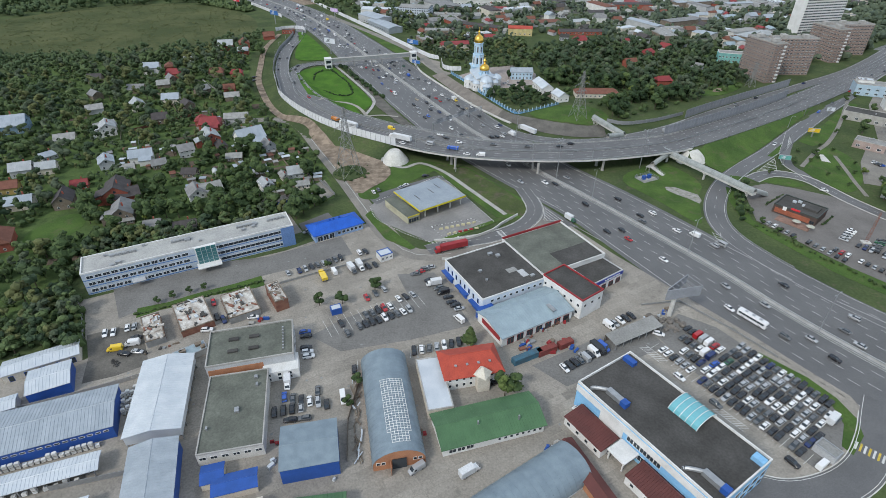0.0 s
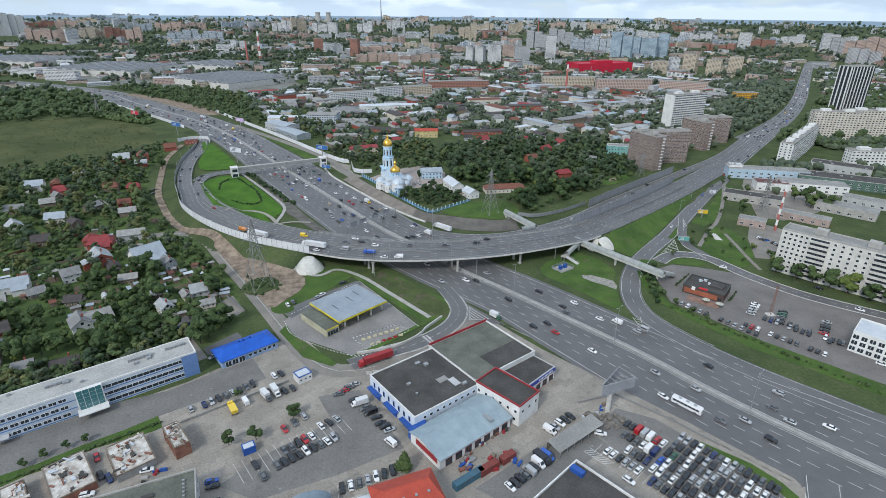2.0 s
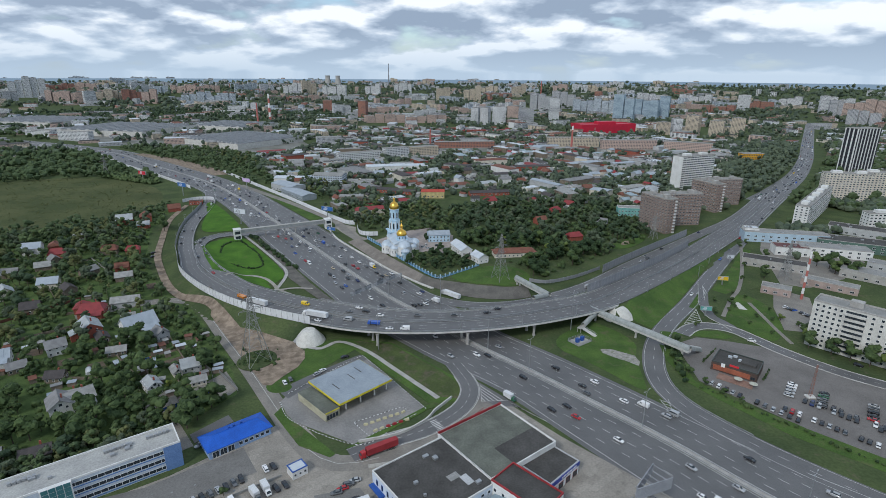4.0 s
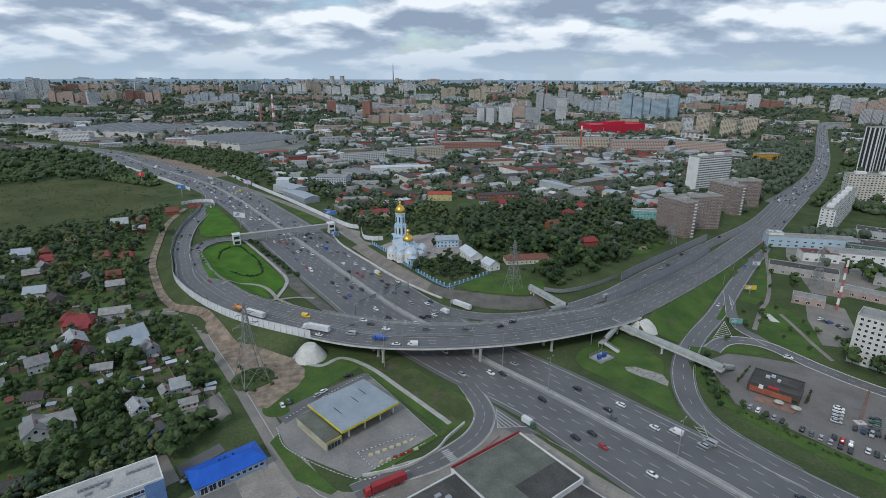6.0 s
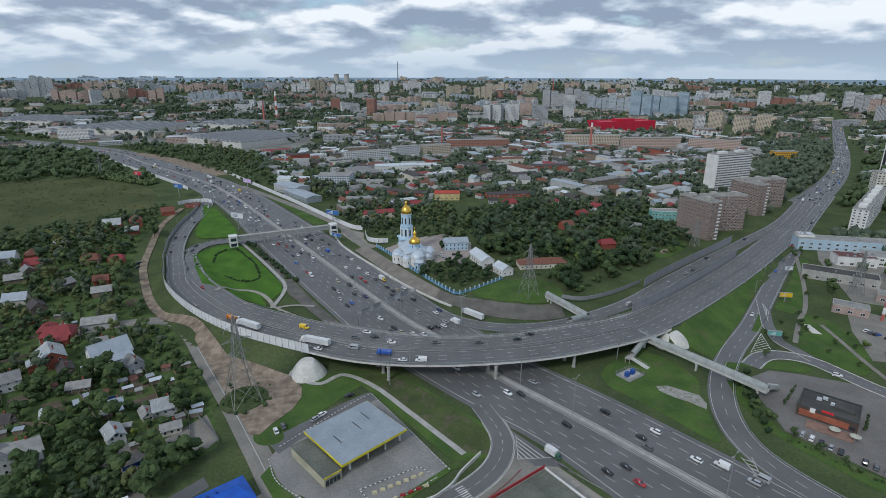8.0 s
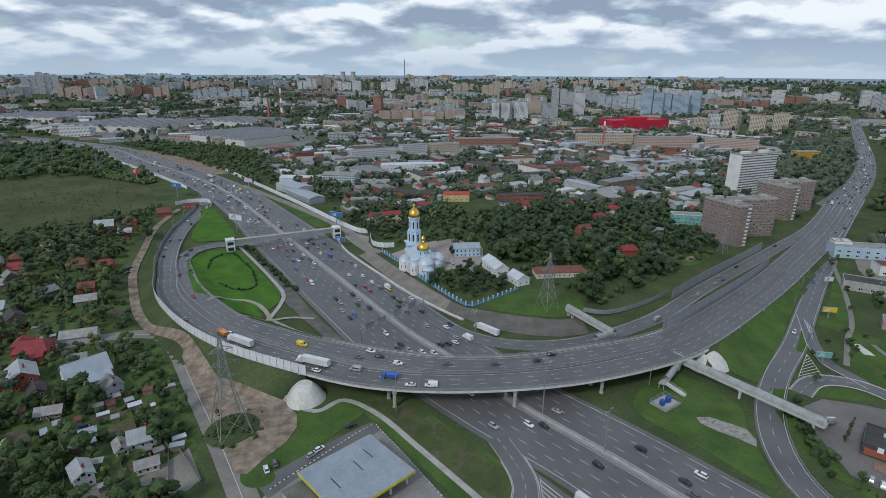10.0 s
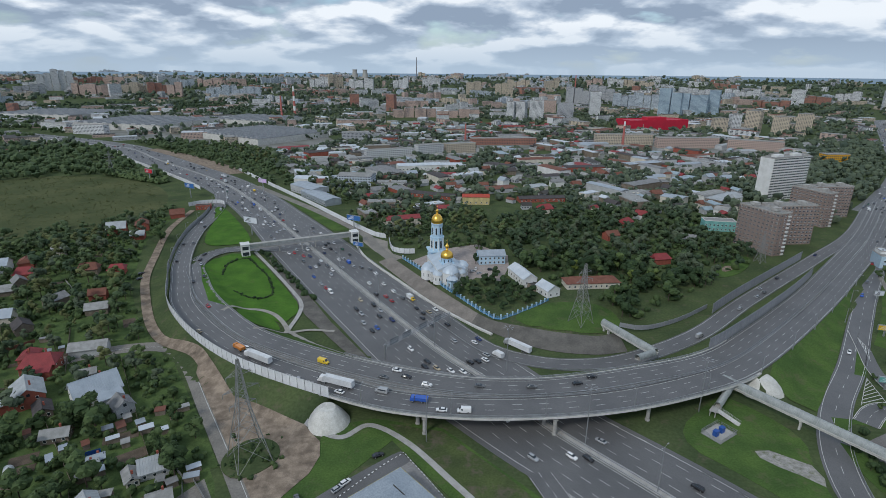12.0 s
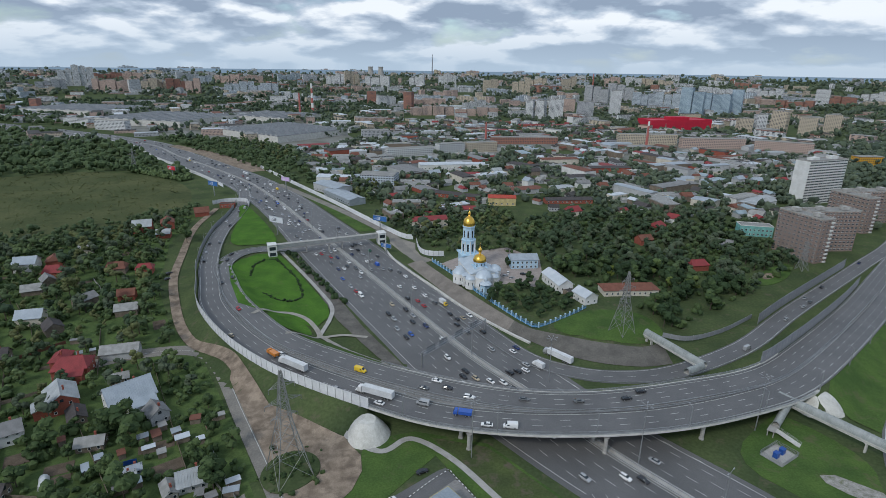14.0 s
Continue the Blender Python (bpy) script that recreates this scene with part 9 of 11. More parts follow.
thing("retaining_kerb", s, concrete_pale, "pale concrete retaining kerb beside the motorway", "kerb", kind="structure")
rn = random.Random(31)
for x, y in ((-25, 427), (-19.4, 441), (-19.7, 425), (-13.3, 425.3), (-8, 444), (-1, 455), (-1, 432), (4.5, 445), (4.7, 424), (4.2, 411.5), (15.5, 417), (0, 402), (-15, 434), (-8, 421), (-6, 410), (8, 436), (-22, 434), (-10, 480), (12, 426), (-14, 478), (-27, 421), (9, 418)):
    tree(x, y, rn.uniform(5, 8), rn, DARK + TREES[:2], "dense round tree in the churchyard", "churchyard trees", 4.0, rn.uniform(0.6, 0.85))

# ---- restaurant and east side ----
w = Building("restaurant", "low restaurant with a dark roof and red brick walls", "restaurant", 150, 272.5, 21, 15.5, -40, 4.6).walls(mat("dark_cladding", (0.10, 0.07, 0.06), 0.7, None, 0.3, 3, 0)).flat(roof_dark, 0.7, plain("dark_trim", (0.05, 0.06, 0.055), 0.5))
w.slab("brick_band", (-1.0, -7.8, 2.2), (17, 0.2, 2.6), mat("terracotta_band", (0.36, 0.12, 0.07), 0.7, None, 0.3, 3, 0))
w.row("f", 6, 2.0, 1.6, 1.0, plain("dark_frame", (0.04, 0.04, 0.04), 0.5))
w.row("l", 4, 2.0, 1.6, 1.0, plain("dark_frame", (0.04, 0.04, 0.04), 0.5))
w.slab("sign_board", (0, -7.95, 5.4), (4.2, 0.2, 1.0), plain("sign_red", (0.6, 0.03, 0.04), 0.5), "red sign board")
w.slab("sign_board", (-5, -7.95, 4.2), (1.8, 0.2, 2.0), frame_white, "white square sign")
w.slab("sign_board", (10.4, 2, 4.6), (0.2, 4, 1.2), plain("sign_red", (0.6, 0.03, 0.04), 0.5))
for x, y in ((-4, 2), (-2, 4), (1, 1)):
    w.slab("roof_unit", (x, y, 5.2), (1.8, 1.2, 1.1), tin_pale)
w.slab("roof_box", (5, 1, 5.2), (7, 6, 1.2), roof_dark)
for k in range(2):
    s = Shape()
    s.turned([(0.05, 0), (0.05, 2.4)], 6)
    s.turned([(2.0, 2.2), (0.1, 2.9)], 12)
    thing("parasol", s, mat("faded_canvas", (0.5, 0.5, 0.42), 0.8, None, 0.4, 4, 0), "pale round parasol on the terrace", "parasol", "terrace parasols", m=pose(144 + k * 5, 260 - k * 4.5, 0.3))
s = Shape()
s.box((0, 0, 0.15), (16, 6, 0.3))
thing("terrace", s, mat("reddish_paving", (0.3, 0.19, 0.15), 0.9, None, 0.4, 4, 0.1), "reddish paved terrace before the restaurant", "terrace", m=pose(143.5, 261.5, 0.14, 0, 0, -40), kind="structure")
w = Building("apartment_block", "nine-storey white panel apartment block with balconies", "apartments", 241, 270, 96, 13, -47, 26.5).walls(mat("white_panel_wall", (0.62, 0.61, 0.57), 0.85, (0.52, 0.51, 0.48), 0.2, 3, 0.05)).flat(roof_grey, 0.9, concrete)
for fl_ in range(9):
    z = 1.2 + fl_ * 2.85
    w.row("f", 5, 1.5, 1.5, z, None, 0.01, 0.15)
    w.row("f", 5, 1.5, 1.5, z, None, 0.26, 0.46)
    w.row("f", 5, 1.5, 1.5, z, None, 0.57, 0.76)
    w.row("l", 2, 1.4, 1.5, z)
    for x in (-28.5, 1.5, 27):
        w.slab("balcony", (x, -7.2, z - 0.1), (9.5, 1.4, 1.1), concrete_pale)
        w.slab("balcony_window", (x, -6.56, z + 1.0), (9.0, 0.2, 1.2), pane)
for x in (-30, -5, 20):
    w.slab("lift_house", (x, 1, 28.2), (6, 5, 3), concrete)
w = Building("glass_hall", "white hall with blue glazing at the car park", "shop", 203, 214, 22, 16, -47, 10).walls(white_wall).flat(tin_pale, 0.8, white_wall)
for r in range(3):
    w.row("l", 5, 2.4, 2.2, 1.0 + r * 3, None)
    w.row("f", 7, 2.4, 2.2, 1.0 + r * 3, None)
# industrial strip
for i, (x, y, L, W, yaw, h, wl_, rf, lab) in enumerate(((312, 497, 70, 14, -12, 9, mat("pale_factory_blue", (0.42, 0.54, 0.63), 0.75, (0.36, 0.47, 0.56), 0.2, 3, 0.05), roof_grey, "long light blue factory building"), (296, 462, 26, 14, -15, 7, white_wall, tin_brown, "white building with a maroon roof"),
                                              (330, 458, 52, 16, -18, 7.5, white_wall, roof_grey, "white two-storey workshop"), (262, 428, 44, 14, -32, 6, concrete, roof_dark, "grey shed with a dark roof"),
                                              (232, 375, 18, 10, -35, 5, mat("pinkish_wall", (0.42, 0.33, 0.3), 0.8, None, 0.3, 3, 0), roof_grey, "small pinkish utility building"), (276, 384, 34, 10, -42, 5, mat("pinkish_wall", (0.42, 0.33, 0.3)), roof_grey, "low pinkish garage row"),
                                              (372, 470, 80, 22, -28, 8, mat("dark_green_sheet", (0.10, 0.17, 0.14), 0.7, None, 0.2, 3, 0), roof_dark, "long green-walled storage hall"), (286, 506, 12, 9, -12, 11, white_wall, tin_pale, "white tower block end"), (320, 400, 40, 16, -45, 6, concrete, roof_grey, "grey depot building"),
                                              (350, 420, 30, 14, -45, 5, grey_wall, roof_grey, "grey low depot"), (400, 520, 50, 18, -40, 7, grey_wall, roof_dark, "long grey depot"))):
    w = Building("factory_building", lab + " with a flat roof" if "roof" not in lab else lab, "factory", x, y, L, W, yaw, h).walls(wl_).flat(rf, 0.5, concrete)
    w.row("f", max(3, int(L / 6)), 2.4, 1.6, 1.2)
    if h > 7:
        w.row("f", max(3, int(L / 6)), 2.4, 1.6, 4.6)
    roof_clutter(w, 4, 40 + i)
    KEEP.append((x, y, L * 0.4))
# striped works chimney
ch2 = new("chimney")
ch2.matrix_basis = pose(243, 364, 0)
tagged(ch2, "slender red and white works chimney", "chimney")
for k in range(8):
    s = Shape()
    s.turned([(0.85 - 0.035 * k, k * 4.2), (0.815 - 0.035 * k, k * 4.2 + 4.2)], 14)
    part("band", s, frame_white if k % 2 else plain("chimney_red", (0.42, 0.13, 0.11), 0.7), ch2)
# crane mast by the car park
mst = new("flag_mast")
mst.matrix_basis = pose(172, 248, 0.14)
tagged(mst, "rusty red advertising mast in the car park", "mast")
s = Shape()
for a in range(3):
    g = a * 2.094
    s.beam((0.8 * math.cos(g), 0.8 * math.sin(g), 0), (0.35 * math.cos(g), 0.35 * math.sin(g), 17), 0.16)
for k in range(16):
    for a in range(3):
        g0, g1 = a * 2.094, (a + 1) * 2.094
        r0, r1 = 0.8 - 0.028 * k, 0.8 - 0.028 * (k + 1)
        s.beam((r0 * math.cos(g0), r0 * math.sin(g0), k * 1.06), (r1 * math.cos(g1), r1 * math.sin(g1), k * 1.06 + 1.06), 0.07)
part("lattice", s, mat("rust_paint", (0.26, 0.10, 0.065), 0.8, None, 0.5, 4, 0), mst)
s = Shape()
s.box((0, 0, 0.25), (4, 3, 0.5))
part("base", s, concrete_pale, mst)

# street trees east
rn = random.Random(51)
for x, y, h in ((190.6, 356, 5), (181, 358.5, 4), (184, 345, 3), (196, 335, 3), (186, 325, 3), (203, 330, 3), (210, 345, 3), (192, 312, 3), (205, 365, 3.5), (200, 372, 3), (240, 430, 4), (222, 400, 4), (252, 446, 4)):
    tree(x, y, h, rn, label="young tree on the lawn", group="lawn trees", wide=h / 8.0)
hedge_mass("shrubs", [(119, 266), (120, 272.6), (122, 279), (125, 285), (128, 292), (124, 296), (118.5, 261), (126, 300), (134, 305)], "round dark shrubs along the slip road", "shrubs", rn, 2.5, 4.0, 1, leaves_dark, 3)
hedge_mass("hedge", [(136 + 1.1 * k, 280 + 1.1 * k) for k in range(14)], "low hedge in the car park", "hedge", rn, 0.9, 1.4)
hedge_mass("hedge", [(158 + 0.8 * k, 262 + 0.9 * k) for k in range(12)], "low hedge in the car park", "hedge", rn, 0.9, 1.4)
hedge_mass("verge_bushes", [(124 + 1.9 * k + rn.uniform(-1, 1), 256 - 2.3 * k + rn.uniform(-1, 1)) for k in range(34)], "bushes along the grassy verge", "shrubs", rn, 0.8, 2.2)
for k in range(16):
    any_car(222 + 1.2 * k * rn.uniform(0.9, 1.1), 352 - 2.2 * k, 0.14, 30 + rn.uniform(-6, 6), "parked along the garages", "roadside cars", far=True) if k % 4 else None
for x, y, h in ((122, 285, 5), (121, 276, 6), (123, 268, 6), (127, 258, 4.5), (132, 250, 4), (137, 243, 3.5), (165, 345, 4), (172, 340, 5), (190, 350, 4), (208, 330, 5), (214, 322, 4), (152, 322, 4),
                (203, 296, 10), (210, 288, 11), (216, 282, 12), (222, 276, 12), (228, 270, 13), (234, 262, 12), (242, 256, 13), (250, 248, 13), (206, 302, 9), (212, 312, 8),
                (244, 410, 9), (240, 402, 9), (270, 452, 7), (298, 430, 13), (304, 424, 14), (310, 418, 13), (300, 412, 12), (312, 408, 13), (262, 478, 6), (272, 486, 6)):
    tree(x, y, h, rn, label="leafy tree beside the street", group="street trees", wide=h / 8.5)
for x, y, h in ((-55, 174.1, 6), (-54, 175.5, 5), (-74.6, 160, 6.5), (-65.7, 162.5, 6.5), (-80, 186, 4), (-11.4, 147.4, 9), (-14, 148.6, 3.5), (3, 124.6, 8.5), (6, 127, 8), (1.5, 128, 7), (-47.1, 122, 5), (-47.5, 112, 5), (-13, 127, 3), (-81, 114, 5)):
    tree(x, y, h, rn, CONES if (x, y) == (-11.4, 147.4) else TREES, "green tree in the yard", "yard trees", 0.1, h / 9.0)
for x, y in ((-140.2, 150.7), (-136.2, 155.1), (-130.9, 159.1), (-126.1, 162.3)):
    tree(x, y, 3.6, rn, TREES, "young street tree on the verge", "yard trees", 0.1, 0.4)
patch("lawn", [(-146.6, 146.4), (-143.6, 141), (-137, 147), (-131.6, 150.3), (-122, 158.7), (-105, 167), (-102.4, 169.2), (-106.8, 175.3), (-115.8, 167.8), (-126.6, 160.4), (-137, 151.8)], 0.24, grass, "green verge before the office")
hs = curve([(-144.5, 142.5, 0.1), (-130, 153, 0.1), (-112, 166, 0.1), (-104, 171.5, 0.1)], 3)
sp = []
for q in np.arange(0, lengths(hs)[-1], 1.1):
    p, _ = along(hs, q)
    sp.append((p[0], p[1]))
hedge_mass("hedge", sp, "clipped green hedge before the office", "hedge", rn, 0.9, 1.5)
sp = [(x, y) for x, y in ((-175 + k * 2.3 + (k % 3) * 0.7, 503 - k * 3.2) for k in range(27))]
hedge_mass("verge_trees", sp, "row of dark young trees beside the motorway", "shrubs", rn, 2.6, 4.2, 0, leaves_dark)
rg = curve([(-185, 457, 0), (-190, 478, 0), (-181, 489, 0), (-166, 472, 0), (-153, 454, 0), (-141, 428, 0), (-145, 419, 0), (-156, 422, 0), (-166, 430, 0)], 1.6)
sp = [tuple(p[:2]) for p in rg]
hedge_mass("flower_bed_hedge", sp, "low dark hedge ring on the lawn", "hedge", rn, 0.9, 2.0, 0, leaves_dark)

# pallets stacked beside the sheds
pal = Shape()
pal.box((0, 0, 0.1), (1.2, 1.0, 0.14), 1)
pal.box((0, 0, 0.75), (1.15, 0.95, 1.1), 0)
pal_me = pal.mesh("pallet", [mat("wrapped_goods", (0.74, 0.74, 0.72), 0.5, (0.58, 0.58, 0.56), 0.8, 4, 0, rnd=0.15), wood_old])
pn = 0
for a, b, n in (((-158, 62.5), (-117, 86), 30), ((-116, 110), (-122, 98), 12), ((-118, 112), (-124, 100), 10), ((-113, 108), (-119, 96), 8), ((-146, 58), (-114, 75), 14)):
    for k in range(n):
        t = k / n
        x, y = a[0] + (b[0] - a[0]) * t, a[1] + (b[1] - a[1]) * t
        for lv in range(1 + (rn.random() < 0.5)):
            thing("pallet", pal_me, None, "wrapped pallet of pale goods beside a shed", "pallet", "stacked pallets", m=pose(x, y, 0.1 + lv * 1.31, 0, 0, 30 + rn.uniform(-8, 8)))
# timber and scrap along the hangar
for k in range(46):
    s = Shape()
    L = rn.uniform(1.5, 5)
    s.box((0, 0, 0.15), (L, rn.uniform(0.15, 0.6), 0.3))
    t = rn.random()
    thing("scrap_timber", s, wood_old if rn.random() < 0.8 else tin_pale, "old planks heaped beside the hangar", "timber", "scrap heap", m=pose(-50.5 + 12.5 * t + rn.uniform(-1.2, 1.2), 128 - 36 * t, 0.1 + rn.uniform(0, 0.9), rn.uniform(-12, 12), rn.uniform(-12, 12), 110 + rn.uniform(-40, 40)))
for k in range(26):
    s = Shape()
    s.box((0, 0, 0.5), (rn.uniform(1, 3), rn.uniform(0.6, 1.6), rn.uniform(0.5, 1.6)), 0, 0, 0.9)
    thing("scrap_box", s, rn.choice([red_paint, blue_paint, wood_old, MATS["rusty_sheet"], steel, concrete]), "rusty crate in the scrap compound", "crate", "scrap compound", m=pose(17 + rn.uniform(-9, 12), 150 + rn.uniform(-3, 5) + 0, 0.1, 0, 0, rn.uniform(0, 90)))
for x, y, L, mt, lab in ((10, 143, 12, mat("teal_container", (0.05, 0.14, 0.20), 0.6, (0.06, 0.10, 0.13), 0.4, 4, 0), "long dark teal steel container"), (17, 147.5, 8, mat("oxide_red", (0.22, 0.055, 0.045), 0.7, (0.16, 0.045, 0.04), 0.4, 4, 0), "dark red steel container"), (24, 152, 6, mat("oxide_red", (0.22, 0.055, 0.045), 0.7, (0.16, 0.045, 0.04), 0.4, 4, 0), "dark red steel container"), (-50, 97, 2.5, red_paint, "small red container")):
    s = Shape()
    n = int(L / 0.5)
    lo = [(-L / 2 + L * k / (2 * n), -1.25 + (0.07 if k % 2 else 0)) for k in range(2 * n + 1)]
    s.prism(lo + [(x_, -y_) for x_, y_ in lo[::-1]], 0.05, 2.6)
    thing("container", s, mt, lab + " in the yard", "container", "yard containers", m=pose(x, y, 0.1, 0, 0, 36))
s = Shape()
for k in range(30):
    r = rn.uniform(0.5, 1.6)
    lump(s, (64 + rn.uniform(-6, 7), 170 + rn.uniform(-4, 4), rn.uniform(0, 1.2)), r, rn, 0, 0.6)
thing("rubble_heap", s, mat("rubble", (0.2, 0.18, 0.16), 0.95, (0.12, 0.11, 0.1), 0.5, 4, 0.3), "heap of rubble and dark scrap under the billboard", "rubble", kind="stuff")

for k in range(14):
    for q, (x0, y0) in enumerate(((152, 240), (163, 248), (176, 238), (186, 226))):
        if rn.random() < 0.72:
            any_car(x0 + 1.9 * k, y0 - 2.1 * k, 0.16, 48 + (180 if q % 2 else 0) + rn.uniform(-4, 4), "parked in the car park", "restaurant cars", far=True)
merged("far_traffic", FAR_CARS, "dense lines of distant cars and vans", "traffic")
# ---- the city beyond ----
def facade(name, col, gap, win=(0.05, 0.06, 0.075), sx=3.2, sz=2.9, sill=0.48):
    """Far panel walls: a grid of dark window strips too small to be told apart."""
    m = bpy.data.materials.new(name)
    m.use_nodes = True
    n, l = m.node_tree.nodes, m.node_tree.links
    b = n["Principled BSDF"]
    b.inputs["Roughness"].default_value = 0.8
    tc = n.new("ShaderNodeTexCoord")
    sp = n.new("ShaderNodeSeparateXYZ")
    l.new(tc.outputs["Object"], sp.inputs[0])

    def mth(op, a, c):
        q = n.new("ShaderNodeMath")
        q.operation = op
        for i, v in enumerate((a, c)):
            if isinstance(v, (int, float)):
                q.inputs[i].default_value = v
            else:
                l.new(v, q.inputs[i])
        return q.outputs[0]

    hx = mth("FRACT", mth("DIVIDE", mth("ADD", sp.outputs[0], sp.outputs[1]), sx), 0)
    hz = mth("FRACT", mth("DIVIDE", sp.outputs[2], sz), 0)
    mask = mth("MULTIPLY", mth("GREATER_THAN", hx, gap), mth("GREATER_THAN", hz, sill))
    nz = n.new("ShaderNodeTexNoise")
    nz.inputs["Scale"].default_value = 0.08
    l.new(tc.outputs["Object"], nz.inputs["Vector"])
    rp = n.new("ShaderNodeValToRGB")
    rp.color_ramp.elements[0].color, rp.color_ramp.elements[1].color = (*(c * 0.8 for c in col), 1), (*col, 1)
    l.new(nz.outputs[0], rp.inputs[0])
    mx = n.new("ShaderNodeMix")
    mx.data_type = "RGBA"
    l.new(mask, mx.inputs[0])
    l.new(rp.outputs[0], mx.inputs[6])
    mx.inputs[7].default_value = (*win, 1)
    l.new(mx.outputs[2], b.inputs["Base Color"])
    MATS[name] = m
    return m


FAC = {"w": facade("white_panels", (0.66, 0.67, 0.68), 0.45), "b": facade("blue_white_panels", (0.52, 0.58, 0.64), 0.42), "t": facade("tan_panels", (0.56, 0.48, 0.37), 0.5), "r": facade("brick_panels", (0.36, 0.17, 0.12), 0.5),
       "p": facade("pinkish_panels", (0.52, 0.39, 0.33), 0.5), "g": facade("grey_panels", (0.46, 0.47, 0.49), 0.5), "c": facade("glass_towers", (0.42, 0.52, 0.60), 0.35, (0.07, 0.12, 0.17))}
F_NAME = {"w": "white", "b": "bluish white", "t": "tan", "r": "brick-red", "p": "pinkish", "g": "grey", "c": "blue-glazed"}
BLOCKS = []
BLOCKS += [(-1084, 2531, 127, 52, 'b'), (-964, 2507, 118, 48, 'b'), (-844, 3274, 112, 68, 'w'), (-755, 3288, 87, 85, 't'), (-602, 3255, 222, 63, 'w'), (-426, 2150, 40, 52, 'r'), (-347, 2010, 70, 38, 'w'), (-265, 1957, 34, 53, 'r'), (-166, 1714, 127, 25, 'p'), (-39, 1717, 125, 23, 'p'), (-394, 3383, 95, 64, 'w'), (-226, 3571, 111, 64, 'w'), (24, 2960, 76, 78, 't'), (169, 2834, 87, 77, 't'), (78, 2831, 160, 30, 'b'), (314, 3478, 108, 55, 't'), (107, 1665, 25, 52, 'w'), (137, 1667, 30, 52, 'w'), (178, 1670, 47, 50, 'w')]
BLOCKS += [(-49, 1918, 78, 30, 'w'), (-3, 1762, 53, 25, 'g'), (89, 2056, 42, 32, 'p'), (254, 1928, 47, 50, 'p'), (265, 1711, 53, 45, 'g'), (435, 2385, 99, 68, 'g'), (545, 2456, 103, 74, 'g'), (372, 1817, 38, 77, 'w'), (567, 2198, 81, 57, 'b'), (642, 2168, 86, 61, 'b'), (617, 1872, 70, 88, 'c'), (705, 1946, 63, 65, 'c'), (741, 1923, 29, 73, 'c'), (786, 1953, 39, 88, 'c'), (1073, 2822, 187, 48, 'w'), (1250, 2728, 186, 47, 'w')]
BLOCKS += [(569, 1418, 38, 39, 't'), (606, 1425, 26, 46, 'w'), (640, 1408, 40, 49, 't'), (684, 1375, 40, 48, 't'), (752, 1404, 38, 46, 't'), (1117, 2230, 128, 31, 'r'), (1295, 2375, 56, 63, 'w'), (1361, 2368, 113, 37, 'r'), (816, 3770, 100, 53, 'p'), (943, 3760, 100, 53, 'w'), (1035, 3756, 101, 49, 't'), (1082, 3566, 85, 51, 't'), (494, 3476, 91, 63, 't'), (337, 2487, 90, 39, 'p'), (939, 3296, 53, 43, 'r'), (1563, 3572, 182, 33, 'r'), (-2014, 2784, 178, 94, 'w'), (-1692, 2502, 78, 57, 'p'), (-1612, 2479, 70, 56, 'p'), (-1552, 2457, 45, 55, 'p'), (-1498, 2429, 56, 54, 'w'), (-1501, 2536, 76, 56, 't')]
BLOCKS += [(-1462, 2582, 70, 56, 't'), (-1400, 2594, 91, 59, 'r'), (-1296, 2536, 64, 60, 'p'), (-1964, 2550, 120, 40, 'g'), (-2219, 2910, 106, 35, 'w'), (-1589, 3242, 75, 53, 'b'), (-1758, 3366, 137, 52, 'w'), (-1517, 3369, 153, 47, 'p'), (-1414, 3453, 147, 43, 'p'), (-2167, 3240, 162, 45, 'r'), (-2089, 3326, 155, 46, 'p'), (-1422, 1834, 52, 27, 'w'), (-1232, 3613, 158, 52, 'b'), (-1053, 3465, 93, 53, 'w'), (1584, 2517, 92, 47, 'w'), (1520, 2086, 104, 58, 'g'), (1555, 2181, 125, 68, 'w'), (1494, 1959, 127, 65, 'p'), (1330, 1744, 87, 45, 'g')]
BLOCKS += [(-1075, 4373, 104, 41, 'p'), (-1006, 4602, 113, 38, 'w'), (-940, 4244, 45, 29, 'w'), (-2163, 4587, 66, 40, 'g'), (-2201, 3885, 101, 22, 'w'), (-2746, 3935, 51, 20, 'w'), (-2706, 4285, 135, 44, 'b'), (-2389, 4472, 125, 38, 'w'), (232, 4568, 120, 40, 'b'), (-3163, 3918, 130, 28, 'b'), (-2269, 4155, 40, 36, 'b'), (-3079, 4021, 71, 39, 'w'), (-1617, 4278, 43, 42, 'w'), (288, 4922, 78, 35, 'g'), (-2066, 4256, 40, 21, 'w'), (-1024, 4179, 45, 23, 'g'), (-2238, 4425, 90, 41, 'w'), (-1192, 4308, 68, 25, 'g'), (281, 5066, 75, 37, 'w')]
BLOCKS += [(-2013, 3947, 82, 26, 'b'), (-2169, 4004, 91, 36, 'b'), (519, 5047, 47, 47, 't'), (176, 5072, 112, 30, 'b'), (-1811, 4507, 45, 43, 'w'), (-387, 4908, 60, 46, 't'), (273, 4630, 107, 22, 'g'), (-2190, 4575, 82, 25, 't'), (-137, 4276, 72, 29, 'p'), (-2367, 4461, 86, 45, 'w'), (-1870, 3933, 114, 32, 'g'), (-87, 5074, 89, 35, 't'), (-86, 4902, 113, 40, 'p'), (-1361, 4889, 71, 36, 'p'), (-2388, 4225, 110, 38, 'b'), (325, 4943, 58, 42, 'g'), (-1514, 4784, 105, 33, 't'), (-967, 4340, 66, 33, 'p'), (232, 4865, 124, 25, 'p')]
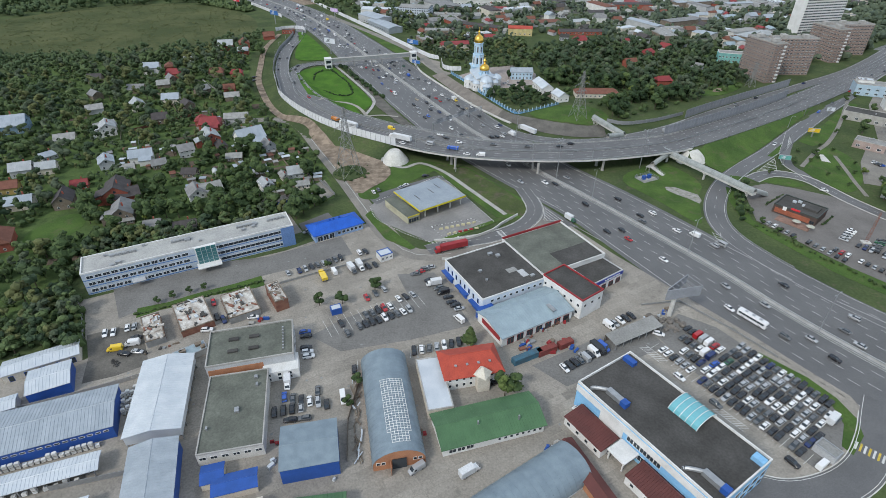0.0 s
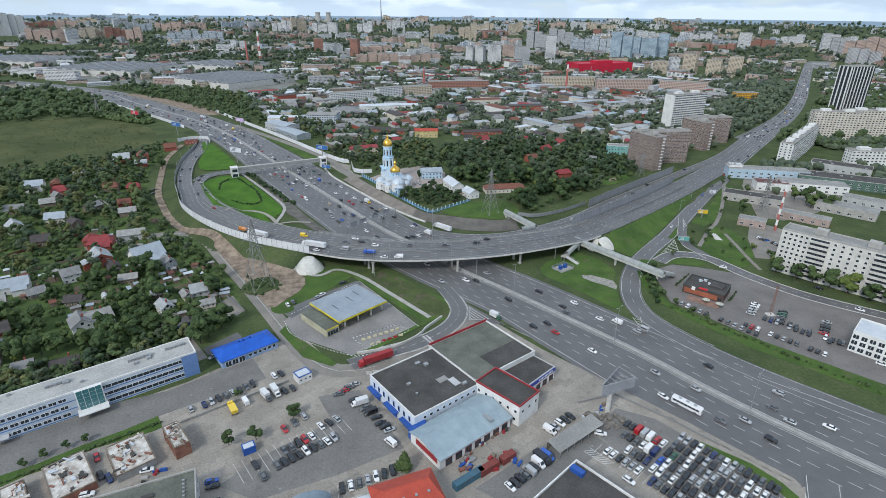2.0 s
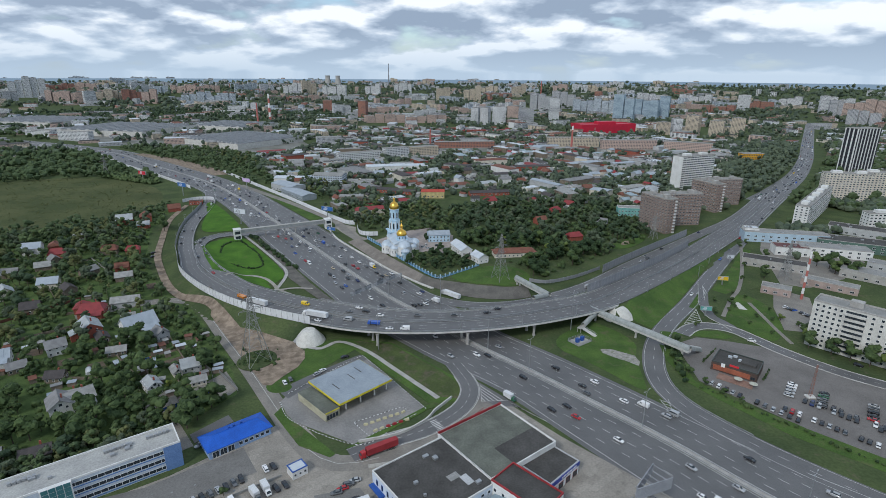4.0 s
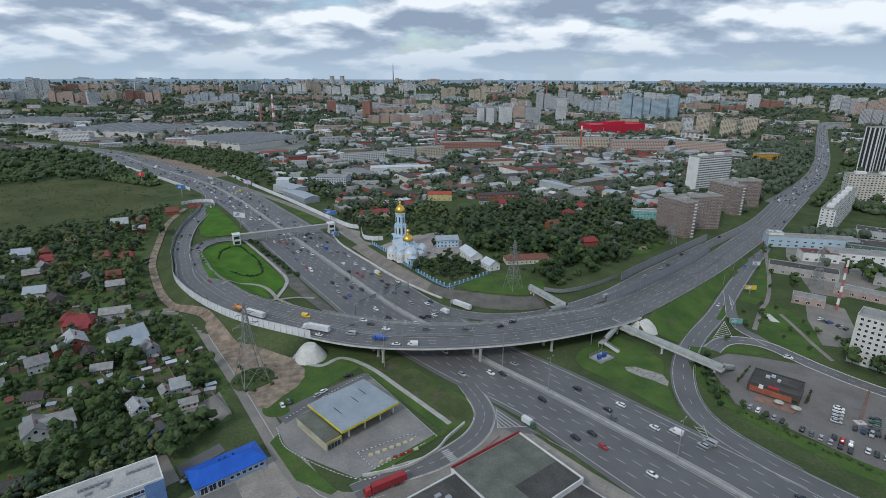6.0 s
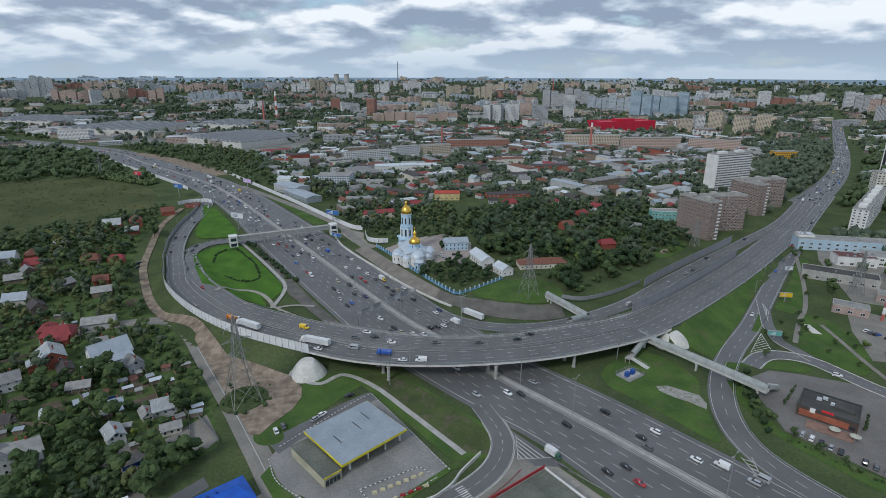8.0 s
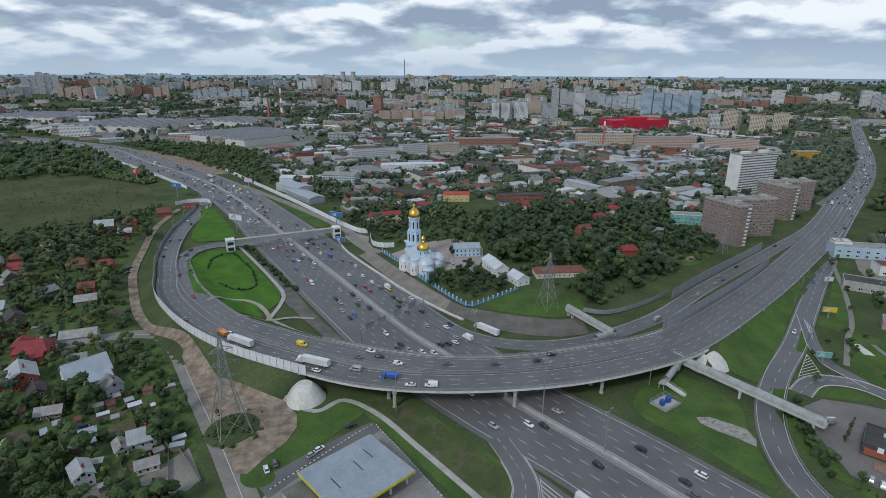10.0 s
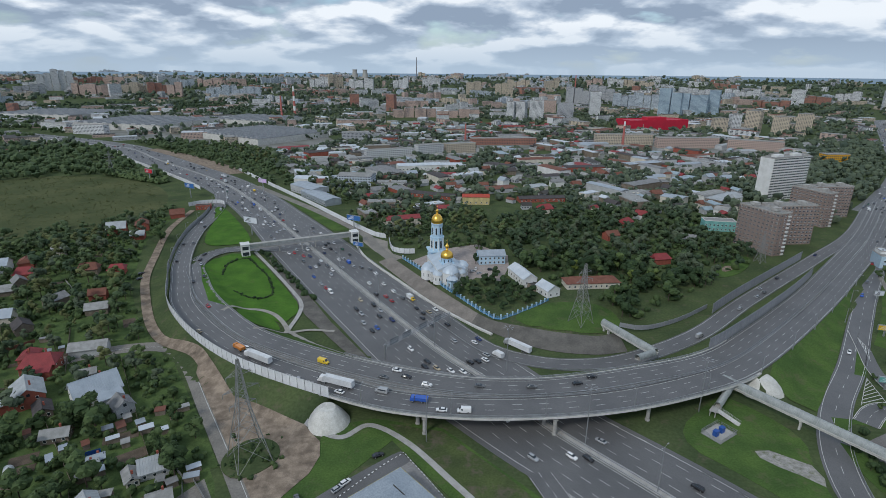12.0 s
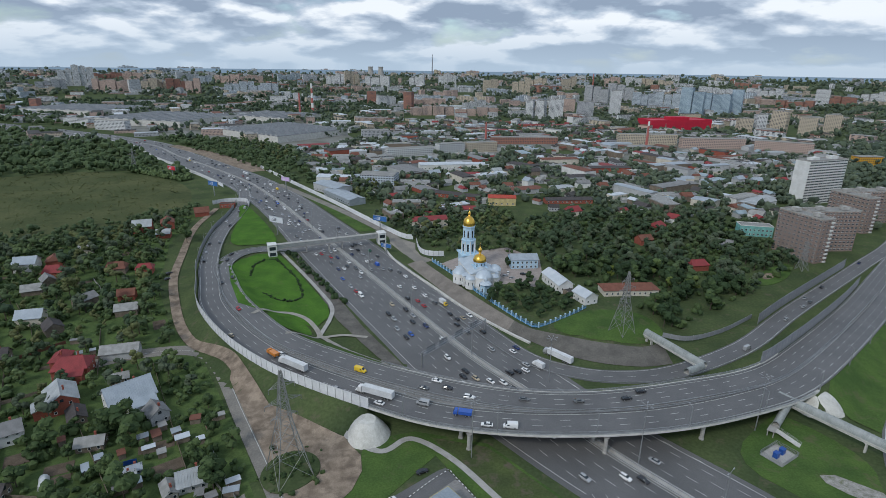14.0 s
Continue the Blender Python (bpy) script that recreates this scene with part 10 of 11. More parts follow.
BLOCKS += [(-1855, 4554, 72, 24, 'w'), (-2705, 4214, 122, 28, 'w'), (-692, 4450, 52, 37, 't'), (-1418, 4107, 61, 30, 'p'), (-2195, 3819, 53, 32, 't'), (-1085, 4929, 107, 37, 'w'), (399, 4290, 49, 38, 'w'), (-2377, 4479, 61, 22, 'g'), (-2082, 4168, 45, 24, 'p'), (80, 5074, 81, 28, 'g'), (-85, 4558, 84, 42, 't'), (-1250, 4919, 94, 30, 't'), (-2413, 4359, 53, 31, 't'), (688, 4252, 81, 39, 'w'), (2108, 4603, 52, 36, 't'), (1868, 4141, 74, 42, 'g'), (1001, 3919, 102, 29, 'b'), (987, 4811, 128, 28, 'b'), (1419, 3878, 53, 18, 'w')]
BLOCKS += [(1421, 4497, 122, 39, 'w'), (1730, 4432, 83, 44, 't'), (1828, 4582, 111, 28, 't'), (1845, 4679, 75, 39, 't'), (1335, 4120, 45, 33, 'w'), (1164, 4240, 95, 33, 'g'), (1214, 4138, 94, 38, 'g'), (1760, 4045, 72, 25, 'g'), (1252, 4252, 78, 26, 'w'), (516, 4136, 55, 19, 'w'), (1503, 3850, 111, 32, 'w'), (1389, 3991, 44, 37, 'b'), (828, 4646, 110, 21, 'w')]
rn = random.Random(9)
for x, y, L, h, c in BLOCKS:
    z = ground_z(x, y)
    L = min(L, 150) * (0.85 if L < 60 else 1.0)
    tops = []
    turn = -math.degrees(math.atan2(x + 10, y - 80)) + rn.uniform(-28, 28)
    s = Shape()
    W = 15 if L > 30 else min(L, 22)
    n = max(1, int(L / 26))
    for k in range(n):
        f = (1.0, 0.86, 0.94, 1.05, 0.8)[(k * 2 + int(abs(x))) % 5]
        tops.append(f * h)
        s.box((-L / 2 + L * (k + 0.5) / n, (k % 2) * 5.0, f * h / 2 - 2), (L / n - (4.0 if k % 2 else 0.4), W, f * h + 4))
    b = thing("apartment_block", s, FAC[c], "distant %s high-rise apartment block" % F_NAME[c], "apartments", "distant blocks", m=pose(x, y, z, 0, 0, turn))
    s = Shape()
    for k in range(n):
        s.box((-L / 2 + L * (k + 0.5) / n, (k % 2) * 5.0, tops[k] + 0.3), (L / n - 6.0, W - 2, 1.0))
        s.box((-L / 2 + L * (k + 0.5) / n, (k % 2) * 5.0, tops[k] + 1.6), (L / n * 0.3, W * 0.5, 2.2))
    tagged(part("roof", s, roof_grey, b), kind="stuff")
    if y < 2000:
        KEEP.append((x, y, L * 0.5))

# panel blocks near the avenue, with their own windows
pan_brown = mat("brown_panel_wall", (0.27, 0.20, 0.17), 0.85, (0.22, 0.165, 0.14), 0.3, 3, 0.05)
for x, y, L, W, yaw, h, st_, n, m_, lab in ((211, 538, 36, 12, -68, 33, 11, 10, pan_brown, "brown panel hostel with rows of windows"), (240, 556, 40, 12, 8, 32, 11, 12, pan_brown, "long brown panel hostel wing"),
                                   (300, 622, 36, 12, -70, 31, 10, 10, pan_brown, "brown panel hostel with white balconies"), (329, 646, 40, 12, 8, 30, 10, 12, pan_brown, "brown panel hostel wing behind trees"),
                                   (328, 724, 58, 16, 25, 46, 16, 9, white_wall, "sixteen-storey white panel tower block"), (399, 588, 136, 12, 47, 23, 9, 30, white_wall, "long nine-storey white panel block"),
                                   (492, 670, 52, 14, -12, 33, 12, 14, cream_wall, "tan twelve-storey panel block"), (541, 678, 48, 14, -6, 33, 12, 12, cream_wall, "tan stepped panel block"),
                                   (452, 545, 56, 12, -4, 15, 5, 14, white_wall, "five-storey white panel block among trees")):
    w = Building("apartment_block", lab, "apartments", x, y, L, W, yaw, h, group="panel blocks").walls(m_).flat(roof_grey, 1.0, concrete)
    sd = "f" if yaw < 0 else "b"
    for k in range(st_):
        wd = L / n * (0.94 if h > 40 else 0.58)
        w.strip_row("f", n, wd, 1.5, 1.0 + k * h / st_)
        if h < 40:
            w.strip_row("r" if yaw < -30 else "l", 3, 1.7, 1.4, 1.0 + k * h / st_)
        if m_ is pan_brown and yaw < 0:
            w.slab("balcony", (L / 2 + 0.5, 3.4, 0.9 + k * h / st_), (1.0, 2.6, 1.1), white_wall)
    KEEP.append((x, y, L * 0.45))
    for q in range(max(2, int(L / 26))):
        w.slab("lift_house", (-L / 2 + L * (q + 0.5) / max(2, int(L / 26)), 0, h + 1.8), (5, 5, 2.6) if m_ is pan_brown else (11, 6, 2.8), concrete if m_ is pan_brown else white_wall)
w = Building("teal_house", "low teal-painted house with a flat roof", "house", 203, 591, 26, 12, -8, 9).walls(mat("teal_wall", (0.22, 0.5, 0.48), 0.7, None, 0.3, 3, 0)).flat(roof_grey, 0.5, white_wall)
w.row("f", 8, 1.6, 1.5, 1.2)
w.row("f", 8, 1.6, 1.5, 4.8)
w = Building("red_store", "big bright red store with a flat roof", "shop", 431, 1470, 158, 60, 16, 21).walls(mat("crimson_cladding", (0.5, 0.02, 0.05), 0.5, (0.42, 0.02, 0.045), 0.1, 2, 0)).flat(MATS["crimson_cladding"], 2.0, MATS["crimson_cladding"])
w.slab("roof_house", (5, 0, 24), (50, 26, 8), MATS["crimson_cladding"])
w = Building("orange_office", "small yellow-orange office block", "office", 551, 980, 38, 16, 5, 14).walls(facade("orange_panels", (0.68, 0.36, 0.03), 0.5)).flat(roof_grey, 0.6, concrete)
w = Building("striped_tower", "black and white striped tower block", "apartments", 633, 843, 44, 22, 16, 71).walls(facade("striped_panels", (0.72, 0.72, 0.70), 0.36, (0.025, 0.027, 0.035), 6.4, 400.0, -1.0)).flat(roof_grey, 0.8, concrete)
for x0, y0, x1, y1, h, c in ((226, 1161, 334, 1166, 19, "t"), (330, 1128, 442, 1130, 18, "p"), (457, 1123, 537, 1085, 17, "p"), (-176, 949, -106, 984, 13, "w"), (-55, 1016, -6, 1038, 16, "t"), (-100, 985, -60, 1010, 17, "w"), (-11, 1130, 112, 1148, 12, "r"), (-832, 1225, -760, 1216, 19, "w"), (-955, 1298, -880, 1275, 15, "w")):
    L = math.hypot(x1 - x0, y1 - y0)
    w = Building("factory_office", "long %s multi-storey works building" % F_NAME[c], "factory", (x0 + x1) / 2, (y0 + y1) / 2 + 8, L, 16, math.degrees(math.atan2(y1 - y0, x1 - x0)), h, group="works buildings").walls(FAC[c]).flat(roof_grey, 0.5, concrete)
    KEEP.append(((x0 + x1) / 2, (y0 + y1) / 2, L * 0.5))


# the factory with its saw-tooth roofs
def sawtooth(cx, cy, L, W, yaw, h, teeth, lab):
    b = Building("factory_hall", lab, "factory", cx, cy, L, W, yaw, h, group="factory halls").walls(concrete_pale)
    for k in range(teeth):
        x0, x1 = -L / 2 + L * k / teeth, -L / 2 + L * (k + 1) / teeth
        s = Shape()
        s.face([(x0, -W / 2, h), (x1, -W / 2, h + 0.4), (x1, W / 2, h + 0.4), (x0, W / 2, h)], 0)
        xm = x0 + (x1 - x0) * 0.45
        s.prism([(x0 + 1, -W / 2 + 3), (xm, -W / 2 + 3), (xm, W / 2 - 3), (x0 + 1, W / 2 - 3)], h, h + 2.6, 1, 0)
        part("roof_bay", s, [mat("sooty_roof", (0.23, 0.235, 0.24), 0.7, (0.14, 0.145, 0.15), 0.06, 0.8, 0.1, stain=(0.2, 0.5, 0.7, (0.26, 0.26, 0.26))), grey_wall], b.top)
    KEEP.append((cx, cy, min(L, W) * 0.5))
    return b


sawtooth(-425, 1205, 190, 170, -33, 11, 14, "vast factory hall with saw-tooth grey roofs")
sawtooth(-770, 1400, 230, 200, -12, 13, 9, "broad flat-roofed factory hall")
sawtooth(-1130, 1610, 250, 190, -10, 13, 8, "long factory hall with pale walls")
sawtooth(-560, 1530, 180, 150, -20, 10, 7, "low grey factory hall")
for x, y, r, h, lab in ((-517, 1600, 3, 62, "red brick works chimney"), (-523, 1737, 4, 82, "tall red and white chimney"), (265, 1119, 2.4, 47, "red works chimney with a white top"), (-20, 1180, 2.2, 34, "old brick chimney"), (600, 3300, 4, 90, "far slim chimney")):
    c = new("chimney")
    c.matrix_basis = pose(x, y, ground_z(x, y))
    tagged(c, lab + " in the city", "chimney", "works chimneys")
    for k in range(6):
        s = Shape()
        s.turned([(r - 0.25 * k * r / 4, h * k / 6), (r - 0.25 * (k + 1) * r / 4, h * (k + 1) / 6)], 14)
        red = k % 2 == 0 if "and white" in lab else k < 5 if "white top" in lab else True
        part("band", s, plain("chimney_red", (0.5, 0.1, 0.08), 0.7) if red else frame_white, c)
m_ = new("radio_mast")
m_.matrix_basis = pose(-405, 4600, ground_z(-405, 4600))
tagged(m_, "far tall radio mast on the horizon", "mast")
s = Shape()
s.turned([(5, 0), (3.5, 90), (2, 170)], 8)
part("shaft", s, plain("mast_grey", (0.2, 0.2, 0.22), 0.8), m_)
for x in (-880, -800):
    s = Shape()
    s.turned([(28, 0), (20, 40), (17, 62), (19, 75)], 20)
    thing("cooling_tower", s, concrete, "far pale cooling tower", "cooling tower", "cooling towers", m=pose(x, 4500, ground_z(x, 4500)))

# warehouses and houses beyond the motorway
for x, y, L, W, yaw, h, wl_, rf, lab in ((-196, 712, 44, 22, -42, 8, grey_wall, tin_grey, "grey warehouse beyond the white wall"), (-150, 752, 40, 26, -5, 14, FAC["b"], roof_grey, "pale blue-grey office and warehouse"), (-205, 765, 44, 20, -5, 7, white_wall, tin_pale, "white sales hall"), (-175, 678, 60, 18, -50, 6, tin_grey, tin_grey, "low pale warehouse"),
                                     (-78, 588, 32, 14, 20, 7, cream_wall, V_ROOF["red"], "cream house with a crimson roof"), (-10, 674, 28, 12, 2, 8, mat("yellow_render", (0.6, 0.5, 0.25), 0.8, None, 0.3, 3, 0), tin_red, "yellow house with a red roof"), (-60, 700, 60, 12, -20, 4, V_WALL["brick"], V_ROOF["dark"], "long dark-roofed garage row"),
                                     (60, 690, 50, 12, 10, 4, V_WALL["brick"], V_ROOF["dark"], "long dark-roofed garage row"), (-46, 632, 18, 11, 10, 6, grey_wall, V_ROOF["red"], "grey house with a crimson roof"), (-86, 870, 60, 20, 15, 7, white_wall, tin_pale, "white sunlit market hall"), (-40, 882, 40, 16, 5, 6, white_wall, tin_pale, "white market hall")):
    w = Building("outlying_building", lab if len(lab.split()) > 3 else lab + " among the trees", "building", x, y, L, W, yaw, h, group="outlying buildings").walls(wl_).gable(rf, 2.0, 0.4, None)
    w.row("f", max(3, int(L / 5)), 1.6, 1.5, 1.4)
    KEEP.append((x, y, L * 0.45))

# low town: small houses and sheds among trees
TOWN = [(-80, 560), (-20, 650), (60, 645), (170, 645), (210, 605), (280, 680), (300, 780), (430, 860), (560, 1050), (520, 1380), (300, 1420), (60, 1560), (-200, 1500), (-240, 1180), (-330, 1000), (-300, 880), (-180, 700)]
t_roofs = [V_ROOF[k] for k in ("red", "brown", "grey", "grey", "zinc", "dark", "pale", "dark", "brown", "grey", "white")]
t_walls = [V_WALL[k] for k in ("grey", "cream", "brick", "grey", "wood", "white")]
for x, y in scatter(TOWN, 230, rn, 6, gap=16):
    big = rn.random() < 0.3 + (y > 850) * 0.25
    L, W, h = (rn.uniform(22, 60), rn.uniform(12, 22), rn.uniform(4, 9)) if big else (rn.uniform(9, 16), rn.uniform(8, 11), rn.uniform(3.5, 7))
    s = Shape()
    s.box((0, 0, h / 2 - 0.2), (L, W, h + 0.4))
    ob = thing("town_house" if not big else "workshop_hall", s, rn.choice(t_walls), "low town workshop with a wide roof" if big else "small town house with a pitched roof", "house" if not big else "workshop",
               "town buildings", m=pose(x, y, 0, 0, 0, rn.choice([20, -50, 35, -60, 10]) + rn.uniform(-8, 8)))
    s = Shape()
    l, w_, r = L / 2 + 0.5, W / 2 + 0.5, (1.2 if big else W * 0.38)
    s.face([(-l, -w_, h), (l, -w_, h), (l, 0, h + r), (-l, 0, h + r)])
    s.face([(l, w_, h), (-l, w_, h), (-l, 0, h + r), (l, 0, h + r)])
    s.face([(-l, w_, h), (-l, -w_, h), (-l, 0, h + r)])
    s.face([(l, -w_, h), (l, w_, h), (l, 0, h + r)])
    part("roof", s, rn.choice(t_roofs), ob)
    KEEP.append((x, y, max(L, W) * 0.5))
def small_roofs(name, spots, seed, label):
    """Countless small pitched and flat roofs of the low town in one mesh."""
    g = random.Random(seed)
    s = Shape()
    for x, y in spots:
        big = g.random() < (0.18 if y < 800 else 0.5)
        L, W, h = (g.uniform(18, 44), g.uniform(10, 18), g.uniform(4, 9)) if big else (g.uniform(6, 13), g.uniform(5, 9), g.uniform(2.6, 5.5))
        a = g.choice([20, -50, 35, -60, 10, 108]) + g.uniform(-8, 8)
        s.box((x, y, h / 2), (L, W, h), g.randrange(5), a)
        if big:
            s.box((x, y, h + 0.35), (L - 0.8, W - 0.8, 0.7), g.choice([5, 5, 6, 6, 7, 8, 9]), a)
            for q in range(g.randrange(4)):
                u, w = g.uniform(-0.4, 0.4) * L, g.uniform(-0.3, 0.3) * W
                s.box((x + u * math.cos(radians(a)) - w * math.sin(radians(a)), y + u * math.sin(radians(a)) + w * math.cos(radians(a)), h + 1.2), (2.4, 2.0, 1.4), g.randrange(5), a)
        else:
            ca, sa = math.cos(radians(a)), math.sin(radians(a))
            l, w, r, mi = L / 2 + 0.4, W / 2 + 0.4, W * 0.36, g.choice([6, 6, 7, 9, 10, 10, 11, 9, 8])
            P = lambda u, v, z, x=x, y=y, ca=ca, sa=sa: (x + u * ca - v * sa, y + u * sa + v * ca, z)
            s.face([P(-l, -w, h), P(l, -w, h), P(l, 0, h + r), P(-l, 0, h + r)], mi)
            s.face([P(l, w, h), P(-l, w, h), P(-l, 0, h + r), P(l, 0, h + r)], mi)
            s.face([P(-l, w, h), P(-l, -w, h), P(-l, 0, h + r)], mi)
            s.face([P(l, -w, h), P(l, w, h), P(l, 0, h + r)], mi)
        KEEP.append((x, y, min(L, W) * 0.5))
    return thing(name, s, [V_WALL["grey"], V_WALL["cream"], V_WALL["grey"], V_WALL["wood"], FAC["g"], roof_grey, roof_dark, tin_blue, tin_pale, V_ROOF["pale"], V_ROOF["brown"], V_ROOF["red"]], label, "buildings", kind="stuff")


small_roofs("town_roofs", scatter(TOWN, 460, rn, 3, gap=11), 31, "countless small houses, sheds and garages of the low town")
EAST_TOWN = [(470, 700), (560, 640), (700, 500), (1100, 700), (1300, 1500), (1000, 1450), (640, 900)]
small_roofs("suburb_roofs", scatter(EAST_TOWN, 160, rn, 4, gap=14), 32, "low roofs of the eastern suburb among trees")
patch("town_yards", [(120, 760), (320, 800), (520, 1000), (540, 1150), (250, 1110), (60, 1000), (20, 860)], 0.05, mat("dusty_yards", (0.24, 0.235, 0.225), 0.9, (0.12, 0.13, 0.10), 0.02, 0.4, 0.1), "grey yards and lanes of the low town", "yards")
patch("bare_ground", [(-330, 812), (-372, 850), (-470, 945), (-560, 1020), (-548, 1032), (-450, 962), (-352, 872), (-312, 826)], 0.12, dirt, "churned strip of roadworks beside the motorway")
patch("factory_ground", [(-1350, 1560), (-760, 1190), (-450, 1080), (-370, 1010), (-250, 1120), (-420, 1480), (-900, 1800)], 0.05, MATS["dusty_yards"], "grey factory yards", "yards")
patch("works_ground", [(-250, 960), (-20, 1000), (140, 1120), (540, 1060), (560, 1200), (100, 1260), (-180, 1150)], 0.06, MATS["dusty_yards"], "grey yards of the works", "yards")

# countless low roofs of the far suburbs
def low_roofs(name, n, r0, r1, a0, a1, label):
    s = Shape()
    k = 0
    while k < n:
        r, a = math.sqrt(rn.uniform(r0 * r0, r1 * r1)), radians(rn.uniform(a0, a1))
        x, y = r * math.sin(a), 60 + r * math.cos(a)
        if not free(x, y, 8):
            continue
        k += 1
        L, W, h = rn.uniform(20, 70), rn.uniform(10, 26), rn.choice([5, 7, 9, 12, 15])
        t = rn.choice([20, -50, 35, -60, 10, 80]) + rn.uniform(-8, 8)
        z = ground_z(x, y)
        s.box((x, y, z + h / 2), (L, W, h), rn.choice([0, 1, 2, 3]), t)
        s.box((x, y, z + h + 0.4), (L - 1, W - 1, 0.8), rn.choice([4, 4, 5, 6, 7]), t)
    thing(name, s, [FAC["w"], FAC["t"], FAC["p"], FAC["g"], roof_grey, roof_dark, tin_pale, V_ROOF["brown"]], label, "buildings", kind="stuff")


low_roofs("far_suburb", 420, 1150, 2300, -46, 42, "low blocks and halls of the far suburbs")
low_roofs("far_suburb", 260, 2300, 3600, -46, 42, "low blocks of the farthest suburbs")

def far_district(name, n, r0, r1, a0, a1, lo, hi, label, seed):
    """Countless far slabs and towers, gathered into estates."""
    g = random.Random(seed)
    s = Shape()
    k = 0
    while k < n:
        r, a = math.sqrt(g.uniform(r0 * r0, r1 * r1)), radians(g.uniform(a0, a1))
        x, y = r * math.sin(a), 60 + r * math.cos(a)
        if noise.noise(Vector((x / 420, y / 420, 5.0))) < -0.02 or not free(x, y, 8):
            continue
        turn, mi, h = g.choice([0, 90, 35, -55]) + g.uniform(-6, 6), g.choice([0, 0, 1, 1, 2, 3, 4, 5]), g.uniform(lo, hi)
        for q in range(g.randrange(1, 5)):
            tower = g.random() < 0.3
            L, W = (g.uniform(20, 28), 20) if tower else (g.uniform(40, 110), 13)
            hh = h * (1.5 if tower else 1.0)
            px, py = x + g.uniform(-60, 60), y + g.uniform(-60, 60)
            if not free(px, py, 6):
                continue
            z = ground_z(px, py)
            s.box((px, py, z + hh / 2), (L, W, hh), mi, turn + g.choice([0, 0, 90]))
            s.box((px, py, z + hh + 0.8), (L * 0.5, W * 0.5, 1.6), 6, turn)
            k += 1
    return thing(name, s, [FAC["w"], FAC["b"], FAC["t"], FAC["p"], FAC["g"], FAC["r"], roof_grey], label, "buildings", kind="stuff")


far_district("far_estate", 130, 1900, 2700, -47, 30, 12, 24, "panel estates between belts of trees", 41)
far_district("far_estate", 340, 2700, 3700, -50, 36, 13, 25, "far panel estates", 42)
far_district("far_city", 560, 3700, 4750, -56, 8, 12, 26, "pale city blocks along the horizon", 43)
far_district("far_city", 90, 3700, 4700, 8, 44, 16, 30, "few far blocks beyond the forest", 44)

# woods, from near to far
def ring_spots(n, r0, r1, a0, a1, keep=3.0, belt=None):
    """Places in a ring of the plan, gathered into belts where belt gives their width."""
    pts = []
    while len(pts) < n:
        r, a = math.sqrt(rn.uniform(r0 * r0, r1 * r1)), radians(rn.uniform(a0, a1))
        x, y = r * math.sin(a), 60 + r * math.cos(a)
        if belt and noise.noise(Vector((x / belt, y / belt, 3.0))) + 0.5 * noise.noise(Vector((x / belt * 2.7, y / belt * 2.7, 8.0))) < -0.06:
            continue
        if free(x, y, keep):
            pts.append((x, y))
    return pts


def in_town(n):
    return [q for q in scatter(TOWN, n, rn, 1.0) if noise.noise(Vector((q[0] / 70, q[1] / 70, 1.0))) > (-0.35 if q[1] < 850 else -0.12)]


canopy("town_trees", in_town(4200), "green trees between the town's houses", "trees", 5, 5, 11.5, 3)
FOREST = [(-1180, 1480), (-700, 1120), (-420, 800), (-360, 760), (-500, 790), (-600, 730), (-760, 560), (-1300, 700)]
canopy("north_wood", scatter(FOREST, 2300, rn, 4), "dense mixed wood beyond the meadow", "trees", 6, 7, 15, 3, material=WOOD_LEAVES[0])
EDGE = [(-480, 790), (-385, 742), (-380, 760), (-480, 812)]
canopy("bushes", scatter(EDGE, 260, rn, 2), "pale green bushes along the meadow", "shrubs", 7, 3, 7, 4, material=WOOD_LEAVES[1])
WEST = [(-330, 120), (-186, 120), (-200, 60), (-420, -40), (-560, 200), (-480, 360)]
hedge_mass("west_trees", scatter(WEST, 500, rn, 2), "dense trees behind the yard", "trees", rn, 4, 10, 1)
MEADOW_EDGE = [(-480, 360), (-440, 470), (-345, 510), (-300, 600), (-310, 640), (-350, 575), (-430, 512), (-600, 470), (-620, 380)]
canopy("meadow_bushes", scatter(MEADOW_EDGE, 620, rn, 1), "bushes between the village and the meadow", "shrubs", 8, 2.5, 7, 4, material=WOOD_LEAVES[0])
canopy("works_forest", ring_spots(1700, 1780, 2420, -54, -10), "dark forest behind the factory", "trees", 17, 10, 18, 2, material=WOOD_LEAVES[2])
EASTW = [(230, 560), (420, 690), (480, 750), (600, 900), (800, 1190), (620, 1250), (560, 1050), (430, 860), (300, 780), (280, 680)]
canopy("avenue_trees", scatter(EASTW, 900, rn, 3), "green trees beside the avenue", "trees", 9, 6, 13, 3)
EASTS = [(470, 700), (560, 640), (700, 500), (1400, 900), (1500, 1900), (1000, 1450), (640, 900)]
canopy("avenue_trees", scatter(EASTS, 1400, rn, 3), "green trees of the eastern suburb", "trees", 10, 6, 14, 3)
BESIDE = [(330, 545), (450, 690), (560, 818), (720, 1020), (860, 1200), (930, 1150), (760, 900), (620, 760), (520, 600), (420, 530)]
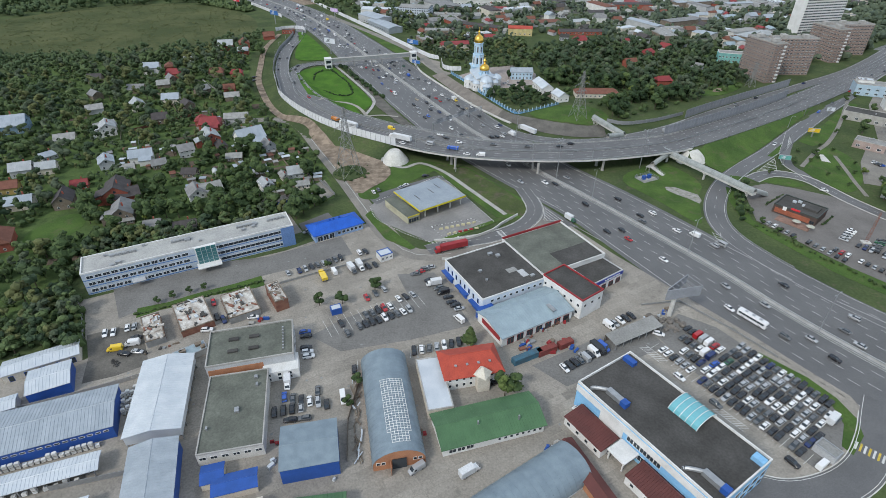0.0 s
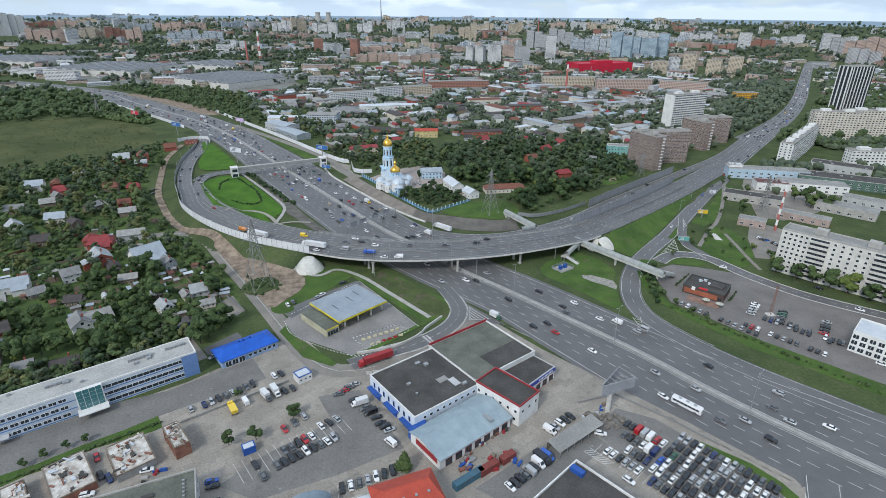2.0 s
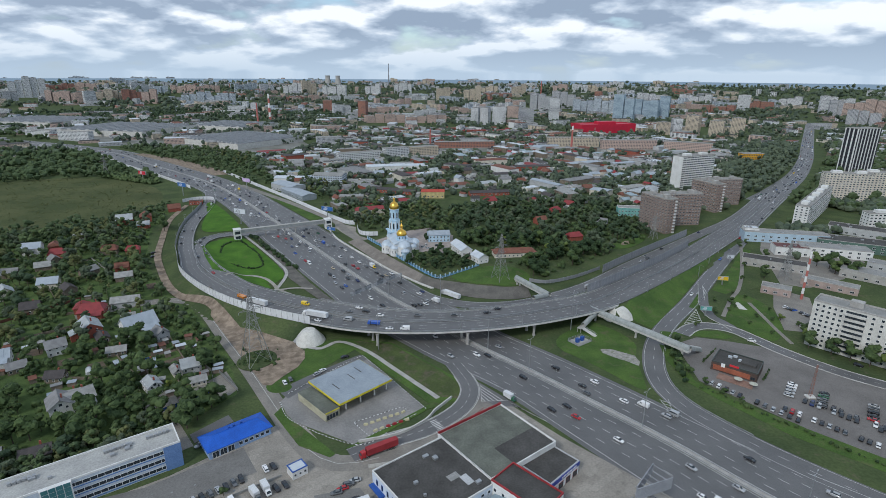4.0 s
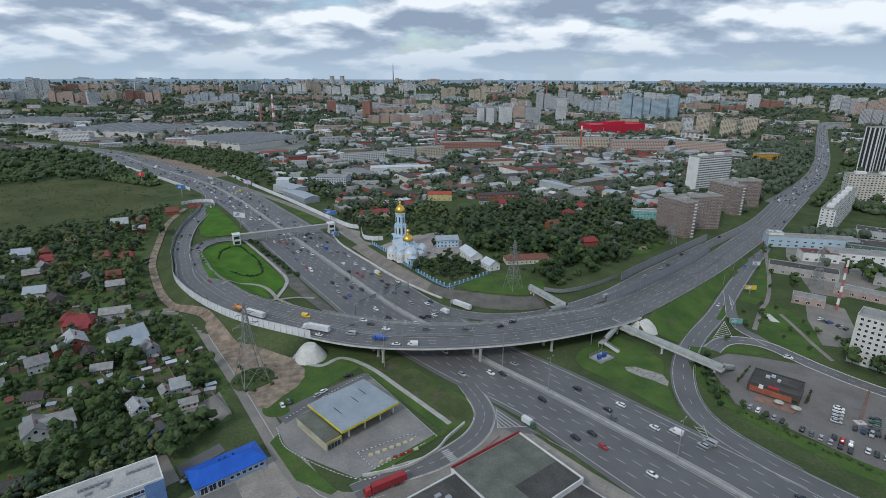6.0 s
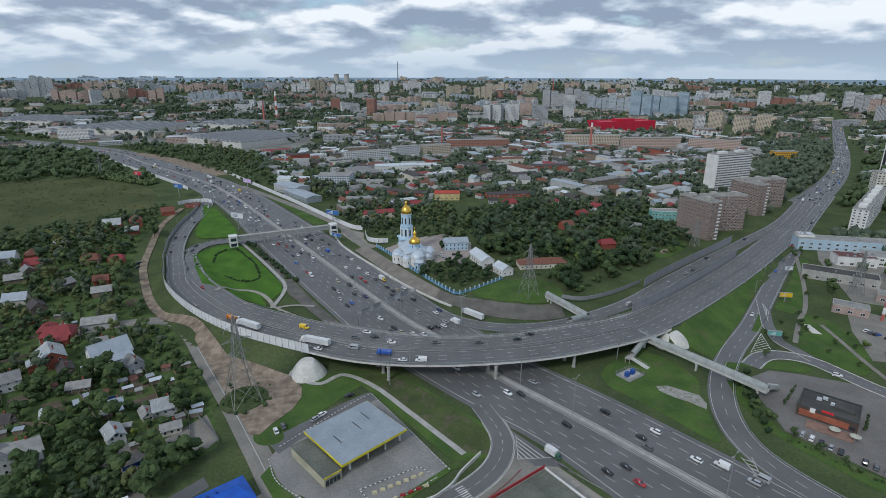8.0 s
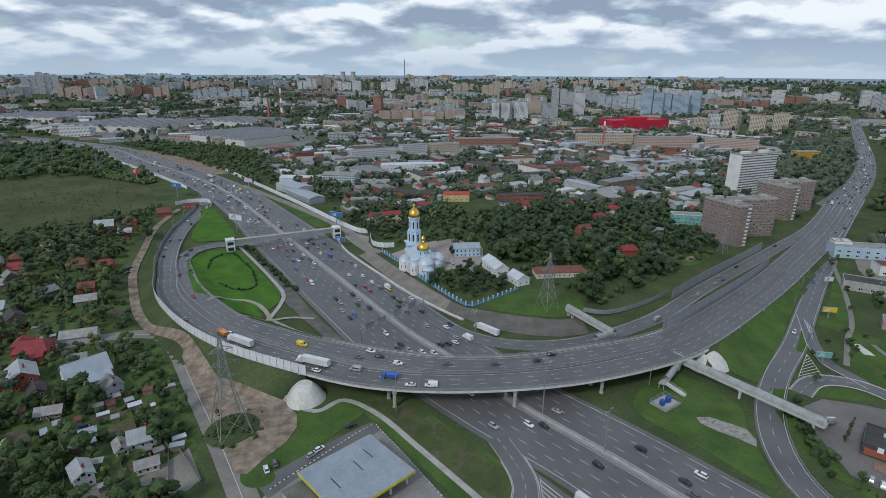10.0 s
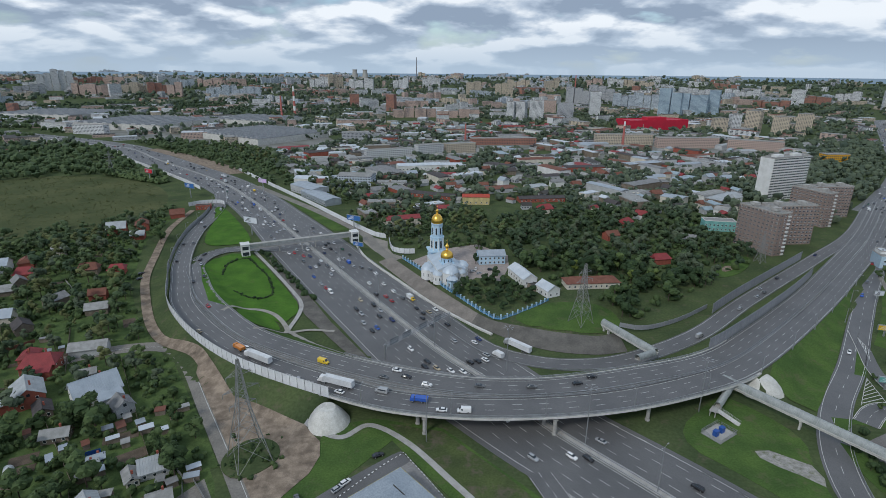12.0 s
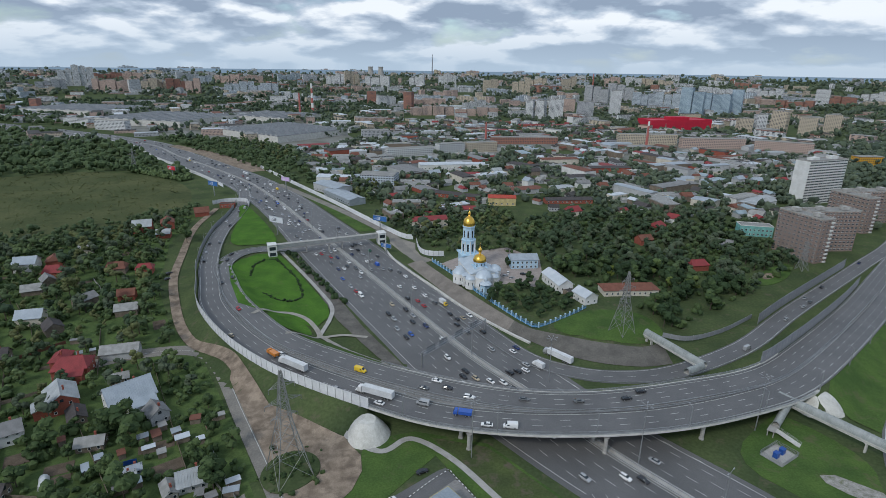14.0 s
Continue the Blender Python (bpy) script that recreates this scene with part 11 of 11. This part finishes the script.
canopy("avenue_trees", scatter(BESIDE, 620, rn, 1.5), "leafy trees between the panel blocks and the avenue", "trees", 16, 6, 13, 4, material=WOOD_LEAVES[0])
SE = [(285, 440), (420, 480), (560, 640), (470, 690), (400, 600), (320, 520)]
hedge_mass("depot_trees", scatter(SE, 160, rn, 2), "green trees among the depots", "trees", rn, 5, 11, 0, leaves_hazed)
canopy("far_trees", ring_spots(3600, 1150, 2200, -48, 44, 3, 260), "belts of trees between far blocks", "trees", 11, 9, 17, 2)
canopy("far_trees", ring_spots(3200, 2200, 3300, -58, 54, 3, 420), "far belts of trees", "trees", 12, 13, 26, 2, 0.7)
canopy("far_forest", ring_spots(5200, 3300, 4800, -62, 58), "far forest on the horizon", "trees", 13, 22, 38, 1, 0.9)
VERGE = [(-262, 745), (-300, 800), (-420, 925), (-560, 1040), (-640, 1110), (-560, 1130), (-430, 1085), (-300, 985), (-200, 850), (-150, 740)]
canopy("roadside_trees", scatter(VERGE, 520, rn, 1.5), "scrubby trees between the motorway and the factory", "trees", 14, 4, 10, 4, material=WOOD_LEAVES[0])
canopy("tussocks", scatter([(-690, 570), (-610, 730), (-520, 790), (-390, 735), (-320, 630), (-345, 580), (-430, 515), (-560, 490)], 1500, rn, 1), "tussocks and low willow scrub in the marshy meadow", "grass", 15, 0.6, 2.4, 2, 1.2, material=WOOD_LEAVES[3])
merged("far_village_trees", FAR_TREES, "dense leafy trees of the village and wood", "trees")

# a plain glowing band beyond the last woods, haze put into its colour
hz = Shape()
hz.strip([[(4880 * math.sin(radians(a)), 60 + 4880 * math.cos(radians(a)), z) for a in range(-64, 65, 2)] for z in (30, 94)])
haze = bpy.data.materials.new("painted_haze")
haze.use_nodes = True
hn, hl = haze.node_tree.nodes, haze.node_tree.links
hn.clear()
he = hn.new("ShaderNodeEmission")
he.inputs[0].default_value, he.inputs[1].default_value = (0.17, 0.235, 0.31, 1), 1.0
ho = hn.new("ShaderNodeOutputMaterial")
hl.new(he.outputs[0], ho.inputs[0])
thing("backdrop", hz, haze, "glowing blue-grey band painted as haze on the far horizon", "backdrop", kind="structure")
